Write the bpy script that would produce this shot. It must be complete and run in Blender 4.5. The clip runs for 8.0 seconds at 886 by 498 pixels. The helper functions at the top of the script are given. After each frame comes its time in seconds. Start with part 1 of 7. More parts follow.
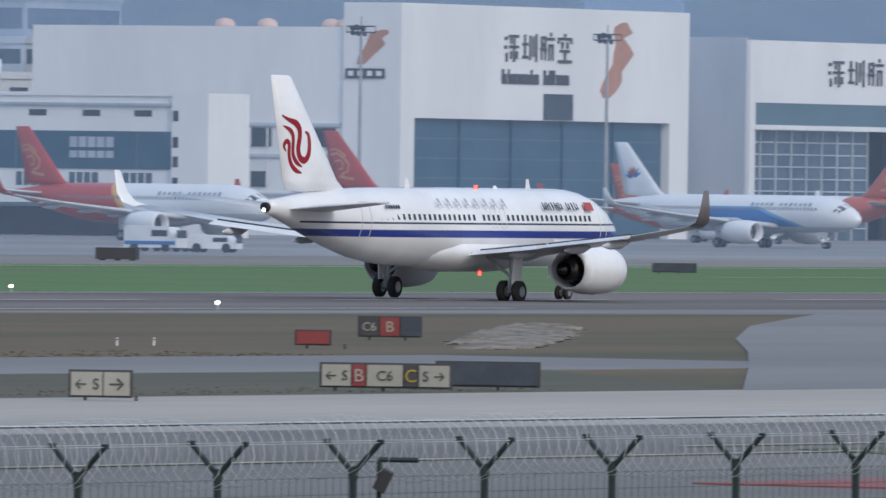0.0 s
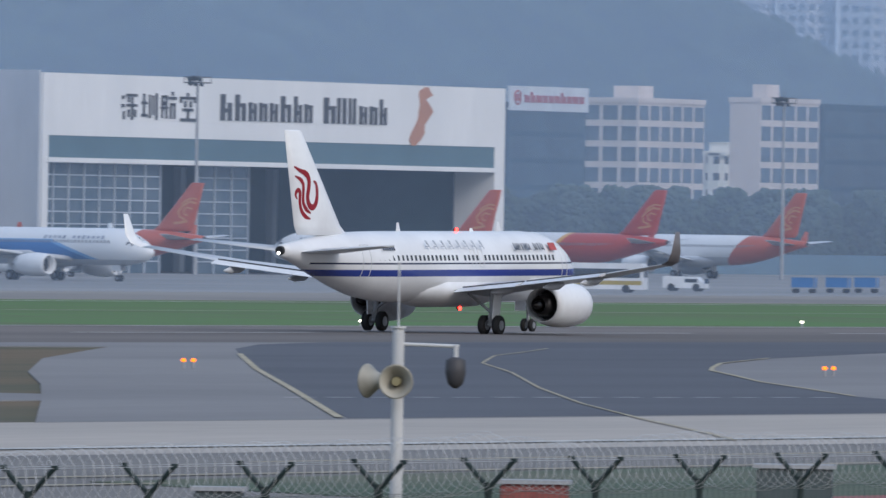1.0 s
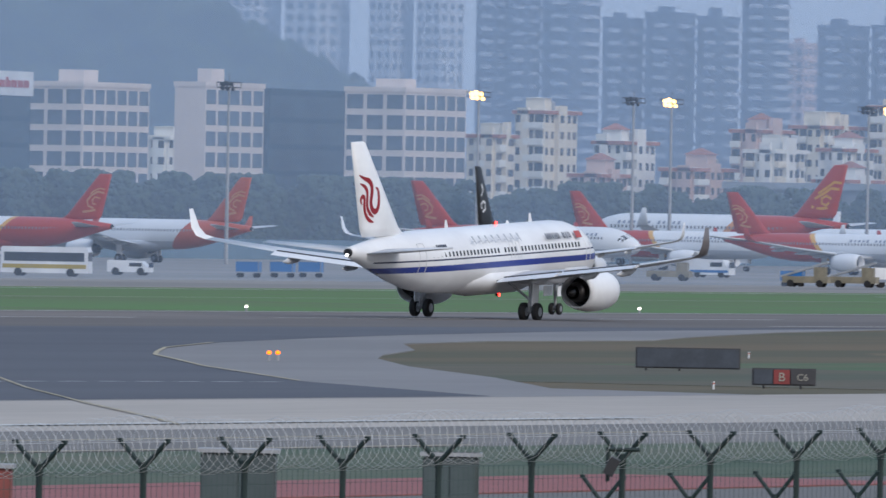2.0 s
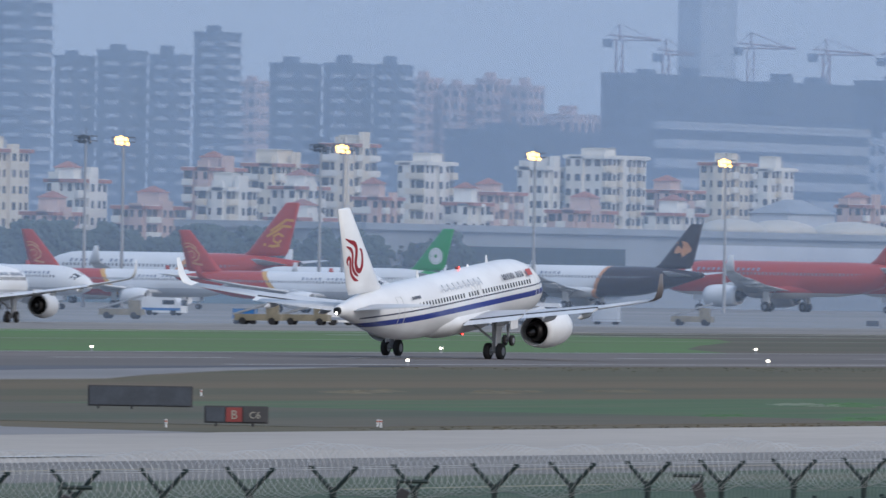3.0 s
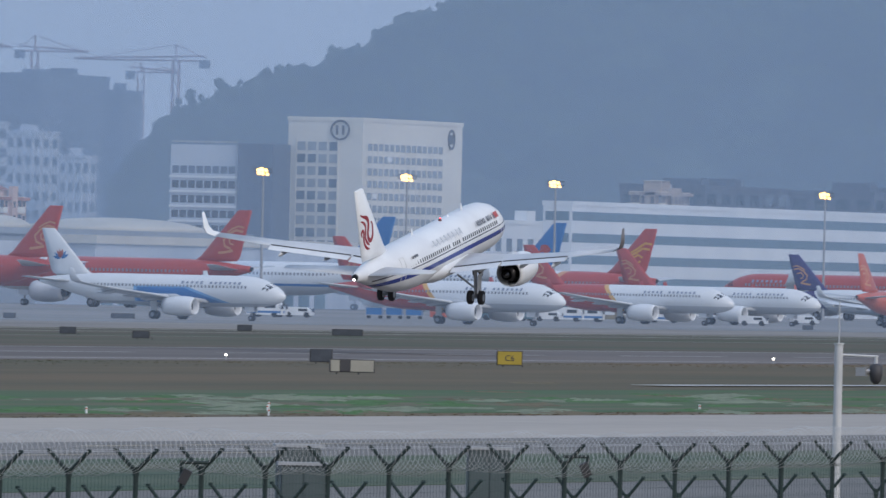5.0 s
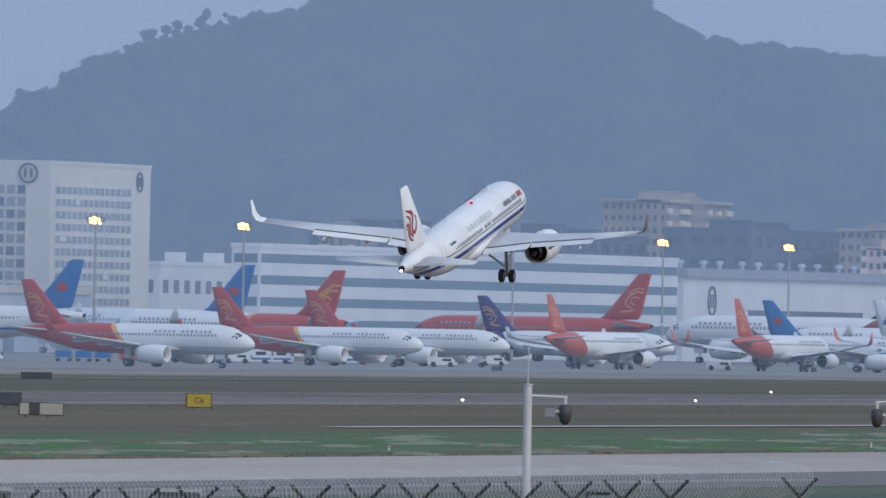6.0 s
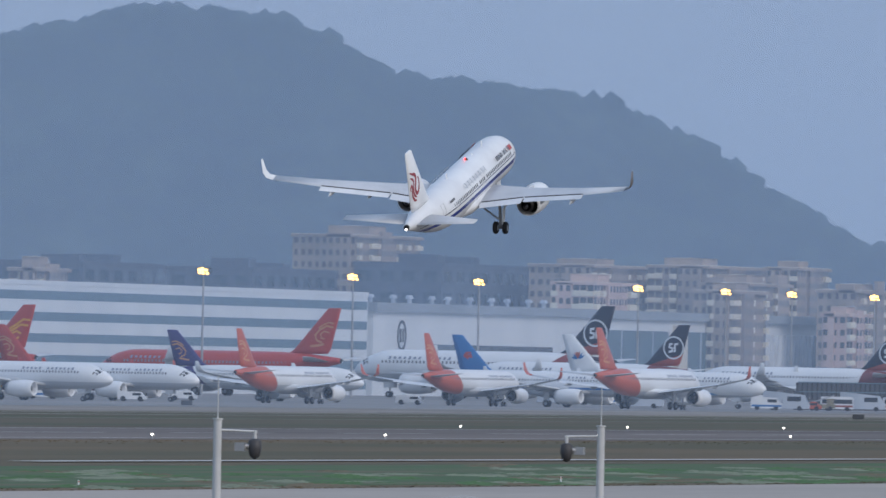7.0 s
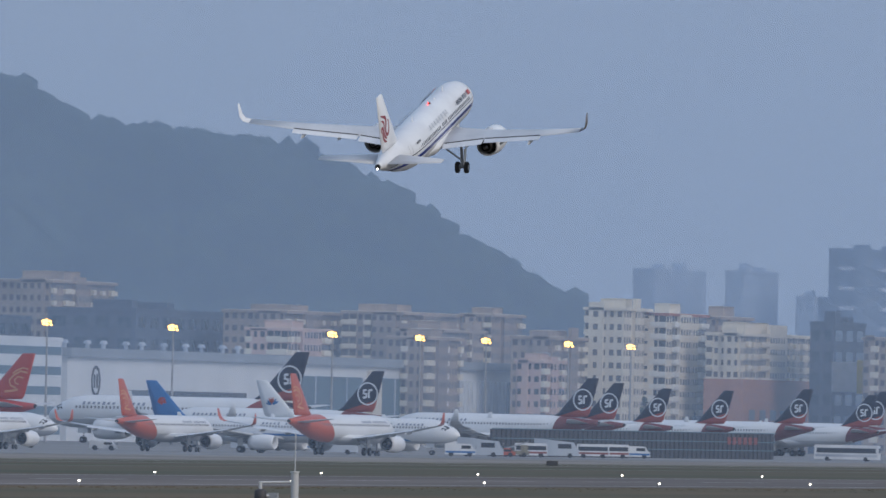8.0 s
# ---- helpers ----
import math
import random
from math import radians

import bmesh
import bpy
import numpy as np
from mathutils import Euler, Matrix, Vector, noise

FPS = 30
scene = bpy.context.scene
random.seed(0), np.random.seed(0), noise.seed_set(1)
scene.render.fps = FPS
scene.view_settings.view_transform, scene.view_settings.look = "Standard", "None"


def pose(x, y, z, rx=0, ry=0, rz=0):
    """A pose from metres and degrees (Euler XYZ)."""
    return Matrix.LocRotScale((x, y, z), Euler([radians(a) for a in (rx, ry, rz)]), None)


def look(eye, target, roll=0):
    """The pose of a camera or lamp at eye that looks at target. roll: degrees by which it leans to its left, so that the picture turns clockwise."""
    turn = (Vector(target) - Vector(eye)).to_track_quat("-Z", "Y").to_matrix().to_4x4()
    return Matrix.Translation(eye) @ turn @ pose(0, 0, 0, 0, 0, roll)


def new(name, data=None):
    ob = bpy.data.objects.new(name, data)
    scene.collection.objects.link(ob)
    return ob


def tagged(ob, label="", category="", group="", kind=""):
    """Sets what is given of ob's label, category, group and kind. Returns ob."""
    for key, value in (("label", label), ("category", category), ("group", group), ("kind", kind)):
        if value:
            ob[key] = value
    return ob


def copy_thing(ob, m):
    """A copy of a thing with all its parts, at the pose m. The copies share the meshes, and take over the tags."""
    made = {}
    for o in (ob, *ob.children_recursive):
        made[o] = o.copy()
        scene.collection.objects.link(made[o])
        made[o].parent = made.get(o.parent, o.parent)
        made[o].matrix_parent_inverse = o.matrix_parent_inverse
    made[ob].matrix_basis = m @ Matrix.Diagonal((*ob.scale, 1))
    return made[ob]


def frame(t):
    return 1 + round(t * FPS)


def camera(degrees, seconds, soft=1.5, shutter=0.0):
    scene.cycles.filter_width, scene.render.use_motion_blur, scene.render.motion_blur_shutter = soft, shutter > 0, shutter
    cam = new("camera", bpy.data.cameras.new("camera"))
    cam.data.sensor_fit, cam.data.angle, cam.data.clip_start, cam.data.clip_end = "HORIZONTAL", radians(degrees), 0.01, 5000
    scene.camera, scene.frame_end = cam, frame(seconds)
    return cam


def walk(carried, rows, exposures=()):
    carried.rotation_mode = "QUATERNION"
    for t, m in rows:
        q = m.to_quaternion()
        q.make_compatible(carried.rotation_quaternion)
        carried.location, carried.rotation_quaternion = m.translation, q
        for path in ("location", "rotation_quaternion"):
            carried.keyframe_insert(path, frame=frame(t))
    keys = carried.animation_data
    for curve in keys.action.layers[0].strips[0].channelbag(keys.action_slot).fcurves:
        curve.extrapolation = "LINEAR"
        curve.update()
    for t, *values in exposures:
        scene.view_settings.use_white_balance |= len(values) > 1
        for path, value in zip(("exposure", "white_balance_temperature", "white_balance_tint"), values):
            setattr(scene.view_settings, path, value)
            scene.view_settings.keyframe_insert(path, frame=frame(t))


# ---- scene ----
# ================= camera =================
EYE = (0.0, 0.0, 5.95)
cam = camera(3.4545, 8.0, soft=1.5, shutter=0.12)


def aim(yaw, pitch, roll):
    """Camera pose from a bearing off the runway line, an elevation and a roll, in degrees."""
    a, e = radians(yaw), radians(pitch)
    way = Vector((math.sin(a) * math.cos(e), math.cos(a) * math.cos(e), math.sin(e)))
    return look(EYE, Vector(EYE) + way * 100.0, roll)


walk(cam, [
    (0.0, aim(-29.0160, -0.2347, 0.782)),
    (0.5, aim(-27.6432, -0.1047, 0.910)),
    (1.0, aim(-26.2606, -0.0674, 0.896)),
    (1.5, aim(-24.9799, -0.1210, 1.100)),
    (2.0, aim(-24.0937, -0.0929, 1.048)),
    (2.2, aim(-23.7454, -0.0293, 0.960)),
    (3.3, aim(-21.3319, 0.0728, 1.135)),
    (3.5, aim(-20.9717, 0.0463, 1.238)),
    (4.0, aim(-20.0517, 0.0121, 1.109)),
    (4.2, aim(-19.7321, 0.0114, 1.109)),
    (5.3, aim(-18.2303, 0.1916, 1.287)),
    (5.5, aim(-18.0021, 0.2359, 1.217)),
    (6.0, aim(-17.3855, 0.3155, 1.056)),
    (6.5, aim(-16.8046, 0.3312, 1.047)),
    (7.0, aim(-16.1784, 0.4717, 1.081)),
    (7.5, aim(-15.5274, 0.5797, 1.166)),
    (8.0, aim(-14.9902, 0.6742, 1.204)),
], exposures=[
    (0.0, 0.24, 6600, 11), (1.0, 0.16, 6450, 12), (1.5, 0.22, 6450, 12), (2.2, 0.24, 6550, 12), (3.3, 0.18, 6550, 12), (4.0, 0.15, 6600, 12), (5.5, 0.06, 6400, 12), (7.0, 0.02, 6400, 12), (8.0, -0.14, 6600, 12),
])

# ================= world and light =================
world = bpy.data.worlds.new("overcast_dusk")
world.use_nodes = True
scene.world = world
wn, wl = world.node_tree.nodes, world.node_tree.links
wn.clear()
sky = wn.new("ShaderNodeTexSky")
sky.sky_type, sky.sun_disc = "NISHITA", False
sky.sun_elevation, sky.sun_rotation = radians(34), radians(116)
sky.air_density, sky.dust_density, sky.ozone_density = 1.6, 3.0, 2.5
bg_sky, bg_cloud = wn.new("ShaderNodeBackground"), wn.new("ShaderNodeBackground")
bg_sky.inputs["Strength"].default_value = 0.05
bg_cloud.inputs["Color"].default_value = (0.33, 0.43, 0.60, 1)
bg_cloud.inputs["Strength"].default_value = 0.85
add, wo = wn.new("ShaderNodeAddShader"), wn.new("ShaderNodeOutputWorld")
wl.new(sky.outputs[0], bg_sky.inputs["Color"])
wl.new(bg_sky.outputs[0], add.inputs[0])
wl.new(bg_cloud.outputs[0], add.inputs[1])
wl.new(add.outputs[0], wo.inputs["Surface"])

sun_data = bpy.data.lights.new("sun", "SUN")
sun_data.energy, sun_data.angle, sun_data.color = 1.05, radians(24), (1.0, 0.95, 0.89)
sun = new("sun", sun_data)
sun.matrix_world = look((660, -320, 500), (0, 0, 0))


# ================= materials =================
def lin(r, g, b):
    return tuple(((c / 255 + 0.055) / 1.055) ** 2.4 if c > 10 else c / 255 / 12.92 for c in (r, g, b)) + (1.0,)


def node_math(nt, op, a, b=None):
    n = nt.nodes.new("ShaderNodeMath")
    n.operation = op
    for i, v in enumerate((a, b)):
        if v is None:
            continue
        if isinstance(v, (int, float)):
            n.inputs[i].default_value = v
        else:
            nt.links.new(v, n.inputs[i])
    return n.outputs[0]


def node_mix(nt, fac, a, b):
    n = nt.nodes.new("ShaderNodeMix")
    n.data_type = "RGBA"
    for sock, v in ((n.inputs[0], fac), (n.inputs[6], a), (n.inputs[7], b)):
        if isinstance(v, (int, float)):
            sock.default_value = v
        elif isinstance(v, tuple):
            sock.default_value = v
        else:
            nt.links.new(v, sock)
    return n.outputs[2]


def surface(name, color, rough=0.7, metal=0.0, var=0.15, scale=0.5, fine=6.0, bump=0.0, second=None, stretch=(1, 1, 1), spec=0.5,
            low=0.40, high=0.60, paint=(), islands=False):
    """A painted or natural surface: a base colour, a second one in patches, fine grain, and painted zones.
    paint: zones (colour, tests), each test (ax, ay, az, limit): ax*x + ay*y + az*z > limit in the thing's space."""
    m = bpy.data.materials.new(name)
    m.use_nodes = True
    nt = m.node_tree
    p = nt.nodes["Principled BSDF"]
    p.inputs["Roughness"].default_value, p.inputs["Metallic"].default_value = rough, metal
    p.inputs["Specular IOR Level"].default_value = spec
    tc = nt.nodes.new("ShaderNodeTexCoord")
    mp = nt.nodes.new("ShaderNodeMapping")
    mp.inputs["Scale"].default_value = stretch
    nt.links.new(tc.outputs["Object"], mp.inputs["Vector"])
    big, small = nt.nodes.new("ShaderNodeTexNoise"), nt.nodes.new("ShaderNodeTexNoise")
    for n, s in ((big, scale), (small, fine)):
        n.inputs["Scale"].default_value, n.inputs["Detail"].default_value = s, 5.0
        nt.links.new(mp.outputs[0], n.inputs["Vector"])
    c = tuple(color[:3]) + (1.0,)
    c2 = tuple(second[:3]) + (1.0,) if second else tuple(v * (1 - var) for v in c[:3]) + (1.0,)
    ramp = nt.nodes.new("ShaderNodeMapRange")
    ramp.inputs["From Min"].default_value, ramp.inputs["From Max"].default_value = low, high
    nt.links.new(big.outputs["Fac"], ramp.inputs["Value"])
    fac = ramp.outputs[0]
    if islands:
        geo = nt.nodes.new("ShaderNodeNewGeometry")
        fac = node_math(nt, "ADD", node_math(nt, "MULTIPLY", fac, 0.6), node_math(nt, "MULTIPLY", geo.outputs["Random Per Island"], 0.4))
    col = node_mix(nt, fac, c, c2)
    if paint:
        sep = nt.nodes.new("ShaderNodeSeparateXYZ")
        nt.links.new(tc.outputs["Object"], sep.inputs[0])
        for pc, tests in paint:
            fac = None
            for ax, ay, az, limit in tests:
                s = node_math(nt, "ADD", node_math(nt, "ADD", node_math(nt, "MULTIPLY", sep.outputs[0], ax), node_math(nt, "MULTIPLY", sep.outputs[1], ay)),
                              node_math(nt, "MULTIPLY", sep.outputs[2], az))
                g = node_math(nt, "GREATER_THAN", s, limit)
                fac = g if fac is None else node_math(nt, "MULTIPLY", fac, g)
            col = node_mix(nt, fac, col, pc)
    grain = nt.nodes.new("ShaderNodeMapRange")
    grain.inputs["To Min"].default_value, grain.inputs["To Max"].default_value = 1 - var, 1 + var * 0.6
    nt.links.new(small.outputs["Fac"], grain.inputs["Value"])
    vm = nt.nodes.new("ShaderNodeVectorMath")
    vm.operation = "SCALE"
    nt.links.new(col, vm.inputs[0])
    nt.links.new(grain.outputs[0], vm.inputs["Scale"])
    nt.links.new(vm.outputs[0], p.inputs["Base Color"])
    if bump:
        b = nt.nodes.new("ShaderNodeBump")
        b.inputs["Strength"].default_value, b.inputs["Distance"].default_value = bump, 0.1
        nt.links.new(small.outputs["Fac"], b.inputs["Height"])
        nt.links.new(b.outputs[0], p.inputs["Normal"])
    return m


def glow(name, color, strength):
    m = bpy.data.materials.new(name)
    m.use_nodes = True
    p = m.node_tree.nodes["Principled BSDF"]
    p.inputs["Base Color"].default_value = tuple(color[:3]) + (1,)
    p.inputs["Emission Color"].default_value = tuple(color[:3]) + (1,)
    p.inputs["Emission Strength"].default_value = strength
    return m


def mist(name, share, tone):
    """See-through sheet that stands in for distance haze: most light passes, the rest is scattered forwards and back.
    """
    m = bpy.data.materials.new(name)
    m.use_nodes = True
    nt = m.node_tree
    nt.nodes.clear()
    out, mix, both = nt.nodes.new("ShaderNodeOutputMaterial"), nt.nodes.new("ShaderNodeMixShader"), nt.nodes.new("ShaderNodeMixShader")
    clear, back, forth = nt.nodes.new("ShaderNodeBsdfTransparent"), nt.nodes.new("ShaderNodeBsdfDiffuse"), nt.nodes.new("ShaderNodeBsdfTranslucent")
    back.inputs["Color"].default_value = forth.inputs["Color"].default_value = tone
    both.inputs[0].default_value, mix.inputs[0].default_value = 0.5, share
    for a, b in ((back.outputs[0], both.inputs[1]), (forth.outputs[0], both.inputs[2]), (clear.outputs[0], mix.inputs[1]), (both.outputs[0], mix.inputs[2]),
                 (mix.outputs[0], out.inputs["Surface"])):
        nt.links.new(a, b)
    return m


WHITE = lin(232, 234, 236)
# RED is dulled: some of the haze over the fins is put into it
RED, ORANGE, NAVY, BLUE, GOLD = lin(182, 64, 52), lin(190, 92, 68), lin(26, 30, 52), lin(40, 112, 176), lin(212, 150, 106)
M = {
    "grass_dry": surface("dry_grass", (0.138, 0.100, 0.056), 0.95, var=0.35, scale=0.05, fine=1.2, bump=0.6, second=(0.082, 0.078, 0.042), stretch=(1, 0.08, 1)),
    "grass_green": surface("green_grass", (0.085, 0.190, 0.052), 0.95, var=0.35, scale=0.06, fine=1.0, bump=0.6, second=(0.100, 0.150, 0.060), stretch=(0.3, 1, 1)),
    "grass_mixed": surface("mixed_grass", (0.058, 0.118, 0.046), 0.95, var=0.45, scale=0.16, fine=1.4, bump=0.6, second=(0.13, 0.115, 0.070), stretch=(1, 0.06, 1), low=0.46, high=0.66),
    "grass_dull": surface("dull_grass", (0.070, 0.082, 0.050), 0.95, var=0.4, scale=0.05, fine=1.0, bump=0.6, second=(0.118, 0.097, 0.068), stretch=(1, 0.06, 1), low=0.4, high=0.62),
    "grass_near": surface("dark_green_grass", (0.050, 0.088, 0.050), 0.95, var=0.4, scale=0.1, fine=1.5, bump=0.6, second=(0.115, 0.125, 0.085), stretch=(1, 0.15, 1), low=0.42, high=0.66),
    "clump_green": surface("clump_green_grass", (0.070, 0.170, 0.050), 0.95, var=0.3, scale=0.3, fine=2.0),
    "clump_pale": surface("clump_pale_grass", (0.22, 0.26, 0.175), 0.95, var=0.3, scale=0.3, fine=2.0),
    "clump_brown": surface("clump_brown_grass", (0.165, 0.135, 0.080), 0.95, var=0.3, scale=0.3, fine=2.0),
    "concrete": surface("taxiway_concrete", (0.43, 0.39, 0.345), 0.85, var=0.16, scale=0.03, fine=0.8, second=(0.335, 0.305, 0.275), stretch=(1, 0.2, 1), bump=0.1),
    "apron": surface("apron_concrete", (0.27, 0.255, 0.238), 0.85, var=0.14, scale=0.02, fine=0.5, second=(0.20, 0.194, 0.187), stretch=(1, 0.4, 1)),
    "asphalt": surface("runway_asphalt", (0.170, 0.148, 0.137), 0.9, var=0.15, scale=0.05, fine=1.5, second=(0.115, 0.102, 0.096), stretch=(1, 0.06, 1)),
    "asphalt_dark": surface("dark_asphalt", (0.068, 0.074, 0.092), 0.85, var=0.15, scale=0.06, fine=1.5, second=(0.085, 0.092, 0.110), stretch=(1, 0.25, 1)),
    "asphalt_grey": surface("grey_asphalt", (0.225, 0.220, 0.222), 0.9, var=0.15, scale=0.05, fine=1.5, second=(0.185, 0.182, 0.186), stretch=(1, 0.2, 1)),
    "shoulder": surface("dark_shoulder_asphalt", (0.185, 0.176, 0.166), 0.9, var=0.2, scale=0.08, fine=1.5, second=(0.14, 0.134, 0.128), stretch=(1, 0.15, 1)),
    "line_white": surface("white_line_paint", (0.62, 0.62, 0.60), 0.7, var=0.25, scale=0.4, fine=3),
    "line_yellow": surface("yellow_line_paint", (0.46, 0.40, 0.27), 0.7, var=0.25, scale=0.4, fine=3),
    "post": surface("dark_green_post_paint", (0.012, 0.030, 0.029), 0.6, var=0.2, scale=3, fine=20),
    "wire": surface("galvanised_wire", (0.58, 0.59, 0.60), 0.5, 0.1, var=0.2, scale=1, fine=10),
    "mesh_wire": surface("dark_green_wire", (0.04, 0.085, 0.075), 0.6, var=0.2, scale=1, fine=10),
    "white": surface("white_gloss_paint", WHITE, 0.28, var=0.05, scale=0.25, fine=3, second=(0.70, 0.71, 0.73)),
    "grey_panel": surface("light_grey_wing_paint", (0.60, 0.62, 0.65), 0.38, var=0.12, scale=0.4, fine=4),
    "flap": surface("pale_flap_paint", (0.74, 0.76, 0.79), 0.4, var=0.10, scale=0.5, fine=4),
    "dark": surface("dark_metal", (0.022, 0.023, 0.027), 0.45, 0.3, var=0.3, scale=1, fine=8),
    "steel": surface("burnt_steel", (0.085, 0.08, 0.08), 0.35, 0.9, var=0.3, scale=1.5, fine=8),
    "tyre": surface("black_rubber", (0.018, 0.018, 0.020), 0.8, var=0.3, scale=2, fine=12),
    "hub": surface("grey_wheel_hub", (0.35, 0.36, 0.38), 0.4, 0.5, var=0.2, scale=2, fine=10),
    "strut": surface("grey_gear_paint", (0.42, 0.43, 0.45), 0.4, 0.2, var=0.2, scale=2, fine=10),
    "pane_soft": surface("grey_cabin_window", (0.30, 0.31, 0.335), 0.2, var=0.2, scale=1, fine=5),
    "title_blue": surface("dull_blue_title_paint", (0.26, 0.30, 0.38), 0.4, var=0.1, scale=1, fine=5),
    "tip_shade": surface("shade_toned_wingtip_paint", (0.17, 0.155, 0.16), 0.4, var=0.15, scale=0.6, fine=5),
    "pane": surface("dark_cabin_window", (0.03, 0.035, 0.045), 0.15, var=0.2, scale=1, fine=5),
    "emblem": surface("crimson_paint", lin(150, 22, 40), 0.3, var=0.08, scale=1, fine=5),
    "gold": surface("gold_paint", GOLD, 0.35, var=0.1, scale=1, fine=5),
    "gold_bright": surface("bright_gold_paint", lin(224, 160, 56), 0.35, var=0.1, scale=1, fine=5),
    "navy": surface("navy_paint", NAVY, 0.3, var=0.1, scale=0.6, fine=5),
    "red": surface("red_paint", RED, 0.3, var=0.08, scale=0.4, fine=4),
    "orange": surface("orange_red_paint", ORANGE, 0.3, var=0.08, scale=0.4, fine=4),
    "blue": surface("blue_paint", BLUE, 0.3, var=0.08, scale=0.4, fine=4),
    "green": surface("green_paint", lin(30, 150, 80), 0.3, var=0.08, scale=0.4, fine=4),
    "brown": surface("brown_paint", lin(52, 42, 46), 0.3, var=0.08, scale=0.4, fine=4),
    "purple": surface("violet_paint", lin(60, 52, 110), 0.3, var=0.08, scale=0.4, fine=4),
    "letter": surface("dark_sign_letters", (0.055, 0.055, 0.062), 0.6, var=0.1, scale=1, fine=5),
    "pale_letter": surface("pale_lettering", (0.42, 0.45, 0.50), 0.5, var=0.1, scale=1, fine=5),
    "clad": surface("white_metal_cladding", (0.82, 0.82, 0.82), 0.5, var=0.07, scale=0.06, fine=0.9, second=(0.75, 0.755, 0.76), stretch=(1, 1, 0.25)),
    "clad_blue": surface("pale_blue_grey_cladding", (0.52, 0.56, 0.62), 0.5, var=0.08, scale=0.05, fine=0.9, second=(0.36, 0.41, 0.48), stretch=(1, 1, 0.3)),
    "band": surface("teal_grey_panel", (0.085, 0.16, 0.20), 0.4, var=0.12, scale=0.1, fine=1),
    "door_blue": surface("blue_hangar_door", (0.024, 0.085, 0.140), 0.35, var=0.2, scale=0.12, fine=1, second=(0.036, 0.105, 0.165)),
    "glass": surface("blue_window_glass", (0.055, 0.095, 0.135), 0.12, var=0.25, scale=0.3, fine=1.2, second=(0.09, 0.13, 0.17)),
    "glass_dark": surface("dark_window_glass", (0.04, 0.05, 0.062), 0.12, var=0.25, scale=0.3, fine=1.2),
    "curtain": surface("dark_blue_curtain_wall", (0.022, 0.060, 0.092), 0.5, var=0.2, scale=0.1, fine=1, spec=0.25),
    "curtain_pane": surface("dark_blue_curtain_glass", (0.016, 0.044, 0.070), 0.3, var=0.3, scale=0.12, fine=1, second=(0.03, 0.07, 0.10), spec=0.3),
    "beige": surface("beige_render", (0.80, 0.69, 0.63), 0.85, var=0.12, scale=0.08, fine=1, second=(0.72, 0.62, 0.56), stretch=(1, 1, 0.4)),
    "cream": surface("cream_render", (0.84, 0.75, 0.60), 0.85, var=0.14, scale=0.08, fine=1, second=(0.74, 0.66, 0.54), stretch=(1, 1, 0.4)),
    "white_wall": surface("white_render", (0.88, 0.86, 0.80), 0.85, var=0.14, scale=0.08, fine=1, second=(0.78, 0.75, 0.70), stretch=(1, 1, 0.4)),
    "drab": surface("drab_render", (0.46, 0.37, 0.31), 0.85, var=0.2, scale=0.08, fine=1, second=(0.36, 0.30, 0.27), stretch=(1, 1, 0.4)),
    "drab_pane": surface("dull_window_glass", (0.15, 0.145, 0.15), 0.3, var=0.3, scale=0.3, fine=1.2),
    "pink": surface("pinkish_render", (0.70, 0.50, 0.43), 0.85, var=0.14, scale=0.08, fine=1, second=(0.58, 0.42, 0.37), stretch=(1, 1, 0.4)),
    "tower_dark": surface("slate_tower_wall", (0.10, 0.135, 0.19), 0.8, var=0.15, scale=0.03, fine=0.4, stretch=(1, 1, 0.3)),
    "tower_pale": surface("pale_tower_wall", (0.66, 0.69, 0.74), 0.8, var=0.12, scale=0.03, fine=0.4, stretch=(1, 1, 0.3)),
    "tile_roof": surface("red_tile_roof", (0.48, 0.20, 0.14), 0.85, var=0.25, scale=0.15, fine=1.5),
    "roof_grey": surface("grey_metal_roof", (0.34, 0.37, 0.40), 0.6, var=0.12, scale=0.05, fine=0.8),
    "dome": surface("cream_dome_roof", (0.62, 0.57, 0.48), 0.7, var=0.1, scale=0.1, fine=1),
    "pole": surface("galvanised_pole", (0.40, 0.41, 0.43), 0.5, 0.4, var=0.15, scale=0.6, fine=5),
    "pole_pale": surface("pale_grey_pole_paint", (0.60, 0.61, 0.62), 0.5, var=0.12, scale=0.8, fine=6),
    "forest": surface("forest_foliage", (0.018, 0.034, 0.022), 0.95, var=0.5, scale=0.035, fine=0.3, second=(0.086, 0.116, 0.066), islands=True),
    "leaf": surface("tree_foliage", (0.042, 0.066, 0.048), 0.9, var=0.4, scale=0.15, fine=1.6, second=(0.062, 0.092, 0.062), islands=True),
    "bark": surface("tree_bark", (0.10, 0.08, 0.06), 0.9, var=0.3, scale=1, fine=6),
    "crane": surface("faded_crane_paint", (0.36, 0.20, 0.16), 0.6, var=0.15, scale=0.3, fine=2),
    "yellow": surface("yellow_sign_paint", (0.42, 0.31, 0.04), 0.5, var=0.12, scale=0.6, fine=5),
    "sign_red": surface("dull_red_sign_face", (0.26, 0.045, 0.045), 0.5, var=0.15, scale=0.6, fine=5),
    "faded_red": surface("faded_red_box_paint", (0.30, 0.085, 0.075), 0.7, var=0.2, scale=1.2, fine=6),
    # far towers: haze is mixed into the wall and glass colours
    "far_wall": surface("haze_toned_tower_wall", (0.40, 0.47, 0.57), 0.8, var=0.06, scale=0.03, fine=0.4),
    "far_pane": surface("haze_toned_tower_glass", (0.34, 0.41, 0.51), 0.4, var=0.06, scale=0.03, fine=0.4),
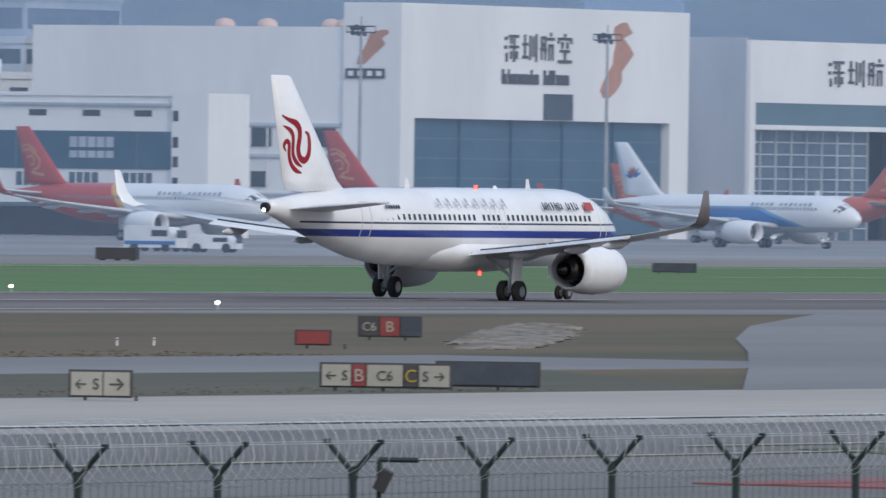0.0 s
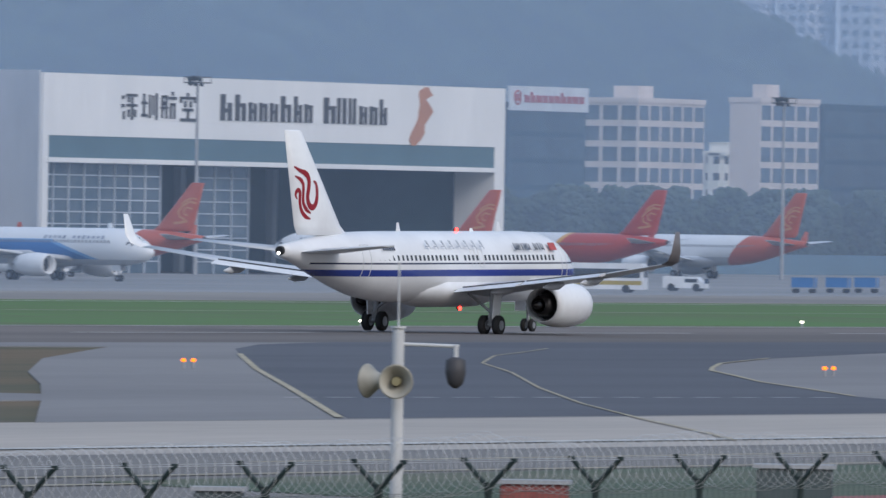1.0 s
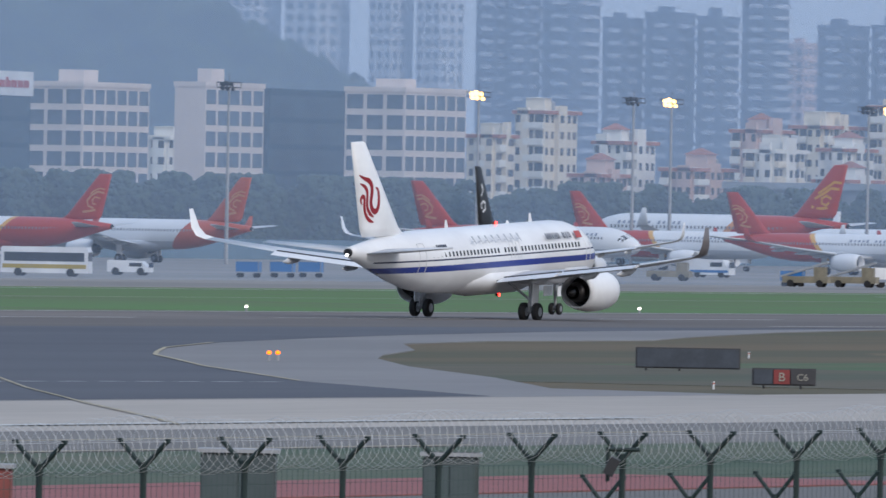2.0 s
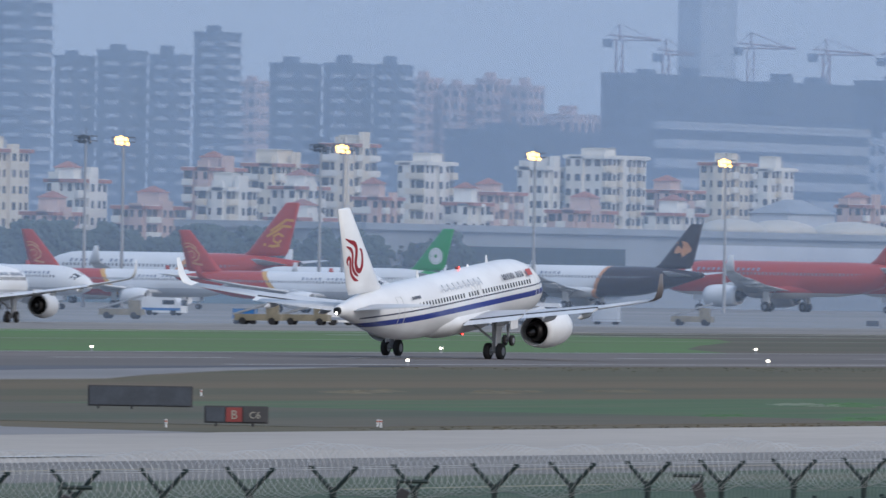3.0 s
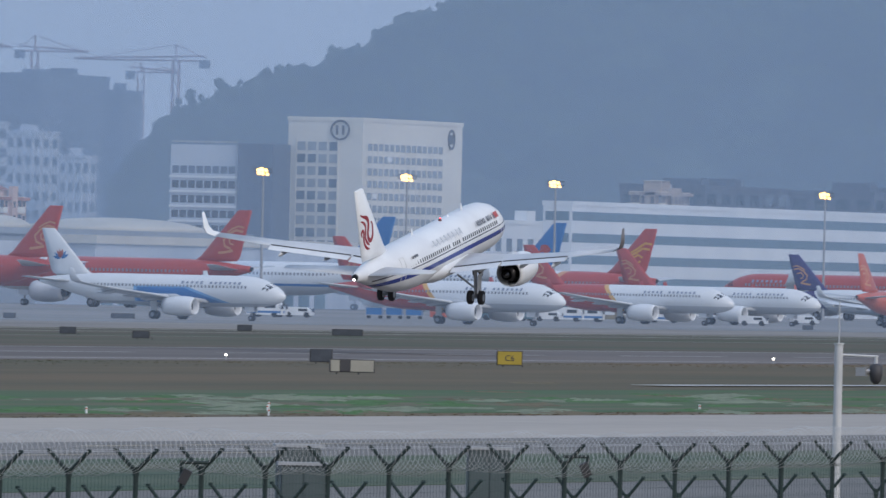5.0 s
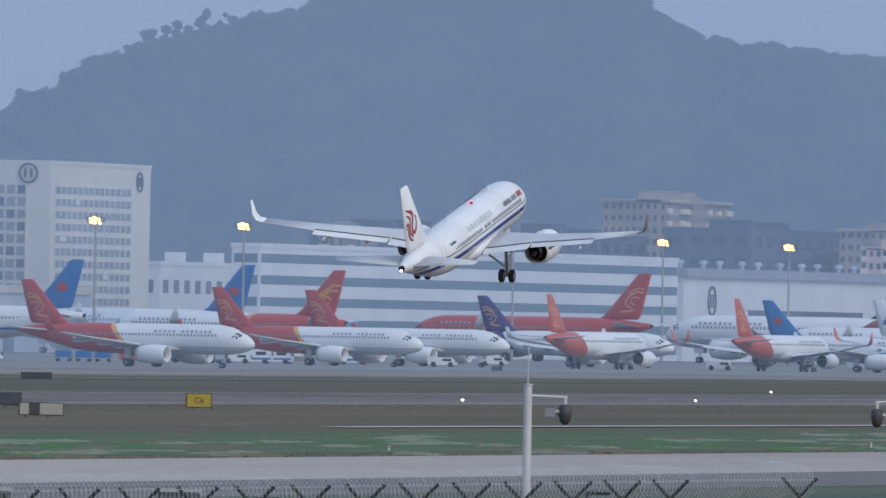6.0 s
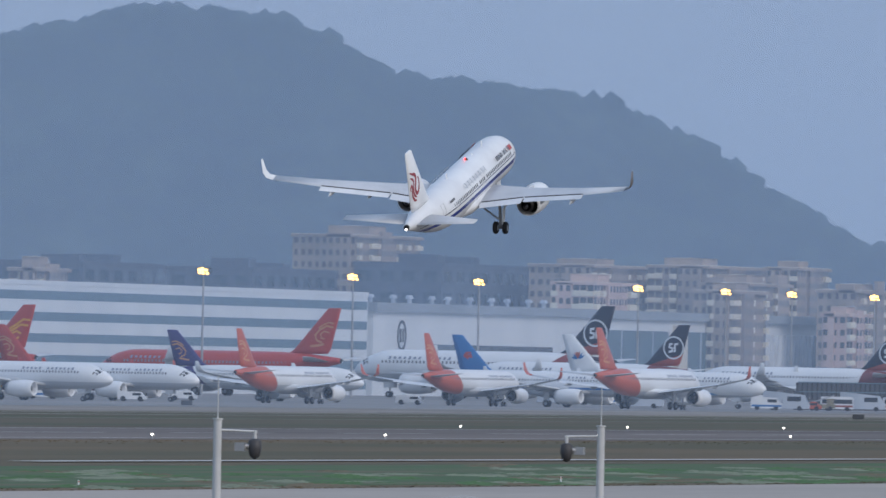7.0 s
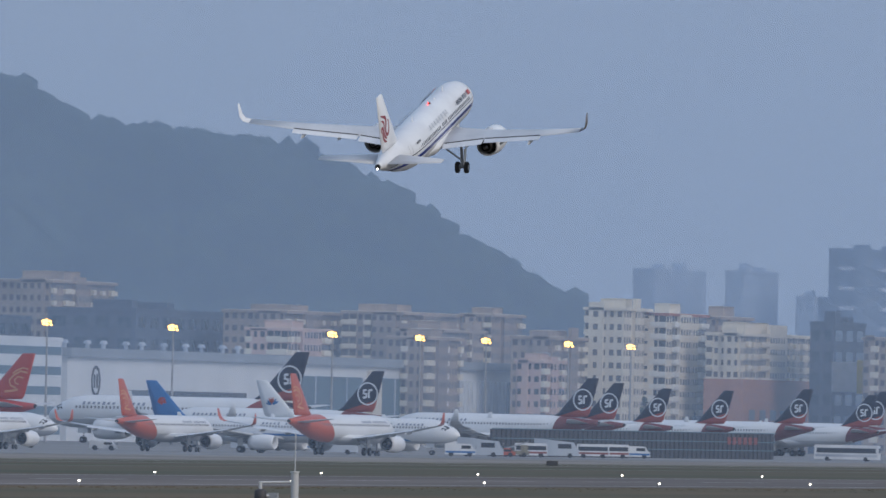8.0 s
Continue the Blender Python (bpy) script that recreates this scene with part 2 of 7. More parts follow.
    "sign_white": surface("pale_sign_face", (0.37, 0.36, 0.31), 0.5, var=0.12, scale=0.6, fine=5),
    "lamp_lit": glow("lit_floodlight", (1.0, 0.58, 0.15), 5.0),
    "lamp_edge": glow("lit_runway_light", (1.0, 0.92, 0.78), 6.0),
    "lamp_amber": glow("lit_amber_light", (1.0, 0.17, 0.0), 2.4),
    "beacon": glow("lit_red_beacon", (1.0, 0.03, 0.02), 9.0),
    "lamp_tail": glow("lit_tail_light", (1.0, 0.95, 0.9), 9.0),
    "lamp_blue": glow("lit_blue_beacon", (0.15, 0.30, 1.0), 8.0),
}


# ================= mesh helpers =================
def bm_box(bm, c, s, rot=None):
    g = bmesh.ops.create_cube(bm, size=1.0)
    m = Matrix.Translation(c) @ (rot.to_4x4() if rot else Matrix()) @ Matrix.Diagonal((*s, 1))
    bmesh.ops.transform(bm, matrix=m, verts=g["verts"])
    return g["verts"]


def bm_rod(bm, a, b, r, n=8, r2=None):
    a, b = Vector(a), Vector(b)
    d = b - a
    g = bmesh.ops.create_cone(bm, cap_ends=True, segments=n, radius1=r, radius2=r if r2 is None else r2, depth=d.length)
    bmesh.ops.transform(bm, matrix=Matrix.Translation((a + b) / 2) @ d.to_track_quat("Z", "Y").to_matrix().to_4x4(), verts=g["verts"])


def bm_loft(bm, rings, close=True, cap=True):
    rows = [[bm.verts.new(p) for p in r] for r in rings]
    n = len(rows[0])
    for a, b in zip(rows, rows[1:]):
        for i in range(n if close else n - 1):
            j = (i + 1) % n
            bm.faces.new((a[i], a[j], b[j], b[i]))
    if cap and close:
        bm.faces.new(rows[0][::-1])
        bm.faces.new(rows[-1])


def finish(bm, name, material, smooth=False):
    bmesh.ops.recalc_face_normals(bm, faces=bm.faces[:])
    me = bpy.data.meshes.new(name)
    bm.to_mesh(me)
    bm.free()
    me.materials.append(material)
    if smooth:
        for p in me.polygons:
            p.use_smooth = True
    return me


def part(name, bm, material, parent, label="", smooth=False):
    """Links a bmesh as one mesh object under a thing or a part."""
    ob = new(name, finish(bm, name, material, smooth) if isinstance(bm, bmesh.types.BMesh) else bm)
    ob.parent = parent
    return tagged(ob, label)


def thing(name, label, category, at=None, group="", kind=""):
    ob = new(name)
    ob.empty_display_size = 0.5
    if at is not None:
        ob.matrix_world = at
    return tagged(ob, label, category, group, kind)


def solo(name, bm, material, label, category, group="", kind="", smooth=False):
    return tagged(new(name, finish(bm, name, material, smooth)), label, category, group, kind)


def sheet(name, points, z, material, label, kind="structure", category=""):
    bm = bmesh.new()
    rim = [bm.verts.new((x, y, z)) for x, y in points]
    bm.faces.new(rim)
    if z > 0:   # the slab's edges reach down to the soil
        foot = [bm.verts.new((x, y, -0.01)) for x, y in points]
        for i in range(len(rim)):
            bm.faces.new((rim[i], foot[i], foot[(i + 1) % len(rim)], rim[(i + 1) % len(rim)]))
    ob = solo(name, bm, material, label, category, "", kind)
    return ob


# ================= ground =================
def strip(x0, x1, y0, y1):
    return [(x0, y0), (x1, y0), (x1, y1), (x0, y1)]


sheet("ground", strip(-6000, 3000, -2500, 7000), 0.0, M["grass_dry"], "wide dry brownish grass of the airfield")
sheet("grass_verge", [(-550, 0), (-409, 0), (-409, 1075), (-430, 1120), (-452, 1180), (-480, 1262), (-500, 1310), (-550, 1370)], 0.02, M["grass_green"], "mown green grass between runway and apron")
sheet("grass_verge", [(-550, 1370), (-500, 1310), (-480, 1262), (-452, 1180), (-430, 1120), (-409, 1075), (-409, 5000), (-550, 5000)], 0.02, M["grass_dull"], "dull half-dry grass between runway and apron")
sheet("grass_field", strip(-256, -212, 515, 585), 0.02, M["grass_dull"], "patchy olive grass inside the runway exit")
sheet("grass_field", strip(-256, -212, 585, 3500), 0.02, M["grass_mixed"], "patchy green and straw grass beside the taxiway")
sheet("grass_patch", [(-235, 300), (-197, 300), (-205, 388), (-232, 425.6)], 0.02, M["grass_dull"], "patchy green and straw grass beside the service road")
sheet("apron", strip(-1010, -552, -500, 5000), 0.03, M["apron"], "pale concrete aircraft parking apron")
sheet("runway", strip(-409, -346, -1500, 4500), 0.03, M["asphalt"], "worn grey asphalt runway with rubber marks")
sheet("taxiway", strip(-206, -95, -500, 4000), 0.04, M["concrete"], "pale concrete taxiway beside the fence")
sheet("taxiway_shoulder", strip(-176, -96, -500, 4000), 0.05, M["shoulder"], "grey asphalt shoulder of the taxiway")
sheet("service_road", [(-262, 150), (-236, 150), (-232, 457.5), (-254, 457.5)], 0.03, M["asphalt_grey"], "narrow grey asphalt service road")
sheet("near_grass", [(-157, 300), (-140, 286), (-136, 300), (-133, 2500), (-158, 2500), (-159, 330)], 0.07, M["grass_near"], "dark green grass strip between taxiway and fence")
sheet("painted_strip", strip(-139.5, -131, 262, 322), 0.085, M["faded_red"], "faded red painted strip beside the grass")
sheet("exit_shoulder", [(-347, 560), (-334, 640), (-305, 578.1), (-278, 525.7), (-256, 485.1), (-234, 443.5), (-205.5, 389.1), (-205.5, 488), (-216, 493), (-232, 524), (-251, 558),
                        (-266, 588), (-273, 604), (-284, 632), (-299, 664), (-306, 690), (-308, 716), (-318, 745), (-332, 790), (-347, 850)][::-1], 0.045, M["asphalt_grey"], "grey asphalt shoulder of the runway exit")
sheet("exit_taxiway", [(-347, 690), (-340, 668), (-328, 642), (-314, 615), (-280, 550), (-246, 486), (-206.5, 412), (-206.5, 466), (-228, 497), (-238, 515), (-252, 540), (-264, 563),
                       (-273.5, 581), (-280, 595), (-289, 615), (-301, 646), (-313, 684), (-322, 715), (-334, 765), (-342, 815), (-347, 860)][::-1], 0.055, M["asphalt_dark"], "dark asphalt runway exit curving onto the taxiway")

def line(name, pts, w, material, label, z=0.075):
    bm = bmesh.new()
    row = []
    for i, p in enumerate(pts):
        a, b = Vector((*pts[max(i - 1, 0)], 0)), Vector((*pts[min(i + 1, len(pts) - 1)], 0))
        n = Vector((-(b - a).y, (b - a).x, 0)).normalized() * w / 2
        q = Vector((*p, z))
        row.append((bm.verts.new(q + n), bm.verts.new(q - n)))
    for a, b in zip(row, row[1:]):
        bm.faces.new((a[0], a[1], b[1], b[0]))
    return solo(name, bm, material, label, "", "", "structure")


line("runway_edge_line", [(-351, -200), (-351, 640)], 0.9, M["line_white"], "worn white runway edge line")
line("runway_edge_line", [(-351, 835), (-351, 3500)], 0.9, M["line_white"], "worn white runway edge line")
line("runway_edge_line", [(-404, -200), (-404, 3500)], 0.9, M["line_white"], "worn white runway edge line")
for k in range(40):
    line("runway_centre_line", [(-378, 120 + 50 * k), (-378, 150 + 50 * k)], 0.9, M["line_white"], "worn white runway centre dash")
line("taxiway_line", [(-181, 50), (-181, 420)], 1.0, M["line_white"], "pale painted taxiway line")
curve_in = [(-180, 384), (-187, 397), (-202, 424), (-221, 459), (-244, 503), (-271, 556), (-291, 594), (-308, 630), (-318, 654), (-327, 675)]
line("exit_guide_line", curve_in, 0.14, M["line_yellow"], "faded yellow guide line of the exit", 0.08)
line("exit_edge_line", [(-206.8, 412), (-246, 486), (-280, 550), (-314, 615)], 0.28, M["line_yellow"], "faded yellow edge line of the exit", 0.08)
line("exit_edge_line", [(-228, 497), (-238, 515), (-252, 540), (-264, 563), (-273.5, 581), (-280, 595), (-289, 615), (-301, 646)], 0.22, M["line_yellow"], "faded yellow edge line of the exit", 0.08)
for k in range(14):
    a = k / 14
    line("holding_line", [(-232 + 6 * a, 458 + 34 * a), (-232 + 6 * (a + 0.045), 458 + 34 * (a + 0.045))], 0.5, M["line_white"], "white dashed holding line", 0.08)
for x0, y0, y1 in ((-160, 300, 360), (-168, 330, 395), (-163, 410, 470), (-150, 365, 385), (-171, 470, 520), (-155, 240, 300), (-166, 215, 262)):
    line("faded_line", [(x0, y0), (x0, y1)], 0.5, M["line_yellow"], "faded yellow line on the taxiway", 0.08)
line("drain_line", [(-536, 300), (-536, 3500)], 1.6, M["line_white"], "pale concrete drain at the apron edge")
line("drain_line", [(-478, 900), (-478, 3500)], 1.2, M["concrete"], "pale concrete drain in the grass")
line("drain_line", [(-515, 1250), (-515, 3500)], 1.5, M["line_white"], "pale concrete drain in the grass")
line("drain_line", [(-571, 1300), (-571, 3500)], 2.0, M["concrete"], "pale concrete drain at the apron edge")
line("perimeter_line", [(-267, 832), (-267, 3000)], 2.4, M["line_white"], "thin pale concrete drain across the grass")

# ragged grass tufts along the pavement edges
bm = bmesh.new()
rng = random.Random(5)
for k in range(9000):
    if k % 3 == 0:
        x, y = -206.8 - abs(rng.gauss(0, 2.5)), rng.uniform(510, 1500)
    elif k % 3 == 1:
        x, y = -344 + abs(rng.gauss(0, 7)), rng.uniform(840, 1900)
    else:
        x, y = rng.choice([(-255.5 - abs(rng.gauss(0, 5)), rng.uniform(330, 455)), (-208 - abs(rng.gauss(0, 5)), rng.uniform(320, 385)), (-410 - abs(rng.gauss(0, 3)), rng.uniform(600, 2000))])
    h, w, a = rng.uniform(0.015, 0.05), rng.uniform(0.08, 0.24), rng.uniform(0, 3.14)
    dx, dy = w * math.cos(a), w * math.sin(a)
    v = [bm.verts.new(p) for p in ((x - dx, y - dy, 0.0), (x + dx, y + dy, 0.0), (x + 0.3 * dx, y + 0.2 * dy, h), (x + dy * 0.3, y - dx * 0.3, 0.0))]
    bm.faces.new((v[0], v[1], v[2]))
    bm.faces.new((v[1], v[3], v[2]))
solo("grass_tufts", bm, M["grass_dry"], "ragged dry grass tufts along the pavement edges", "grass", "", "stuff")

# taller clumps that mottle the field by the taxiway
for tone, seed, count, label in (("clump_green", 21, 230, "fresh green grass clumps in the field"), ("clump_pale", 22, 300, "pale seeding grass clumps in the field"), ("clump_brown", 23, 150, "brown withered grass clumps in the field")):
    bm = bmesh.new()
    rng = random.Random(seed)
    for _ in range(count):
        cy = rng.uniform(575, 1750)
        cx = -211 - (34 * rng.random() if tone != "clump_brown" else 75 * rng.random() ** 2)
        long = rng.uniform(1.5, 5.0)
        for _ in range(45):
            u = rng.gauss(0, 1)
            x, y = cx + u * long * 0.35 + rng.gauss(0, 0.5), cy - u * long + rng.gauss(0, 1.2)
            h, w, a = rng.uniform(0.03, 0.09), rng.uniform(0.3, 0.9), rng.uniform(0, 3.14)
            if x > -207.2 or (y < 640 and x < -225):
                continue
            top = bm.verts.new((x, y, h))
            foot = [bm.verts.new((x + w * math.cos(a + q * 1.257), y + 1.6 * w * math.sin(a + q * 1.257), 0.0)) for q in range(5)]
            for q in range(5):
                bm.faces.new((foot[q], foot[(q + 1) % 5], top))
    solo("grass_clumps", bm, M[tone], label, "grass", "", "stuff")

# ================= perimeter fences =================
FX = -77.0


def post_mesh(height, arm, tilt, r):
    bm = bmesh.new()
    bm_rod(bm, (0, 0, 0), (0, 0, height), r, 8)
    for s in (-1, 1):
        bm_rod(bm, (0, 0, height - 0.03), (s * arm * math.sin(tilt), 0, height + arm * math.cos(tilt)), r * 0.75, 6)
        bm_box(bm, (s * arm * math.sin(tilt), 0, height + arm * math.cos(tilt)), (0.06, 0.06, 0.05))
    bm_rod(bm, (0, 0, height - 0.1), (0, 0, height + 0.04), r * 1.25, 8)
    return finish(bm, "post", M["post"])


def wire_grid(x, y0, y1, z0, z1, step_y, step_z, r):
    bm = bmesh.new()

    def bar(a, b):
        a, b = Vector(a), Vector(b)
        d = (b - a).normalized()
        u = Vector((1, 0, 0))
        w = d.cross(u)
        va = [bm.verts.new(a + r * (u * c + w * s)) for c, s in ((1, 0), (-0.5, 0.87), (-0.5, -0.87))]
        vb = [bm.verts.new(b + r * (u * c + w * s)) for c, s in ((1, 0), (-0.5, 0.87), (-0.5, -0.87))]
        for i in range(3):
            bm.faces.new((va[i], va[(i + 1) % 3], vb[(i + 1) % 3], vb[i]))
    y = y0
    while y <= y1:
        bar((x, y, z0), (x, y, z1))
        y += step_y
    z = z0
    while z <= z1 + 1e-6:
        bar((x, y0, z), (x, y1, z))
        z += step_z
    return bm


def coil(x, z, y0, y1, radius, pitch, r, seed):
    rg = random.Random(seed)
    bm = bmesh.new()
    turns = int((y1 - y0) / pitch)
    n = 14
    prev = None
    wob = 0.0
    for i in range(turns * n):
        a = 2 * math.pi * i / n
        if i % n == 0:
            wob = 0.93 * wob + rg.gauss(0, 0.018)
        rad = radius * (1 + 0.05 * math.sin(i * 0.0131))
        c = Vector((x + rad * math.cos(a), y0 + pitch * i / n, z + wob + rad * math.sin(a)))
        out = Vector((math.cos(a), 0, math.sin(a)))
        row = [bm.verts.new(c + out * r), bm.verts.new(c + Vector((0, r, 0)) - out * r * 0.5), bm.verts.new(c - Vector((0, r, 0)) - out * r * 0.5)]
        if prev:
            for k in range(3):
                bm.faces.new((prev[k], prev[(k + 1) % 3], row[(k + 1) % 3], row[k]))
        prev = row
    return bm


fence = thing("perimeter_fence", "dark green airport fence with forked posts and razor wire", "fence", pose(0, 0, 0))
pm = post_mesh(2.93, 0.45, radians(47), 0.043)
ys = [131.1 + 2.90 * k + 0.0024 * k * k for k in range(-6, 44)] + [268.9]
for y in ys:
    p = part("post", pm, None, fence)
    p.matrix_local = pose(FX, y, 0, 0, 0, random.Random(int(y * 10)).uniform(-4, 4))
part("wire_mesh", wire_grid(FX, 114.4, 269.0, 0.15, 2.85, 0.16, 0.18, 0.0032), M["mesh_wire"], fence)
part("razor_coil", coil(FX, 3.17, 114.4, 269.0, 0.34, 0.23, 0.0034, 3), M["wire"], fence, "coiled galvanised razor wire")
for s in (-1, 1):
    part("barbed_wire", wire_grid(FX + s * 0.33, 114.4, 269.0, 3.23, 3.24, 400, 0.5, 0.004), M["wire"], fence)

fence2 = thing("inner_fence", "second lower green fence with forked posts", "fence", pose(0, 0, 0))
pm2 = post_mesh(2.12, 0.46, radians(42), 0.040)
for k in range(30):
    p = part("post", pm2, None, fence2)
    p.matrix_local = pose(-82.0, 189.0 + 3.12 * k, 0)
part("wire_mesh", wire_grid(-82.0, 189.0, 279.5, 0.15, 2.0, 0.14, 0.14, 0.004), M["mesh_wire"], fence2)

# ================= upright sheets standing in for haze ===
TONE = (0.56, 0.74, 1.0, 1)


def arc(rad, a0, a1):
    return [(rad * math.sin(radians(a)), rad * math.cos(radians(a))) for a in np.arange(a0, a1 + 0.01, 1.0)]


for path, share, label in (([(-612, 300), (-612, 4200)], 0.17, "upright bluish sheet standing in for haze over the apron"),
                           ([(-951, 300), (-951, 1782), (-970, 1788), (-970, 2505), (-905, 2570), (-905, 3200), (-850, 3330), (-785, 3440), (-690, 3545)] + arc(3630, -10, 2.0), 0.24, "upright bluish sheet standing in for haze behind the hangars"),
                           (arc(3790, -45, 5), 0.37, "upright bluish sheet standing in for haze before the hills"), (arc(4295, -45, 5), 0.10, "upright bluish sheet standing in for haze behind the hills")):
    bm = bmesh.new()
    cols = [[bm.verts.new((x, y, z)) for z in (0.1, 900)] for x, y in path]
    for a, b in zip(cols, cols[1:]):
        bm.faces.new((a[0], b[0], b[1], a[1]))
    solo("mist_sheet", bm, mist("haze_sheet_veil", share, TONE), label, "mist", "", "stuff")


# ================= airliners =================
FUSELAGE = ((17.70, 0.06, 3.28), (17.45, 0.42, 3.30), (17.0, 0.80, 3.36), (16.3, 1.15, 3.46), (15.3, 1.50, 3.60), (14.2, 1.76, 3.74), (12.8, 1.93, 3.84), (11.2, 1.975, 3.88), (4.0, 1.975, 3.88),
            (-5.5, 1.975, 3.88), (-8.0, 1.93, 3.93), (-10.5, 1.78, 4.06), (-13.0, 1.48, 4.28), (-15.5, 1.08, 4.52), (-17.6, 0.70, 4.70), (-19.2, 0.42, 4.82), (-19.75, 0.33, 4.85))


def ring(y, r, z, n, k, squash=1.05):
    return [(k * r * math.sin(2 * math.pi * i / n), k * y, k * (z + squash * r * math.cos(2 * math.pi * i / n))) for i in range(n)]


def foil(bm, sections, n=8):
    """A wing or fin: sections (leading edge, chord, thickness, up vector scale) lofted with a rounded nose and a sharp tail."""
    rings = []
    for le, chord, thick, up, *droop in sections:
        le, up = Vector(le), Vector(up)
        fall = droop[0] if droop else 0.0
        pts = []
        for u, t in ((0, 0), (0.03, 0.32), (0.15, 0.46), (0.4, 0.5), (0.75, 0.25), (1.0, 0.03), (1.0, -0.03), (0.75, -0.18), (0.4, -0.38), (0.15, -0.38), (0.03, -0.26)):
            pts.append(le + Vector((0, -u * chord, -u * chord * fall)) + up * t * thick)
        rings.append(pts)
    bm_loft(bm, rings)


def wheel_pair(name, parent, x, y, r, w, gap, k):
    for s in (-1, 1):
        wh = part(name, new_wheel(r * k, w * k), None, parent)
        wh.matrix_local = pose(k * (x + s * gap), k * y, k * r)
        hb = bmesh.new()
        bm_rod(hb, (-w * k * 0.53, 0, 0), (w * k * 0.53, 0, 0), r * k * 0.5, 12)
        part("hub", hb, M["hub"], wh)


def new_wheel(r, w):
    bm = bmesh.new()
    n = 20
    prof = ((-0.5, 0.55), (-0.5, 0.85), (-0.35, 0.98), (0.35, 0.98), (0.5, 0.85), (0.5, 0.55))
    rings = [[(px * w, pr * r * math.cos(2 * math.pi * i / n), pr * r * math.sin(2 * math.pi * i / n)) for i in range(n)] for px, pr in prof]
    bm_loft(bm, rings)
    return finish(bm, "tyre", M["tyre"], True)


def airliner(name, label, body, fin, engine, wing_tip, k=1.0, detail=False, gear=True, fin_art=None):
    n = 36 if detail else 20
    top = thing(name, label, "airliner", pose(0, 0, 0), "" if detail else "parked airliners")
    bm = bmesh.new()
    st = FUSELAGE
    bm_loft(bm, [ring(y, r, z, n, k) for y, r, z in st])
    fus = part("fuselage", bm, body, top, "", True)
    bm = bmesh.new()   # belly fairing
    bm_loft(bm, [ring(y, r, z, 16, k, 0.54) for y, r, z in ((7.8, 0.6, 2.6), (6.4, 1.45, 2.58), (4.2, 1.98, 2.58), (-1.8, 2.0, 2.58), (-4.4, 1.5, 2.65), (-6.4, 0.5, 2.78))])
    part("belly_fairing", bm, M["white"] if detail else body, top, "", True)
    bm = bmesh.new()   # exhaust of the auxiliary power unit
    bm_rod(bm, (0, -19.5 * k, 4.84 * k), (0, -20.0 * k, 4.86 * k), 0.29 * k, 14, 0.24 * k)
    part("tail_cone", bm, M["dark"], top, "dark tail exhaust")
    bm = bmesh.new()
    bm_rod(bm, (0, -19.98 * k, 4.70 * k), (0, -20.06 * k, 4.70 * k), 0.085 * k if detail else 0.06 * k, 10)
    part("tail_light", bm, M["lamp_tail"] if detail else M["white"], top)
    bm = bmesh.new()   # fin with a dorsal fillet
    foil(bm, [((0, -9.6 * k, 5.55 * k), 1.0 * k, 0.2 * k, (1, 0, 0)), ((0, -11.7 * k, 5.75 * k), 6.1 * k, 0.62 * k, (1, 0, 0)), ((0, -12.6 * k, 6.3 * k), 5.6 * k, 0.6 * k, (1, 0, 0)),
              ((0, -17.65 * k, 11.65 * k), 2.05 * k, 0.30 * k, (1, 0, 0)), ((0, -17.9 * k, 11.76 * k), 1.75 * k, 0.10 * k, (1, 0, 0))])
    part("fin", bm, fin, top, "", True)
    if fin_art:
        fin_art(top, k)
    for s in (-1, 1):
        bm = bmesh.new()
        foil(bm, [((s * 0.5 * k, -14.3 * k, 4.75 * k), 4.0 * k, 0.42 * k, (0, 0, 1)), ((s * 6.22 * k, -17.7 * k, 5.28 * k), 1.5 * k, 0.16 * k, (0, 0, 1))])
        part("stabilizer", bm, M["grey_panel"], top, "", True)
        bm = bmesh.new()
        foil(bm, [((s * 1.4 * k, 6.9 * k, 2.45 * k), 8.2 * k, 0.95 * k, (0, 0, 1)), ((s * 3.0 * k, 5.3 * k, 2.70 * k), 6.6 * k, 0.75 * k, (0, 0, 1)), ((s * 6.4 * k, 3.0 * k, 3.10 * k), 4.0 * k, 0.50 * k, (0, 0, 1)),
                  ((s * 12.0 * k, -0.2 * k, 3.82 * k), 2.75 * k, 0.32 * k, (0, 0, 1)), ((s * 16.9 * k, -3.05 * k, 4.62 * k), 1.62 * k, 0.18 * k, (0, 0, 1))])
        wing = part("wing", bm, M["grey_panel"], top, "", True)
        for x0, x1, l0, l1 in ((2.2, 6.3, 6.3, 4.05), (6.5, 12.6, 4.0, 2.7)):   # flaps, a little lowered
            def le_at(x, ch):
                return (3.0 + (6.4 - x) * (0.62 if x < 6.4 else 0.565)) - ch + 0.12
            bm = bmesh.new()
            zz = [2.62 + (x - 2.2) * 0.122 for x in (x0, x1)]
            secs = []
            for x, ch, z in ((x0, l0, zz[0]), (x1, l1, zz[1])):
                c = 1.35 if x < 6.4 else 1.0
                secs.append(((s * x * k, le_at(x, ch) * k, (z + 0.02) * k), c * k, 0.20 * k, (0, 0.12, 1), 0.14))
            foil(bm, secs)
            fl = part("flap", bm, M["flap"], wing)
            if detail:
                # a dark rod on the skin stands in for the slot's shade
                bm = bmesh.new()
                a, b = [Vector((s * x * k, (le_at(x, ch) - 0.02) * k, (z + 0.10) * k)) for x, ch, z in ((x0, l0, zz[0]), (x1, l1, zz[1]))]
                bm_rod(bm, a, b, 0.065 * k, 6)
                part("flap_gap", bm, M["dark"], wing, "dark rod standing in for the shaded flap slot")
        for x in (4.6, 8.3, 11.6):   # flap track fairings
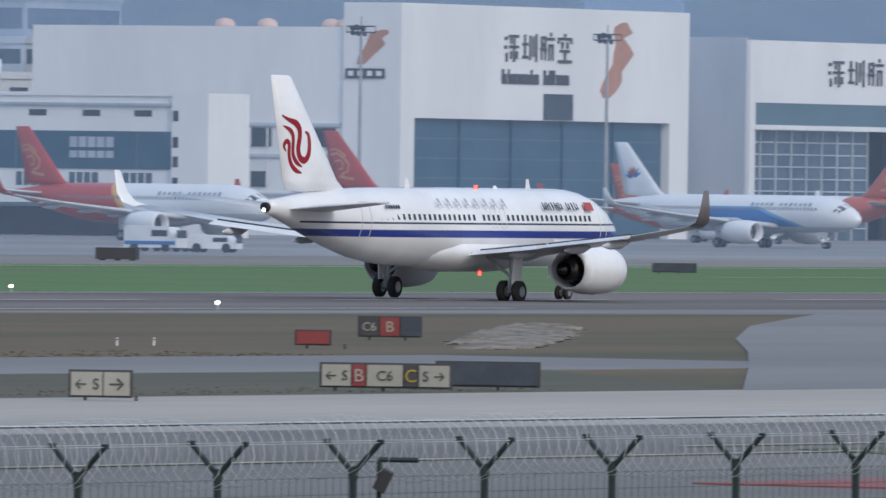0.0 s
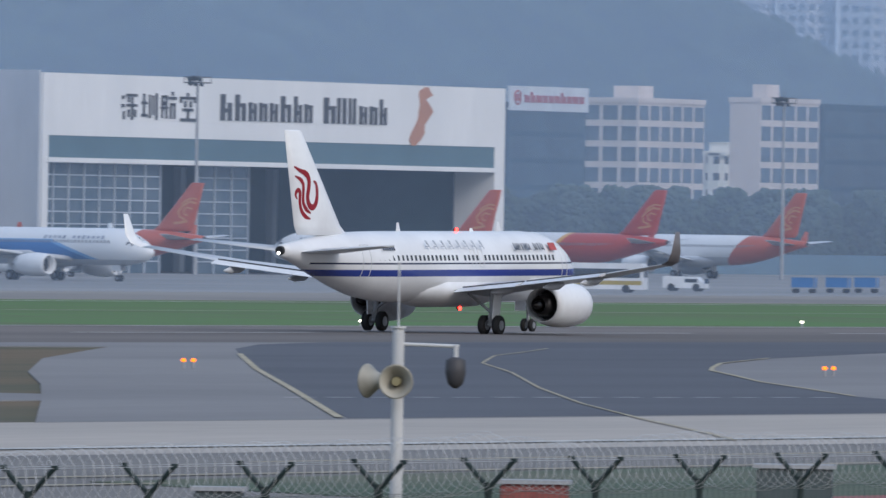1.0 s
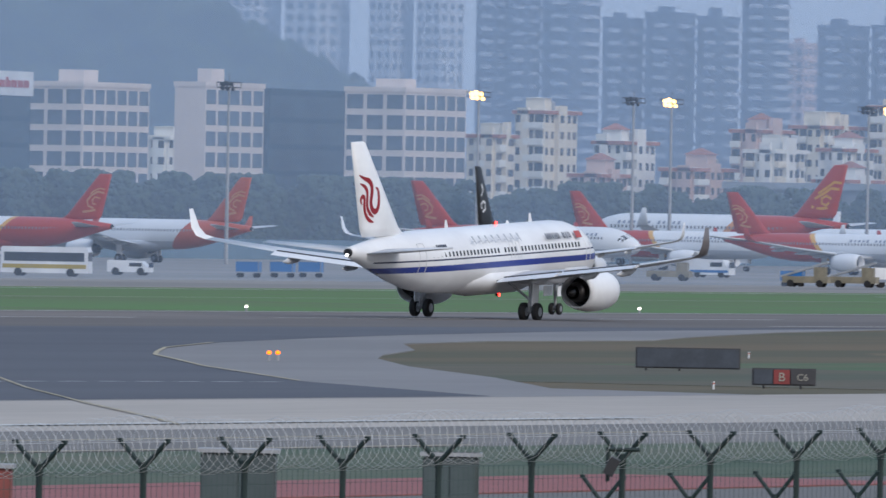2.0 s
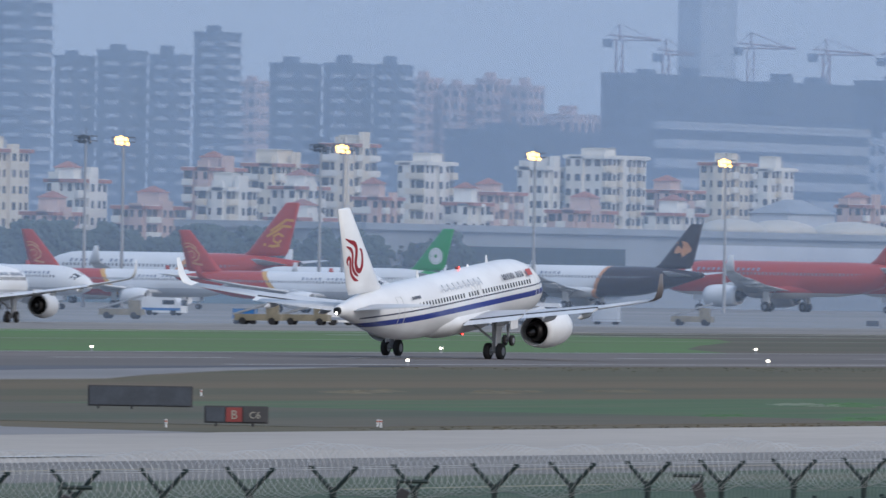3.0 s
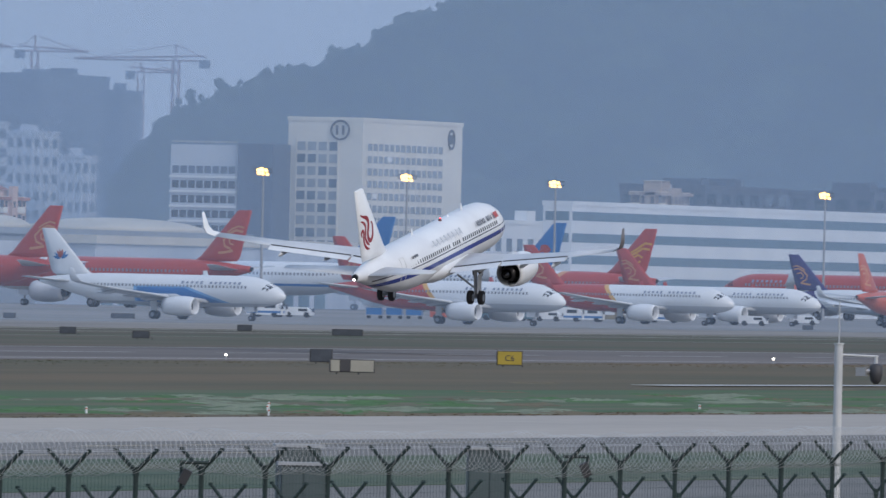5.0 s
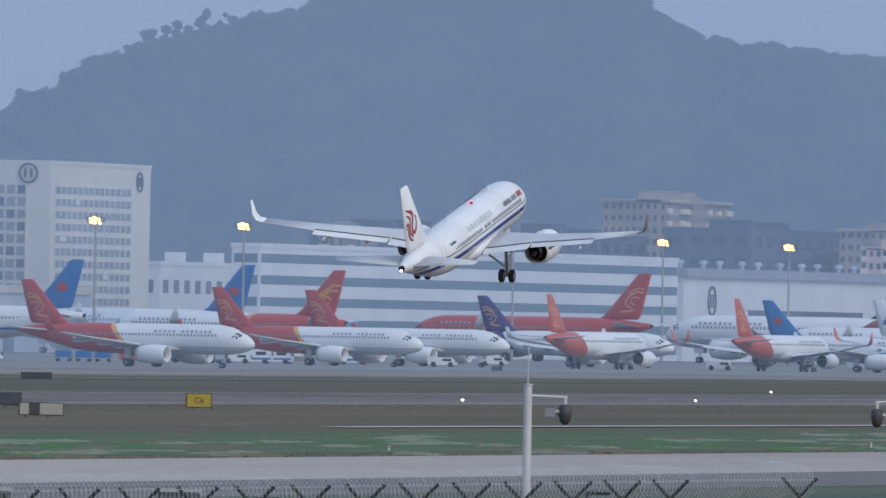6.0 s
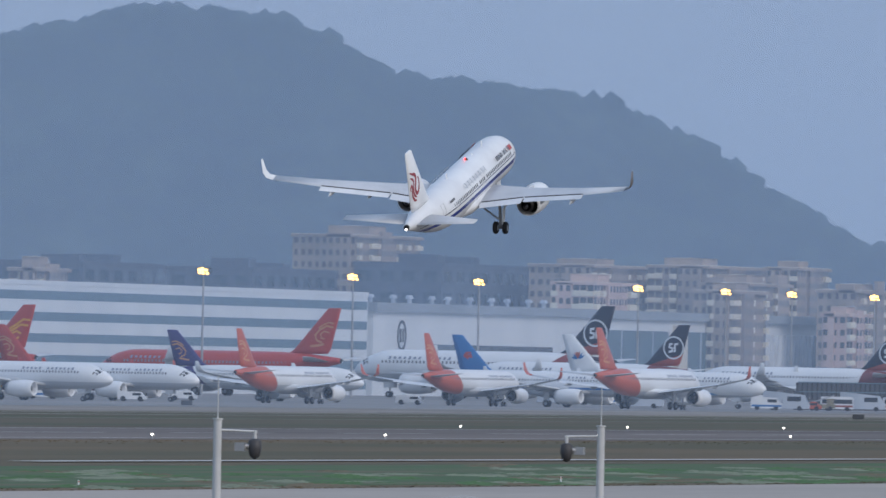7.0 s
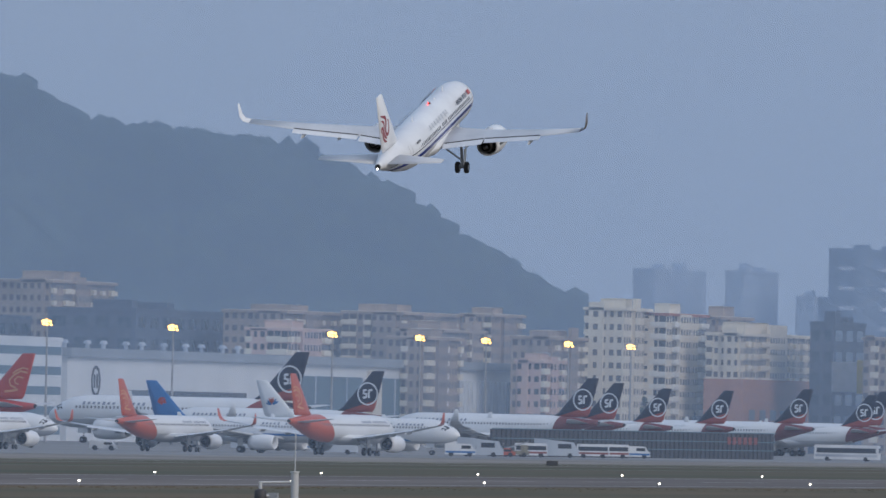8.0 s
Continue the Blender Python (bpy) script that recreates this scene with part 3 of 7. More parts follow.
            bm = bmesh.new()
            y, z = 3.0 + (6.4 - x) * 0.565 - (5.0 if x < 6 else 3.6), 2.55 + (x - 2.2) * 0.115
            bm_loft(bm, [[(k * (s * x + r * math.sin(a)), k * yy, k * (z - dz + 1.4 * r * math.cos(a))) for a in [2 * math.pi * i / 8 for i in range(8)]]
                         for yy, r, dz in ((y + 2.2, 0.04, 0.05), (y + 1.3, 0.17, 0.18), (y, 0.15, 0.25), (y - 0.8, 0.03, 0.28))])
            part("flap_track_fairing", bm, M["grey_panel"], wing, "", True)
        bm = bmesh.new()   # sharklet
        foil(bm, [((s * 16.9 * k, -3.05 * k, 4.62 * k), 1.62 * k, 0.17 * k, (0, 0, 1)), ((s * 17.45 * k, -3.5 * k, 4.85 * k), 1.45 * k, 0.15 * k, (-s * 0.6, 0, 0.8)),
                  ((s * 17.72 * k, -3.9 * k, 5.35 * k), 1.2 * k, 0.12 * k, (-s, 0, 0.2)), ((s * 17.92 * k, -4.5 * k, 6.55 * k), 0.55 * k, 0.07 * k, (-s, 0, 0.1))])
        # the right tip is darker: its shade is put into the colour
        part("sharklet", bm, M["tip_shade"] if detail and s > 0 else wing_tip, wing, "", True)
        # engine
        ex, ez, ey = s * 5.75, 1.80, -0.7
        def er(y, r, nn=24 if detail else 14, dz=0.0):
            return [(k * (ex + r * math.sin(2 * math.pi * i / nn)), k * (y + ey), k * (ez + dz + r * math.cos(2 * math.pi * i / nn))) for i in range(nn)]
        bm = bmesh.new()
        bm_loft(bm, [er(*a) for a in ((7.1, 0.86), (7.75, 0.98), (7.95, 1.07), (7.8, 1.16), (7.2, 1.27), (6.2, 1.33), (5.0, 1.30), (4.0, 1.17), (3.35, 1.03), (3.37, 0.97), (4.6, 0.94))], True, False)
        nac = part("nacelle", bm, engine, top, "", True)
        bm = bmesh.new()
        bm_loft(bm, [er(7.1, 0.86), er(7.05, 0.3), er(7.4, 0.03)])
        part("fan", bm, M["dark"], nac, "dark fan face")
        bm = bmesh.new()
        bm_loft(bm, [er(4.55, 0.95), er(4.5, 0.70)])
        bm_loft(bm, [er(4.5, 0.945), er(3.38, 0.975)], True, False)
        part("fan_duct", bm, M["dark"], nac, "dark fan duct")
        bm = bmesh.new()
        bm_loft(bm, [er(4.5, 0.72), er(3.6, 0.66), er(2.9, 0.47), er(2.93, 0.42), er(3.2, 0.4)])
        bm_loft(bm, [er(3.3, 0.30), er(2.7, 0.26), er(2.2, 0.03)])
        part("core_nozzle", bm, M["steel"], nac, "burnt steel core nozzle", True)
        bm = bmesh.new()
        foil(bm, [((ex * k, 5.7 * k, (ez + 1.13) * k), 4.0 * k, 0.42 * k, (1, 0, 0)), ((ex * k, 4.2 * k, (ez + 1.60) * k), 3.4 * k, 0.40 * k, (1, 0, 0))])
        part("pylon", bm, M["grey_panel"], nac, "", True)
        # main gear
        bm = bmesh.new()
        bm_rod(bm, (s * 3.8 * k, 0, 0.55 * k), (s * 3.75 * k, 0.1 * k, 2.98 * k), 0.15 * k, 10)
        bm_rod(bm, (s * 3.8 * k, 0, 1.3 * k), (s * 2.2 * k, 0.1 * k, 2.4 * k), 0.09 * k, 8)
        bm_rod(bm, (s * 3.3 * k, 0, 0.57 * k), (s * 4.3 * k, 0, 0.57 * k), 0.10 * k, 8)
        bm_rod(bm, (s * 3.8 * k, -0.25 * k, 0.7 * k), (s * 3.8 * k, -0.35 * k, 1.25 * k), 0.06 * k, 6)
        lg = part("main_gear_leg", bm, M["strut"], top)
        bm = bmesh.new()
        bm_box(bm, (s * 4.12 * k, 0.0, 1.75 * k), (0.06 * k, 0.95 * k, 1.55 * k), Matrix.Rotation(s * 0.06, 3, "Y"))
        part("gear_door", bm, M["white"], lg)
        wheel_pair("wheel", lg, s * 3.8, 0.0, 0.585, 0.40, 0.46, k)
    bm = bmesh.new()
    bm_rod(bm, (0, 12.64 * k, 0.38 * k), (0, 12.4 * k, 2.3 * k), 0.10 * k, 8)
    bm_rod(bm, (0, 12.55 * k, 1.1 * k), (0, 13.6 * k, 2.2 * k), 0.06 * k, 6)
    bm_rod(bm, (-0.3 * k, 12.64 * k, 0.38 * k), (0.3 * k, 12.64 * k, 0.38 * k), 0.07 * k, 6)
    ng = part("nose_gear_leg", bm, M["strut"], top)
    for s in (-1, 1):
        bm = bmesh.new()
        bm_box(bm, (s * 0.48 * k, 12.5 * k, 1.55 * k), (0.05 * k, 1.4 * k, 0.65 * k))
        part("nose_gear_door", bm, M["white"], ng)
    wheel_pair("wheel", ng, 0.0, 12.64, 0.39, 0.24, 0.26, k)
    # cockpit glazing
    bm = bmesh.new()
    for s in (-1, 1):
        for a0, a1, y0, y1 in ((0.12, 0.62, 16.35, 15.45), (0.66, 0.98, 16.1, 15.25), (1.02, 1.28, 15.75, 15.0)):
            q = []
            for a, y in ((a0, y0), (a1, y0 - 0.12), (a1, y1 - 0.12), (a0, y1)):
                r, z = np.interp(y, [f[0] for f in st[::-1]], [f[1] for f in st[::-1]]), np.interp(y, [f[0] for f in st[::-1]], [f[2] for f in st[::-1]])
                q.append(bm.verts.new((k * s * (r + 0.012) * math.sin(a), k * y, k * (z + 1.05 * (r + 0.012) * math.cos(a)))))
            bm.faces.new(q)
    part("cockpit_glazing", bm, M["pane"], fus, "dark cockpit windows")
    if not detail:
        bm = bmesh.new()
        for s in (-1, 1):
            for i in range(48):
                y = 12.6 - i * 0.55
                r = np.interp(y, [f[0] for f in st[::-1]], [f[1] for f in st[::-1]])
                z = 4.45
                x = math.sqrt(max(r * r - ((z - 3.9) / 1.05) ** 2, 0.01)) + 0.02
                bm_box(bm, (k * s * x, k * y, k * z), (0.03 * k, 0.24 * k, 0.34 * k))
        part("window_row", bm, M["pane_soft"], fus, "row of small dark cabin windows")
        for s in (-1, 1):
            bm = bmesh.new()   # title marks above the windows
            for i in range(13):
                if i != 7:
                    a = 0.62
                    c = Vector((k * s * 1.985 * math.sin(a + 0.42), k * (11.6 - i * 0.72), k * (3.88 + 1.06 * 1.985 * math.cos(a + 0.42))))
                    bm_box(bm, c, (0.03 * k, 0.34 * k, 0.36 * k * (1.0 if i % 4 else 1.3)), Matrix.Rotation(-s * (0.62), 3, "Y"))
            part("title_marks", bm, M["title_blue"], fus, "row of dull blue title marks")
    return top


def fin_skin(y, z, side):
    """Half the fin's thickness at (y, z), on the side given by its sign."""
    u = (z - 6.3) / 5.35
    chord, thick = 5.6 - 3.55 * u, 0.6 - 0.30 * u
    c = (-12.6 - 5.05 * u - y) / chord
    if side > 0:
        return thick * float(np.interp(c, (0, 0.03, 0.15, 0.4, 0.75, 1), (0, 0.32, 0.46, 0.5, 0.25, 0.03)))
    return thick * float(np.interp(c, (0, 0.03, 0.15, 0.4, 0.75, 1), (0, 0.26, 0.38, 0.38, 0.18, 0.03)))


def strip_on_fin(bm, pts, width, x, k):
    """A painted ribbon along points (y, z) on the fin's side that x names."""
    side = 1 if x > 0 else -1
    prev = None
    for i, (y, z) in enumerate(pts):
        a, b = pts[max(i - 1, 0)], pts[min(i + 1, len(pts) - 1)]
        d = Vector((b[0] - a[0], b[1] - a[1])).normalized()
        w = width[i] / 2
        row = []
        for q in (-1, 0, 1):
            yy, zz = y - d.y * w * q, z + d.x * w * q
            row.append(bm.verts.new((k * side * (fin_skin(yy, zz, side) + 0.014), k * yy, k * zz)))
        if prev:
            for n in (0, 1):
                bm.faces.new((prev[n], prev[n + 1], row[n + 1], row[n]))
        prev = row


def loop_art(material):
    """A loop and a short wave on the fin."""
    def art(top, k):
        for s in (-1, 1):
            bm = bmesh.new()
            for pts, w in (([(-17.0, 7.2), (-16.3, 7.5), (-16.4, 8.1), (-17.0, 8.3), (-17.5, 8.0), (-17.3, 7.5)], 0.26), ([(-17.6, 8.8), (-17.2, 9.4), (-17.7, 10.0)], 0.24)):
                strip_on_fin(bm, pts, [w] * len(pts), s, k)
            part("emblem", bm, material, top, "pale looping mark")
    return art


def bird_art(top, k):
    """The crimson looping emblem on both sides of the fin."""
    outer = [(-18.55, 9.66), (-17.9, 9.42), (-17.25, 9.3), (-16.85, 8.98), (-16.82, 8.46), (-16.98, 7.93), (-16.75, 7.42), (-16.25, 7.26), (-15.92, 7.6), (-15.85, 8.2), (-15.98, 8.72), (-16.35, 8.82)]
    inner = [(-18.4, 9.12), (-17.8, 8.95), (-17.42, 8.66), (-17.42, 8.15), (-17.42, 7.6), (-17.05, 7.2), (-16.5, 6.98)]
    hook = [(-18.02, 7.78), (-18.3, 8.05), (-18.05, 8.36), (-17.72, 8.22), (-17.78, 7.65), (-17.55, 7.1), (-17.05, 6.76), (-16.5, 6.66)]
    for s in (-1, 1):
        for pts, wide in ((outer, 0.36), (inner, 0.27), (hook, 0.27)):
            fine = []
            for a, b in zip(pts, pts[1:]):
                fine += [(a[0] + (b[0] - a[0]) * u / 3, a[1] + (b[1] - a[1]) * u / 3) for u in range(3)]
            fine.append(pts[-1])
            for _ in range(2):
                fine = [fine[0]] + [((a[0] + 2 * b[0] + c[0]) / 4, (a[1] + 2 * b[1] + c[1]) / 4) for a, b, c in zip(fine, fine[1:], fine[2:])] + [fine[-1]]
            n = len(fine)
            bm = bmesh.new()
            strip_on_fin(bm, fine, [wide * min(1.0, 0.25 + 4.0 * i / n, 0.3 + 5.0 * (n - 1 - i) / n) for i in range(n)], s * 0.335, k)
            part("emblem", bm, M["emblem"], top, "crimson looping emblem")


def leaf_art(material):
    def art(top, k):
        for s in (-1, 1):
            bm = bmesh.new()
            for pts, w in (([(-18.7, 9.7), (-17.9, 9.85), (-17.1, 9.55), (-16.4, 9.1)], 0.2), ([(-18.6, 9.2), (-17.6, 9.4), (-16.6, 8.9), (-15.9, 8.2), (-16.1, 7.5), (-16.9, 7.2)], 0.26), ([(-18.0, 8.5), (-17.2, 8.7), (-16.7, 8.3), (-16.8, 7.8), (-17.3, 7.7)], 0.2), ([(-17.2, 7.0), (-16.2, 6.8), (-15.2, 6.7)], 0.3)):
                strip_on_fin(bm, pts, [w] * len(pts), s * 0.33, k)
            part("emblem", bm, material, top, "pale leaf-like emblem")
    return art


SHAPE = ([(0.3, 0.55), (-0.2, 0.5), (-0.2, 0.05), (0.25, -0.05), (0.25, -0.5), (-0.3, -0.6)], [(0.3, 0.55), (-0.2, 0.5), (-0.25, 0.0), (-0.25, -0.65)])


def swirl_art(material):
    """Golden bands that sweep down the fin to a curl."""
    def art(top, k):
        for s in (-1, 1):
            bm = bmesh.new()
            for pts, w in (([(-18.9, 9.7), (-17.9, 9.8), (-16.8, 9.1), (-15.7, 8.5)], 0.30), ([(-18.6, 9.0), (-17.5, 9.1), (-16.5, 8.5), (-15.2, 7.9)], 0.30),
                           ([(-17.5, 7.9), (-16.9, 8.25), (-16.2, 7.95), (-16.2, 7.4), (-16.8, 7.15), (-17.2, 7.5)], 0.28), ([(-17.0, 6.9), (-16.0, 6.8), (-14.8, 7.0)], 0.3)):
                strip_on_fin(bm, pts, [w] * len(pts), s, k)
            part("emblem", bm, material, top, "golden swirling bands")
    return art


def burst_art(cold, warm):
    """Petals that fan out from the foot of the fin."""
    def art(top, k):
        for s in (-1, 1):
            for material, fan in ((cold, (0.5, 0.95, 2.5, 2.9)), (warm, (1.4, 1.75, 2.1))):
                bm = bmesh.new()
                for a in fan:
                    pts = [(-16.6 + r * math.cos(a), 7.7 + r * math.sin(a)) for r in (0.15, 0.5, 0.9, 1.35)]
                    strip_on_fin(bm, pts, [0.12, 0.38, 0.34, 0.04], s, k)
                part("emblem", bm, material, top, "fan of blue and salmon petals")
    return art


def disc_art(material, inner, r=1.35, y=-17.0, z=8.4):
    def art(top, k):
        for s in (-1, 1):
            bm = bmesh.new()
            pts = [(y + r * math.cos(a), z + r * math.sin(a)) for a in [i * math.pi / 10 for i in range(21)]]
            strip_on_fin(bm, pts, [0.22] * 21, s * 0.34, k)
            if inner:
                strip_on_fin(bm, [(y + 0.55 * (q[0] - y), z + 0.55 * (q[1] - z)) for q in pts], [r * 0.62] * 21, s * 0.34, k)
                part("emblem", bm, material, top, "round pale disc emblem")
                continue
            s0 = 1 if s > 0 else -1
            for dy in (-0.45, 0.45):
                strip_on_fin(bm, [(y + s0 * (dy + u), z + v) for u, v in SHAPE[dy > 0]], [0.34] * len(SHAPE[dy > 0]), s * 0.34, k)
            part("emblem", bm, material, top, "round pale ring emblem")
    return art


def spot_art(material, r=1.0, y=-16.6, z=8.2):
    def art(top, k):
        for s in (-1, 1):
            bm = bmesh.new()
            strip_on_fin(bm, [(y - r, z), (y - r * 0.5, z + r * 0.2), (y, z + r * 0.1), (y + r * 0.5, z + 0.3 * r), (y + r, z - r * 0.3)], [0.3 * r, 1.2 * r, 1.7 * r, 1.2 * r, 0.2 * r], s * 0.335, k)
            part("emblem", bm, material, top, "round painted emblem")
    return art


# the departing airliner
body_main = surface("white_body_with_blue_bands", WHITE, 0.25, var=0.04, scale=0.2, fine=3, second=(0.72, 0.73, 0.75), paint=(
    # the broad blue band is lightened, with haze put into its colour
    (lin(44, 62, 138), ((0, 0, 1, 3.37), (0, 0, -1, -3.76), (0, 1, 0, -18.0))),
    (lin(40, 46, 76), ((0, 0, 1, 4.07), (0, 0, -1, -4.17), (0, 1, 0, -17.2)))))
jet = airliner("departing_airliner", "white twin-engine airliner with blue bands, taking off", body_main, M["white"], M["white"], M["white"], 1.0, True, True, bird_art)
win = bmesh.new()
bm_box(win, (0, 0, 0), (0.03, 0.22, 0.32))
win = finish(win, "cabin_window", M["pane"])
fr, fy_ = [f[1] for f in FUSELAGE[::-1]], [f[0] for f in FUSELAGE[::-1]]
for s in (-1, 1):
    for i in range(43):
        y = 11.9 - i * 0.533
        if 23 <= i <= 23 or i in (18,):
            continue
        r = float(np.interp(y, fy_, fr))
        w = part("cabin_window", win, None, jet)
        w.matrix_local = pose(s * (math.sqrt(r * r - (0.57 / 1.05) ** 2) + 0.004), y, 4.45, 0, -s * 16, 0)
    for y, hgt, wid in ((13.6, 1.85, 0.82), (-11.9, 1.85, 0.80), (2.3, 1.0, 0.52), (1.3, 1.0, 0.52)):   # door outlines
        bm = bmesh.new()

        def skin(yy, z, s=s):
            r, zc = float(np.interp(yy, fy_, fr)), float(np.interp(yy, fy_, [f[2] for f in FUSELAGE[::-1]]))
            return (s * (r * math.sqrt(max(1 - ((z - zc) / (1.05 * r)) ** 2, 0.02)) + 0.01), yy, z)
        zm = 4.28 if hgt > 1.5 else 4.42
        rim = [skin(y + u * wid / 2, zm + v * hgt / 2) for u, v in [(-1, i / 4 - 1) for i in range(9)] + [(1, 1 - i / 4) for i in range(9)]]
        for q0, q1 in zip(rim, rim[1:] + rim[:1]):
            bm_rod(bm, q0, q1, 0.022, 4)
        part("door", bm, M["grey_panel"], jet, "grey door outline")
    # title bars and small flag
    for i, w_ in enumerate((0.34, 0.14, 0.34, 0, 0.34, 0.34, 0.14, 0.34, 0.34)):
        if w_:
            bm = bmesh.new()
            c, tilt = Vector((s * 1.80, 10.5 - i * 0.44, 5.10)), Matrix.Rotation(-s * 0.56, 3, "Y")
            for dy, dz, sy, sz in ((-w_ / 2 + 0.05, 0, 0.085, 0.48), (w_ / 2 - 0.05, -0.03, 0.085, 0.42)) + (((0, 0.02 if i % 2 else -0.14, w_ * 0.7, 0.07),) if w_ > 0.2 else ()):
                bm_box(bm, c + tilt @ Vector((0, dy, dz)), (0.02, sy, sz), tilt)
            part("title_bar", bm, M["navy"], jet, "dark blue title bar")
    for i in range(8):
        bm = bmesh.new()
        y, dz = 2.6 - i * 1.0, 0.0
        bm_box(bm, (s * 1.765, y, 5.2), (0.02, 0.08, 0.60), Matrix.Rotation(-s * 0.62, 3, "Y"))
        bm_box(bm, (s * 1.80, y - 0.22, 5.12), (0.02, 0.36, 0.07), Matrix.Rotation(-s * 0.60, 3, "Y"))
        bm_box(bm, (s * 1.70, y - 0.2, 5.34), (0.02, 0.09, 0.3), Matrix.Rotation(-s * 0.65, 3, "Y"))
        part("title_mark", bm, M["pale_letter"], jet, "pale grey brush-like title mark")
    bm = bmesh.new()
    bm_box(bm, (s * 1.79, 11.9, 5.10), (0.02, 0.85, 0.50), Matrix.Rotation(-s * 0.56, 3, "Y"))
    part("flag", bm, M["red"], jet, "small red flag")
    for i in range(6):
        bm = bmesh.new()
        bm_box(bm, (s * 1.70, -8.7 - i * 0.27, 4.98), (0.03, 0.13, 0.22), Matrix.Rotation(-s * 0.5, 3, "Y"))
        part("registration_bar", bm, M["navy"], jet, "small dark registration bar")
for y, z, up in ((2.6, 5.93, 1), (3.3, 1.53, -1)):
    bm = bmesh.new()
    r = 0.15
    bm_loft(bm, [[(r * c * math.sin(a), r * c * math.cos(a), up * d) for a in [i * math.pi / 6 for i in range(12)]] for c, d in ((1, -0.05), (0.95, 0.1), (0.6, 0.2))])
    turret = part("beacon", bm, surface("red_beacon_glass", (0.16, 0.03, 0.025), 0.2, var=0.1), jet, "small red beacon, turning hood added to imitate flashing", True)
    turret.location = (0, y, z)
    bm = bmesh.new()   # lamp shows through a narrow window; the turning hood is added to imitate flashing
    bm_box(bm, (0, -r + 0.005, up * 0.08), (0.17, 0.06, 0.24))
    part("beacon_lamp", bm, M["beacon"], turret, "lit red lamp")
for y, hgt in ((8.6, 0.55), (-4.6, 0.5), (5.0, 0.18)):
    bm = bmesh.new()
    foil(bm, [((0, y, 5.93), 0.55, 0.08, (1, 0, 0)), ((0, y - 0.25, 5.95 + hgt), 0.25, 0.04, (1, 0, 0))])
    part("antenna", bm, M["white"], jet)


# ================= parked airliners =================
def livery(name, base, paint):
    return surface(name, base, 0.3, var=0.05, scale=0.2, fine=3, paint=paint)


def rear(color, at, lean=0.9, k=1.0):
    """Everything behind a leaning line across the fuselage."""
    return (color, ((0, -1, -lean, (-at - lean * 3.9) * k),))


def belly(color, z, k=1.0):
    return (color, ((0, 0, -1, -z * k),))


GREY_BELLY = lin(190, 194, 200)
def fin_two_tone(k):
    """Navy above a dull red foot that climbs towards the tail."""
    return surface("navy_fin_with_red_foot", NAVY, 0.3, var=0.1, scale=0.6, fine=5, paint=((lin(158, 72, 62), ((0, -0.30, -1, (5.1 - 7.15) * k),)),))


KINDS = {
    "red": ("parked white airliner with a red rear body and fin", livery("red_rear_body", WHITE, (belly(GREY_BELLY, 3.0), rear(lin(222, 170, 90), -2.2), rear(RED, -3.0))), M["red"], M["white"], 1.0, leaf_art(M["gold"])),
    "ora": ("parked white airliner with an orange-red tail", livery("orange_rear_body", WHITE, (belly(GREY_BELLY, 3.0), rear(ORANGE, -8.5))), M["orange"], M["white"], 1.0, leaf_art(M["gold"])),
    "don": ("white airliner with a blue swoosh and emblem on its fin", livery("blue_swoosh_body", WHITE, ((lin(110, 165, 214), ((0, -0.33, -1, -5.75), (0, 0, -1, -4.5), (0, 1, 0, -4.5))), (BLUE, ((0, -0.33, -1, -5.4), (0, 0, -1, -4.3), (0, 1, 0, -4.0))), belly(GREY_BELLY, 2.35))), M["white"], M["white"], 1.0, burst_art(M["blue"], M["orange"])),
    "chk": ("white airliner with a black fin and pale marks", livery("plain_white_body", WHITE, (belly(GREY_BELLY, 3.4), rear(lin(70, 76, 88), -12))), M["dark"], M["grey_panel"], 1.0, loop_art(M["white"])),
    "hai": ("red and white wide airliner with golden swirls on its fin", livery("red_wide_body", WHITE, (rear(GOLD, -3.4, 0.9, 1.48), rear(RED, -4.4, 0.9, 1.48))), M["red"], M["white"], 1.48, swirl_art(M["gold_bright"])),
    "grn": ("white airliner with a bright green fin", livery("white_violet_body", WHITE, ((lin(96, 60, 150), ((0, 1, 0, 5.5), (0, -1, 0, -8.5), (0, 0, -1, -4.4))), rear(lin(30, 150, 80), -14))), M["green"], M["white"], 1.0, disc_art(M["white"], True, 1.1, -16.6, 7.8)),
    "ups": ("white freighter with a dark brown rear body and fin", livery("brown_rear_body", WHITE, (rear(GOLD, -3.4, 0.5, 1.25), rear(lin(52, 42, 46), -4.0, 0.5, 1.25))), M["brown"], M["white"], 1.25, spot_art(M["gold"], 1.3)),
    "rdw": ("red wide airliner with a red fin and pale emblem", livery("all_red_wide_body", RED, (belly(lin(214, 208, 204), 2.3, 1.48),)), M["red"], M["white"], 1.48, leaf_art(M["gold"])),
    "blw": ("white wide airliner with a blue fin and red emblem", livery("white_wide_body", WHITE, (belly(GREY_BELLY, 3.0, 1.48), (BLUE, ((0, 0, 1, 3.0 * 1.48), (0, 0, -1, -3.3 * 1.48))))), M["blue"], M["white"], 1.48, spot_art(M["red"], 0.8)),
    "blu": ("white airliner with a blue fin and red emblem", livery("white_body_blue_line", WHITE, (belly(GREY_BELLY, 3.0), (BLUE, ((0, 0, 1, 3.0), (0, 0, -1, -3.35))))), M["blue"], M["white"], 1.0, spot_art(M["red"], 0.8)),
    "pur": ("white airliner with a violet fin and golden wave", livery("white_body_violet_tail", WHITE, (belly(GREY_BELLY, 3.0), rear(lin(60, 52, 110), -13))), M["purple"], M["white"], 1.0, leaf_art(M["gold"])),
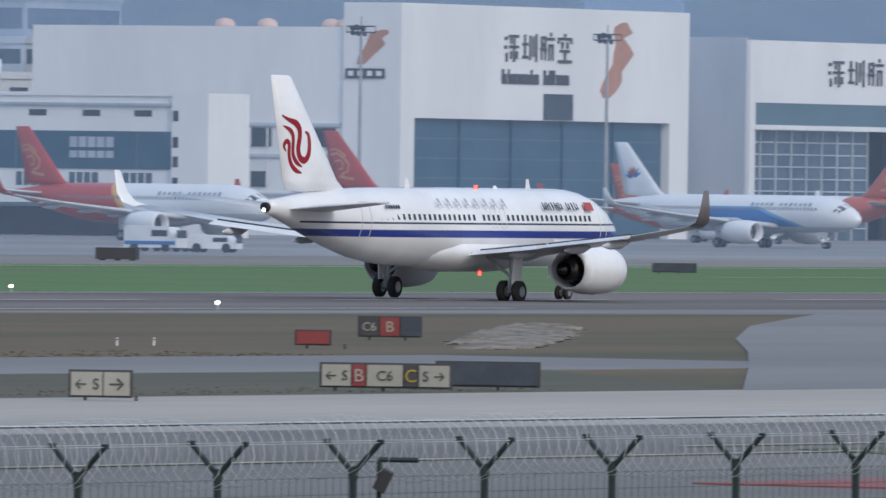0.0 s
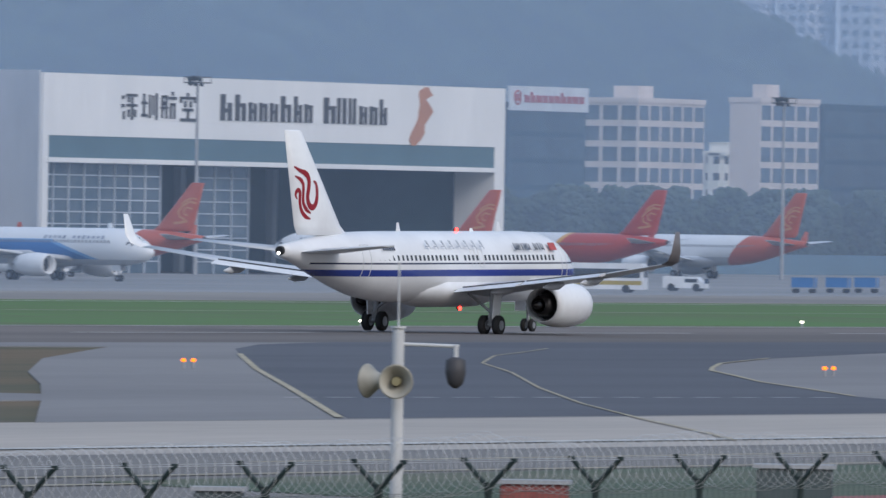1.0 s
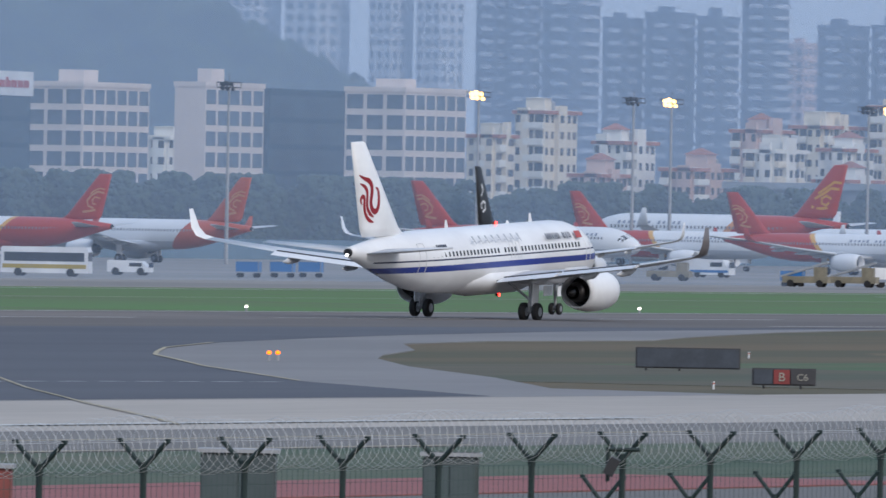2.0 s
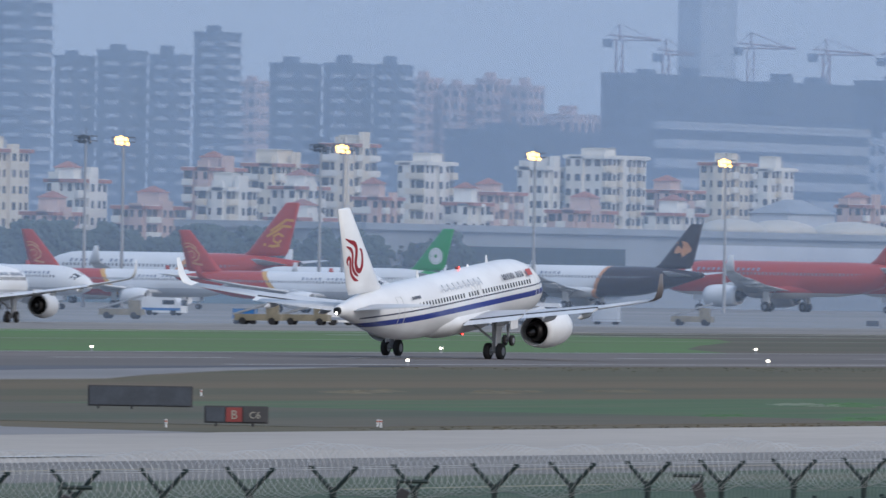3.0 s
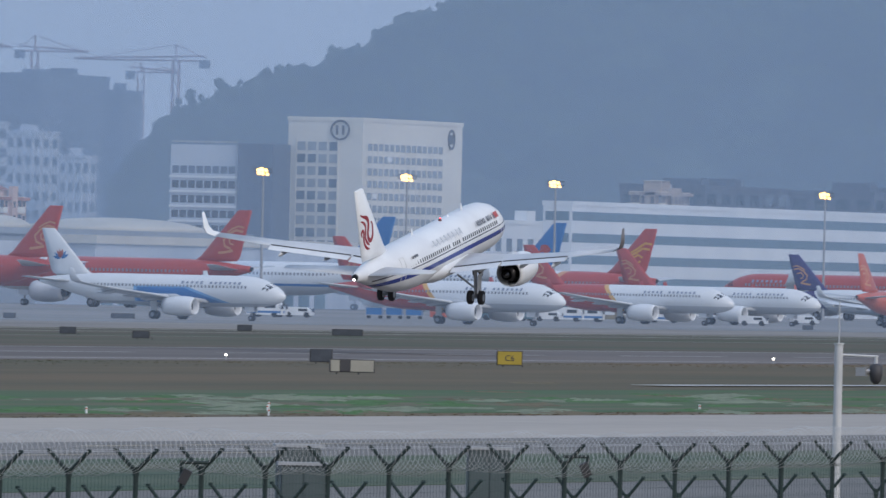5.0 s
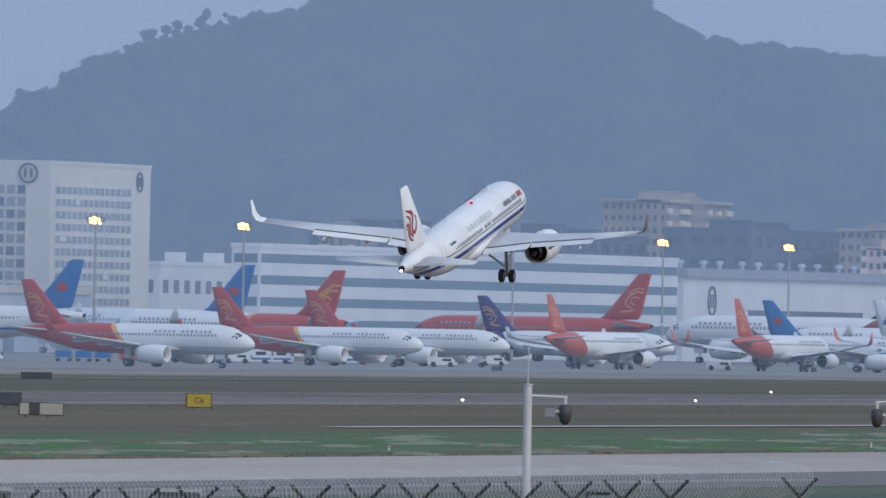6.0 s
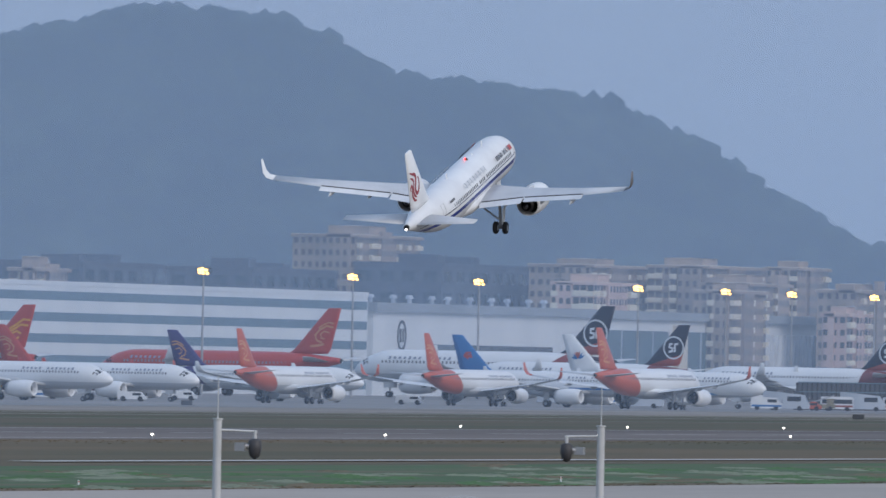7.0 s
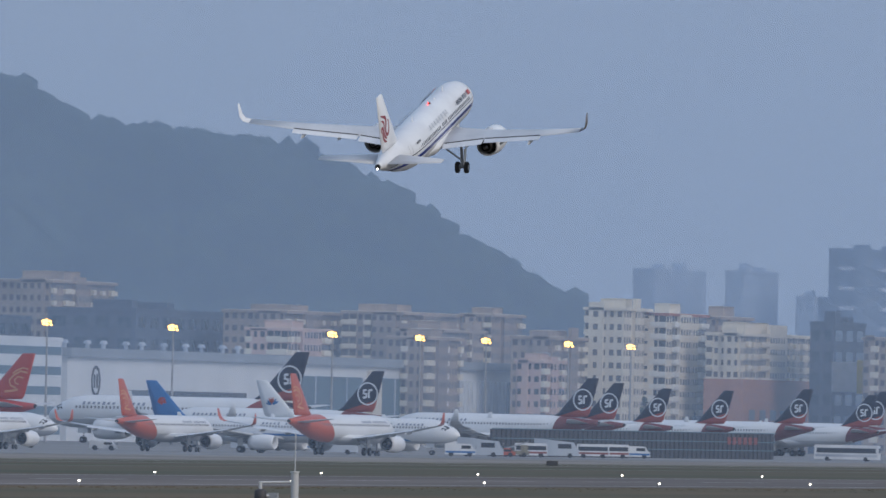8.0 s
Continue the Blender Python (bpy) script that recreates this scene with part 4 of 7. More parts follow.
    "sf": ("white freighter with a dark navy fin and ring emblem", livery("white_body_navy_tail", WHITE, (belly(GREY_BELLY, 3.0, 1.15), rear(lin(120, 62, 62), -13.5, 0.4, 1.2))), fin_two_tone(1.24), M["white"], 1.15, disc_art(M["white"], None, 1.6)),
    "sfw": ("large white freighter with a dark navy fin and ring emblem", livery("white_wide_navy_tail", WHITE, (belly(GREY_BELLY, 3.0, 1.65), rear(lin(140, 66, 62), -10.5, 1.5, 1.65), rear(lin(60, 50, 62), -12.5, 1.5, 1.65))), fin_two_tone(1.68), M["white"], 1.65, disc_art(M["white"], None, 1.6)),
}
# place of the main gear, heading off the runway line, livery, size against the livery's own
PARKED = [
    (-780.5, 1343.2, 104, 'red', 1.02),
    (-755.8, 1367.9, 100, 'red', 1.02),
    (-742.6, 1405.6, 104, 'don', 0.96),
    (-805.6, 1517.1, 100, 'ora', 0.78),
    (-817.7, 1558.4, -80, 'ora', 0.96),
    (-827.7, 1659.5, -80, 'ora', 0.96),
    (-868.8, 1792.3, -80, 'red', 1.02),
    (-868.4, 1838.8, -75, 'ora', 1.02),
    (-811.2, 1843.5, 100, 'red', 1.02),
    (-611.6, 1388.1, -9, 'chk', 1.02),
    (-842.3, 1966.9, 100, 'red', 0.96),
    (-783.0, 1886.0, 100, 'red', 0.96),
    (-925.7, 2174.6, -75, 'hai', 0.96),
    (-882.0, 2146.0, -75, 'grn', 1.09),
    (-923.0, 2354.1, -75, 'ups', 1.02),
    (-915.9, 2434.6, -75, 'rdw', 1.02),
    (-890.5, 2462.4, -75, 'rdw', 1.02),
    (-668.9, 1872.4, 100, 'don', 1.02),
    (-653.9, 1948.9, 102, 'red', 1.02),
    (-905.8, 2586.6, -75, 'blw', 1.02),
    (-907.7, 2694.4, -75, 'blw', 1.02),
    (-701.3, 2177.9, 102, 'red', 1.02),
    (-711.3, 2256.0, 102, 'red', 1.02),
    (-865.7, 2625.4, -75, 'hai', 0.96),
    (-731.2, 2415.3, 100, 'pur', 1.02),
    (-857.3, 2792.3, -75, 'rdw', 1.02),
    (-687.3, 2280.2, 8, 'ora', 1.02),
    (-677.3, 2353.8, 8, 'ora', 1.02),
    (-676.2, 2402.0, 100, 'blu', 1.02),
    (-690.1, 2524.8, 100, 'don', 1.08),
    (-647.0, 2354.6, 8, 'ora', 1.14),
    (-845.4, 2941.1, -75, 'sfw', 1.02),
    (-763.7, 2724.2, -75, 'sf', 1.14),
    (-763.7, 2889.8, -75, 'sf', 1.14),
    (-762.4, 2910.4, -75, 'sf', 1.08),
    (-761.2, 2950.4, -75, 'sf', 1.02),
    (-761.2, 3004.0, -75, 'sf', 1.02),
    (-762.4, 3075.2, -75, 'sf', 1.08),
    (-761.2, 3135.6, -75, 'sf', 1.02),
    (-762.4, 3147.1, -75, 'sf', 1.08),
]
first = {}
for x, y, head, kind, size in PARKED:
    key = (kind, size)
    m = pose(x, y, 0.03, 0, 0, -head)
    if key in first:
        copy_thing(first[key], m)
    else:
        label, body, fin, eng, k, art = KINDS[kind]
        first[key] = airliner("airliner", label, body, fin, eng, fin if kind in ("red", "ora") else M["white"], k * size, False, True, art)
        first[key].matrix_world = m

# ================= hangars =================
def wall_box(bm, x0, x1, y0, y1, z0, z1):
    bm_box(bm, ((x0 + x1) / 2, (y0 + y1) / 2, (z0 + z1) / 2), (abs(x1 - x0), abs(y1 - y0), abs(z1 - z0)))


def box_part(name, parent, material, x0, x1, y0, y1, z0, z1, label=""):
    bm = bmesh.new()
    wall_box(bm, x0, x1, y0, y1, z0, z1)
    return part(name, bm, material, parent, label)


def strokes(parent, y0, y1, z0, z1, x, n, seed, material, label):
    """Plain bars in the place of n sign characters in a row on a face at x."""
    w, hgt = (y1 - y0) / n, z1 - z0
    sets = (((0.10, 0.80, 0.16, 0.12), (0.08, 0.50, 0.14, 0.12), (0.14, 0.16, 0.10, 0.30), (0.60, 0.88, 0.62, 0.10), (0.60, 0.52, 0.62, 0.09), (0.62, 0.40, 0.10, 0.80), (0.42, 0.24, 0.10, 0.26), (0.80, 0.24, 0.10, 0.26), (0.42, 0.72, 0.09, 0.18)),
            ((0.18, 0.55, 0.10, 0.80), (0.20, 0.62, 0.34, 0.10), (0.20, 0.18, 0.34, 0.10), (0.52, 0.50, 0.09, 0.84), (0.72, 0.54, 0.09, 0.70), (0.92, 0.50, 0.10, 0.96)),
            ((0.12, 0.50, 0.09, 0.80), (0.36, 0.50, 0.09, 0.84), (0.24, 0.86, 0.30, 0.09), (0.24, 0.46, 0.42, 0.09), (0.24, 0.62, 0.08, 0.14), (0.72, 0.82, 0.46, 0.10), (0.72, 0.98, 0.10, 0.14), (0.62, 0.36, 0.09, 0.56), (0.84, 0.36, 0.09, 0.56), (0.73, 0.60, 0.28, 0.09)),
            ((0.50, 0.96, 0.12, 0.12), (0.50, 0.84, 0.90, 0.10), (0.08, 0.76, 0.09, 0.18), (0.92, 0.76, 0.09, 0.18), (0.34, 0.62, 0.12, 0.22), (0.66, 0.62, 0.12, 0.22), (0.50, 0.42, 0.62, 0.10), (0.50, 0.24, 0.11, 0.34), (0.50, 0.06, 0.88, 0.11)))
    for i in range(n):
        bm = bmesh.new()
        for u, v, sw, sh in sets[i % 4]:
            bm_box(bm, (x, y0 + (i + 0.06 + 0.88 * u) * w, z0 + v * hgt), (0.16, sw * 0.88 * w, sh * hgt))
        part("sign_character", bm, material, parent, label)


def bars(parent, y0, y1, z0, z1, x, widths, material, label):
    """Plain upright stems with short links in the place of lettering; a width below 0 is a gap."""
    total = sum(abs(w) for w in widths)
    y = y0
    for i, w in enumerate(widths):
        ww = (y1 - y0) * abs(w) / total
        if w > 0:
            bm = bmesh.new()
            tall = w > 1.2 or w < 0.7 or i % 5 == 1
            up = z1 if tall else z0 + (z1 - z0) * 0.72
            bm_box(bm, (x, y + ww * 0.28, (z0 + up) / 2), (0.17, ww * (0.30 if w > 0.7 else 0.55), up - z0))
            if w > 0.7:
                low = z0 + (z1 - z0) * 0.68
                bm_box(bm, (x, y + ww * 0.74, (z0 + low) / 2), (0.16, ww * 0.26, low - z0))
                bm_box(bm, (x, y + ww * 0.5, low - (z1 - z0) * (0.08 if i % 2 else 0.30)), (0.15, ww * 0.4, (z1 - z0) * 0.15))
            part("sign_bar", bm, material, parent, label)
        y += ww


def crest(parent, x, y, z, s, material):
    """The winding orange emblem on a facade."""
    bm = bmesh.new()
    prev = None
    for u, v, w in ((-1.9, -4.2, 0.6), (-1.6, -3.4, 1.7), (-1.0, -2.4, 1.9), (-0.6, -1.3, 1.3), (0.1, -0.4, 1.5), (0.6, 0.6, 2.1), (0.4, 1.5, 1.4), (-0.1, 2.3, 0.9), (0.5, 2.9, 2.0), (0.3, 3.5, 1.5), (0.7, 4.0, 0.5)):
        row = [bm.verts.new((x, y + s * (u * 0.9 + q * w * 0.62) * 1.7, z + s * v)) for q in (-1, 1)]
        if prev:
            bm.faces.new((prev[0], prev[1], row[1], row[0]))
        prev = row
    g = bmesh.ops.extrude_face_region(bm, geom=bm.faces[:])
    bmesh.ops.translate(bm, vec=(-0.12, 0, 0), verts=[v for v in g["geom"] if isinstance(v, bmesh.types.BMVert)])
    part("emblem", bm, material, parent, "winding orange emblem")


M["crest"] = surface("faded_orange_emblem", (0.50, 0.24, 0.15), 0.6, var=0.12, scale=0.6, fine=4)
HX = -866.0
h1 = thing("hangar", "white clad hangar with closed blue doors", "hangar", pose(0, -15.8, 0))
Y0, Y1 = 1566.0, 1640.0
box_part("wall", h1, M["clad"], HX - 8, HX, Y0, Y1, 14.5, 28.4)
box_part("wall", h1, M["clad"], HX - 8, HX, Y0, Y0 + 3.5, 0, 14.5)
box_part("wall", h1, M["clad"], HX - 8, HX, Y1 - 5, Y1, 0, 14.5)
box_part("roof", h1, M["clad"], HX - 52, HX - 8, Y0 + 0.4, Y1 - 0.4, 25.0, 25.4)
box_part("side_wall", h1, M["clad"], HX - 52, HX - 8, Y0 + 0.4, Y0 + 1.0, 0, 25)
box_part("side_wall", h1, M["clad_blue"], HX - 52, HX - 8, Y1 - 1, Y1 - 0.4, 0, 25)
# flat dark panel stands in for the shaded notch above the doors
box_part("recess", h1, M["glass_dark"], HX, HX + 0.12, 1602, 1609.5, 14.6, 17.8)
for i in range(10):
    a = Y0 + 3.5 + i * (Y1 - Y0 - 8.5) / 10
    box_part("door_leaf", h1, M["door_blue"], HX - 1.2 - 0.25 * (i % 2), HX - 0.9 - 0.25 * (i % 2), a, a + 6.5, 0, 14.5, "blue hangar door leaf")
    for z in (2.4, 4.8, 7.2, 9.6, 12.0):
        box_part("door_rail", h1, M["band"], HX - 0.9 - 0.25 * (i % 2), HX - 0.82 - 0.25 * (i % 2), a, a + 6.5, z, z + 0.12)
strokes(h1, 1591.5, 1609.5, 21.6, 25.2, HX + 0.08, 4, 3, M["letter"], "dark sign character")
bars(h1, 1591, 1608.5, 18.9, 20.7, HX + 0.08, [1.4, 1, 1, 1, 1, 1, 1, 1, -0.8, 1.4, 0.5, 0.5, 0.5, 1, 1, 1], M["letter"], "dark sign lettering")
crest(h1, HX + 0.14, 1621.5, 22.3, 1.15, M["crest"])
for i, (a, b, z0, z1) in enumerate(((-893.1, -891.8, 10.8, 13.1), (-890.8, -884.1, 10.8, 13.1), (-879.6, -875.1, 10.8, 13.1), (-892, -884.6, 5.9, 7.8), (-880.5, -875.2, 5.9, 7.9), (-903, -898, 10.8, 13.1))):
    box_part("window", h1, M["glass_dark"], a, b, Y0 + 0.25, Y0 + 0.45, z0, z1)
for z0, z1 in ((9.5, 9.9), (13.3, 13.7), (4.9, 5.2)):
    box_part("ledge", h1, M["clad_blue"], -893.4, -874.4, Y0 + 0.1, Y0 + 0.4, z0, z1)
for x in (-892, -889.5, -887, -884.6):
    box_part("window_post", h1, M["clad"], x - 0.12, x + 0.12, Y0 + 0.2, Y0 + 0.25, 5.9, 13.1)
box_part("sign_board", h1, M["letter"], -873.6, -868.2, Y0 - 0.2, Y0 - 0.05, 19.2, 20.4, "dark sign lettering board")
for i in range(4):
    box_part("sign_bar", h1, M["clad"], -873.2 + i * 1.3, -872.5 + i * 1.3, Y0 - 0.25, Y0 - 0.2, 19.5, 20.1)
bm = bmesh.new()
prev = None
for u, z, w in ((-871.6, 20.9, 0.5), (-871.0, 21.8, 0.9), (-870.2, 22.6, 1.1), (-869.5, 23.4, 1.3), (-869.6, 24.1, 0.9), (-869.0, 24.7, 1.3), (-868.3, 25.1, 0.4)):
    row = [bm.verts.new((u + q * w, Y0 - 0.1, z)) for q in (-1, 1)]
    if prev:
        bm.faces.new((prev[0], prev[1], row[1], row[0]))
    prev = row
g = bmesh.ops.extrude_face_region(bm, geom=bm.faces[:])
bmesh.ops.translate(bm, vec=(0, 0.12, 0), verts=[v for v in g["geom"] if isinstance(v, bmesh.types.BMVert)])
part("emblem", bm, M["crest"], h1, "winding orange emblem")
for x in (-897.5, -891.5, -882.5, -880.5, -878.3):   # rounded ventilators on the roof
    bm = bmesh.new()
    bm_loft(bm, [[(x + r * math.cos(a), Y0 + 12 + r * math.sin(a), 25.4 + z) for a in [math.pi * i / 6 for i in range(12)]] for r, z in ((1.3, 0), (1.25, 0.5), (0.9, 0.95), (0.3, 1.15))])
    part("roof_vent", bm, M["pink"], h1, "rounded pinkish roof ventilator", True)

h2 = thing("hangar", "white clad hangar with glazed doors standing half open", "hangar", pose(0, 0, 0))
A0, A1 = 1640.6, 1773.5
box_part("wall", h2, M["clad"], HX - 6, HX, A0, A1, 17.4, 25.3)
box_part("lintel", h2, M["band"], HX - 5, HX - 0.1, A0 + 1.2, A1 - 3, 14.6, 17.4, "teal grey lintel band")
box_part("door_track", h2, M["clad"], HX - 3, HX + 0.3, A0 + 1.2, A1 - 3, 14.0, 14.6)
box_part("pillar", h2, M["clad"], HX - 6, HX, A0, A0 + 1.6, 0, 17.4)
box_part("pillar", h2, M["clad"], HX - 6, HX, A1 - 3, A1, 0, 17.4)
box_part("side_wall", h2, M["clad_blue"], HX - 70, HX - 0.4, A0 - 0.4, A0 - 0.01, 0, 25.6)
for i in range(5):
    box_part("wall_rib", h2, M["clad"], HX - 66 + i * 14, HX - 65.4 + i * 14, A0 - 0.6, A0 - 0.4, 0, 25.4)
# dark wall and ceiling linings put the hangar's inner shade into their colour
box_part("side_wall", h2, M["band"], HX - 70, HX - 6, A1 - 0.8, A1, 0, 25)
box_part("inner_wall", h2, M["band"], HX - 70, HX - 0.6, A0, A0 + 0.15, 0, 24.7)
box_part("ceiling", h2, M["glass_dark"], HX - 70, HX - 6, A0 + 0.2, A1 - 0.9, 17.2, 17.4)
box_part("back_wall", h2, M["band"], HX - 70.8, HX - 70, A0, A1, 0, 25)
box_part("roof", h2, M["clad"], HX - 70, HX - 6, A0, A1, 24.8, 25.2)
box_part("floor", h2, M["asphalt_dark"], HX - 70, HX - 0.5, A0 + 0.2, A1 - 1, 0.03, 0.05)
for y0, y1, dx in ((A0 + 1.6, 1676, 1.6), (1688, 1702.5, 2.4)):
    box_part("door_leaf", h2, M["glass"], HX - dx - 0.3, HX - dx, y0, y1, 0, 14.0, "glazed hangar door")
    n = 9
    for i in range(n):
        z = 1.5 + i * 1.55
        box_part("door_rail", h2, M["clad_blue"], HX - dx, HX - dx + 0.14, y0, y1, z, z + 0.16)
    k = max(2, int((y1 - y0) / 4))
    for i in range(k + 1):
        y = y0 + (y1 - y0) * i / k
        box_part("door_post", h2, M["clad_blue"], HX - dx, HX - dx + 0.16, y - 0.13, y + 0.13, 0, 14)
for y in (1707, 1724, 1731, 1741, 1752):
    box_part("clerestory", h2, M["glass"], HX - 69.9, HX - 69.6, y, y + 6, 9.5, 13.5)
for y in (1705, 1735, 1762):
    box_part("column", h2, M["clad_blue"], HX - 30, HX - 29, y, y + 1.4, 0, 14)
strokes(h2, 1661.5, 1683, 19.6, 23.2, HX + 0.08, 4, 8, M["letter"], "dark sign character")
bars(h2, 1689, 1738, 19.9, 23.3, HX + 0.08, [1.4, 1.3, 1, 1, 1, 1.3, 1, 1, -0.8, 1.5, 0.5, 0.6, 0.4, 0.5, 1, 1, 0.9], M["letter"], "dark sign lettering")
crest(h2, HX + 0.14, 1748.5, 21.3, 0.95, M["crest"])


# ================= buildings =================
PANE = {}


def pane_mesh(w, h, material, face):
    key = (round(w, 2), round(h, 2), material.name, face)
    if key not in PANE:
        bm = bmesh.new()
        bm_box(bm, (0, 0, 0), (0.08, w, h) if face == "e" else (w, 0.08, h))
        PANE[key] = finish(bm, "window", material)
    return PANE[key]


def building(name, label, x, y0, y1, depth, height, wall, pane, floors, bays_e, bays_s, roof=None, fill=(0.62, 0.5), balcony=None, base=0.0, roof_kind="flat", band=False, far=False, seed=1):
    """A block whose long face looks towards the runway (at x) and whose gable end stands at y0."""
    rg = random.Random(seed)
    top = thing(name, label, "building", pose(x, y0, base))
    L = y1 - y0
    bm = bmesh.new()
    wall_box(bm, -depth, 0, 0, L, 0, height)
    part("wall", bm, wall, top)
    bm = bmesh.new()
    if roof_kind == "hip":
        q = [bm.verts.new(p) for p in ((-depth - 0.6, -0.6, height), (0.6, -0.6, height), (0.6, L + 0.6, height), (-depth - 0.6, L + 0.6, height), (-depth / 2, L * 0.3, height + 3), (-depth / 2, L * 0.7, height + 3))]
        for f in ((0, 1, 4), (1, 2, 5, 4), (2, 3, 5), (3, 0, 4, 5), (0, 3, 2, 1)):
            bm.faces.new([q[i] for i in f])
    else:
        for a, b, c, d in ((-depth - 0.2, 0.2, -0.2, 0.4), (-depth - 0.2, 0.2, L - 0.4, L + 0.2), (-0.4, 0.2, 0.4, L - 0.4), (-depth - 0.2, -depth + 0.4, 0.4, L - 0.4)):
            wall_box(bm, a, b, c, d, height, height + 0.9)
    rf = part("roof", bm, roof or wall, top)
    if roof_kind == "flat" and not band:
        for k in range(1 + int(L > 30)):
            bm = bmesh.new()
            a = L * (0.25 + 0.4 * k)
            wall_box(bm, -depth * 0.75, -depth * 0.3, a, a + min(6, L * 0.22), height, height + rg.uniform(2.2, 3.6))
            part("roof_house", bm, wall, rf)
    fh = height / floors
    if far:
        glass, ledge = bmesh.new(), bmesh.new()
        for f in range(floors):
            z0, z1 = (f + 0.25) * fh, (f + 0.25 + fill[1]) * fh
            for i in range(bays_e if not band else 1):
                w = L / (bays_e if not band else 1)
                wall_box(glass, 0, 0.05, (i + 0.5 - fill[0] / 2) * w, (i + 0.5 + fill[0] / 2) * w, z0, z1)
            for i in range(bays_s):
                w = depth / bays_s
                wall_box(glass, -(i + 0.5 + fill[0] / 2) * w, -(i + 0.5 - fill[0] / 2) * w, -0.05, 0, z0, z1)
            if balcony:
                wall_box(ledge, 0, 1.4, L * 0.30, L * 0.92, f * fh + 0.1, f * fh + 1.3)
                wall_box(ledge, -depth * 0.62, -depth * 0.12, -1.4, 0, f * fh + 0.1, f * fh + 1.3)
        tagged(part("window_grid", glass, pane, top), "", "", "", "stuff")
        if balcony:
            tagged(part("balcony_stack", ledge, balcony, top), "", "", "", "stuff")
        else:
            ledge.free()
        return top
    for f in range(floors):
        z = (f + 0.52) * fh
        if band:
            for face, n in (("e", bays_e), ("s", bays_s)):
                if not n:
                    continue
                w = L - 1.2 if face == "e" else depth - 1.0
                p = part("window_band", pane_mesh(w, fh * fill[1], pane, face), None, top)
                p.matrix_local = pose(0.03, L / 2, z) if face == "e" else pose(-depth / 2, -0.03, z)
            continue
        for i in range(bays_e):
            w = L / bays_e
            p = part("window", pane_mesh(w * fill[0], fh * fill[1], pane, "e"), None, top)
            p.matrix_local = pose(0.02, (i + 0.5) * w, z)
        for i in range(bays_s):
            w = depth / bays_s
            p = part("window", pane_mesh(w * fill[0], fh * fill[1], pane, "s"), None, top)
            p.matrix_local = pose(-(i + 0.5) * w, -0.02, z)
        if balcony:
            bm = bmesh.new()
            wall_box(bm, 0, 1.1, L * 0.12, L * 0.88, f * fh - 0.12, f * fh + 0.75)
            part("balcony", bm, balcony, top)
            bm = bmesh.new()
            wall_box(bm, -depth * 0.72, -depth * 0.28, -1.0, 0, f * fh - 0.12, f * fh + 0.75)
            part("balcony", bm, balcony, top)
    return top


def flats(label, x, y0, y1, depth, height, wall, pane, trim, cap, seed, house):
    """A block of flats or a shop house: window rows floor by floor, balconies, a projecting bay, a stair head and a tiled eave."""
    rg = random.Random(seed)
    top = thing("building", label, "building", pose(x, y0, 0))
    L = y1 - y0
    floors = max(2, round(height / 3.05))
    fh = height / floors
    wl = box_part("wall", top, wall, -depth, 0, 0, L, 0, height)
    b0, b1 = L * rg.uniform(0.25, 0.4), L * rg.uniform(0.5, 0.62)
    rise = rg.choice((0.0, 1.2, 2.6))
    box_part("bay", top, wall, 0, 0.9, b0, b1, 0, height + rise)
    side = rg.choice((0.08, 0.5))
    box_part("bay", top, wall, -depth * (side + 0.38), -depth * side, -0.8, 0, 0, height + rise * 0.6)
    n_e, n_s = max(3, round(L / 2.7)), max(3, round(depth / 1.9))
    kinds_e = [rg.random() < 0.45 for _ in range(n_e)]
    kinds_s = [rg.random() < 0.45 for _ in range(n_s)]
    for f in range(floors):
        z = f * fh
        row, ledge, used_ledge = bmesh.new(), bmesh.new(), False
        for n, span, kinds_, face in ((n_e, L, kinds_e, "e"), (n_s, depth, kinds_s, "s")):
            w = span / n
            for i in range(n):
                c = (i + 0.5) * w
                if face == "e":
                    off = 0.9 if b0 < c < b1 else 0.0
                else:
                    off = 0.8 if depth * side < c < depth * (side + 0.38) else 0.0
                deep = kinds_[i] and off == 0.0
                hw, z0, z1 = (w * 0.42, 0.10 * fh, 0.86 * fh) if deep else (w * rg.uniform(0.2, 0.32), 0.34 * fh, 0.80 * fh)
                if face == "e":
                    wall_box(row, off - 0.05, off + 0.05, c - hw, c + hw, z + z0, z + z1)
                else:
                    wall_box(row, -c - hw, -c + hw, -off - 0.05, -off + 0.05, z + z0, z + z1)
                if deep:
                    used_ledge = True
                    up = fh * rg.choice((0.36, 0.36, 0.42))
                    if face == "e":
                        wall_box(ledge, 0.06, 0.85, c - w * 0.5, c + w * 0.5, z - 0.1, z + up)
                    else:
                        wall_box(ledge, -c - w * 0.5, -c + w * 0.5, -0.85, -0.06, z - 0.1, z + up)
        part("window_row", row, pane if rg.random() < 0.8 else M["drab_pane"], wl)
        if used_ledge:
            part("balcony_row", ledge, trim, wl)
        else:
            ledge.free()
    rf = box_part("roof", top, trim, -depth - 0.25, 0.25, -0.25, L + 0.25, height, height + 0.35)
    bm = bmesh.new()   # eave along the top edge
    wall_box(bm, 0.25, 0.85, -0.8, L + 0.3, height - 0.45, height + 0.25)
    wall_box(bm, -depth - 0.3, 0.25, -0.8, -0.25, height - 0.45, height + 0.25)
    part("eave", bm, cap, rf)
    h0 = L * rg.uniform(0.1, 0.5)
    hh, hl = rg.uniform(1.4, 2.8), max(3.0, L * rg.uniform(0.2, 0.4))
    head = box_part("stair_head", top, wall, -depth * 0.85, -depth * 0.2, h0, h0 + hl, height + 0.35, height + 0.35 + hh)
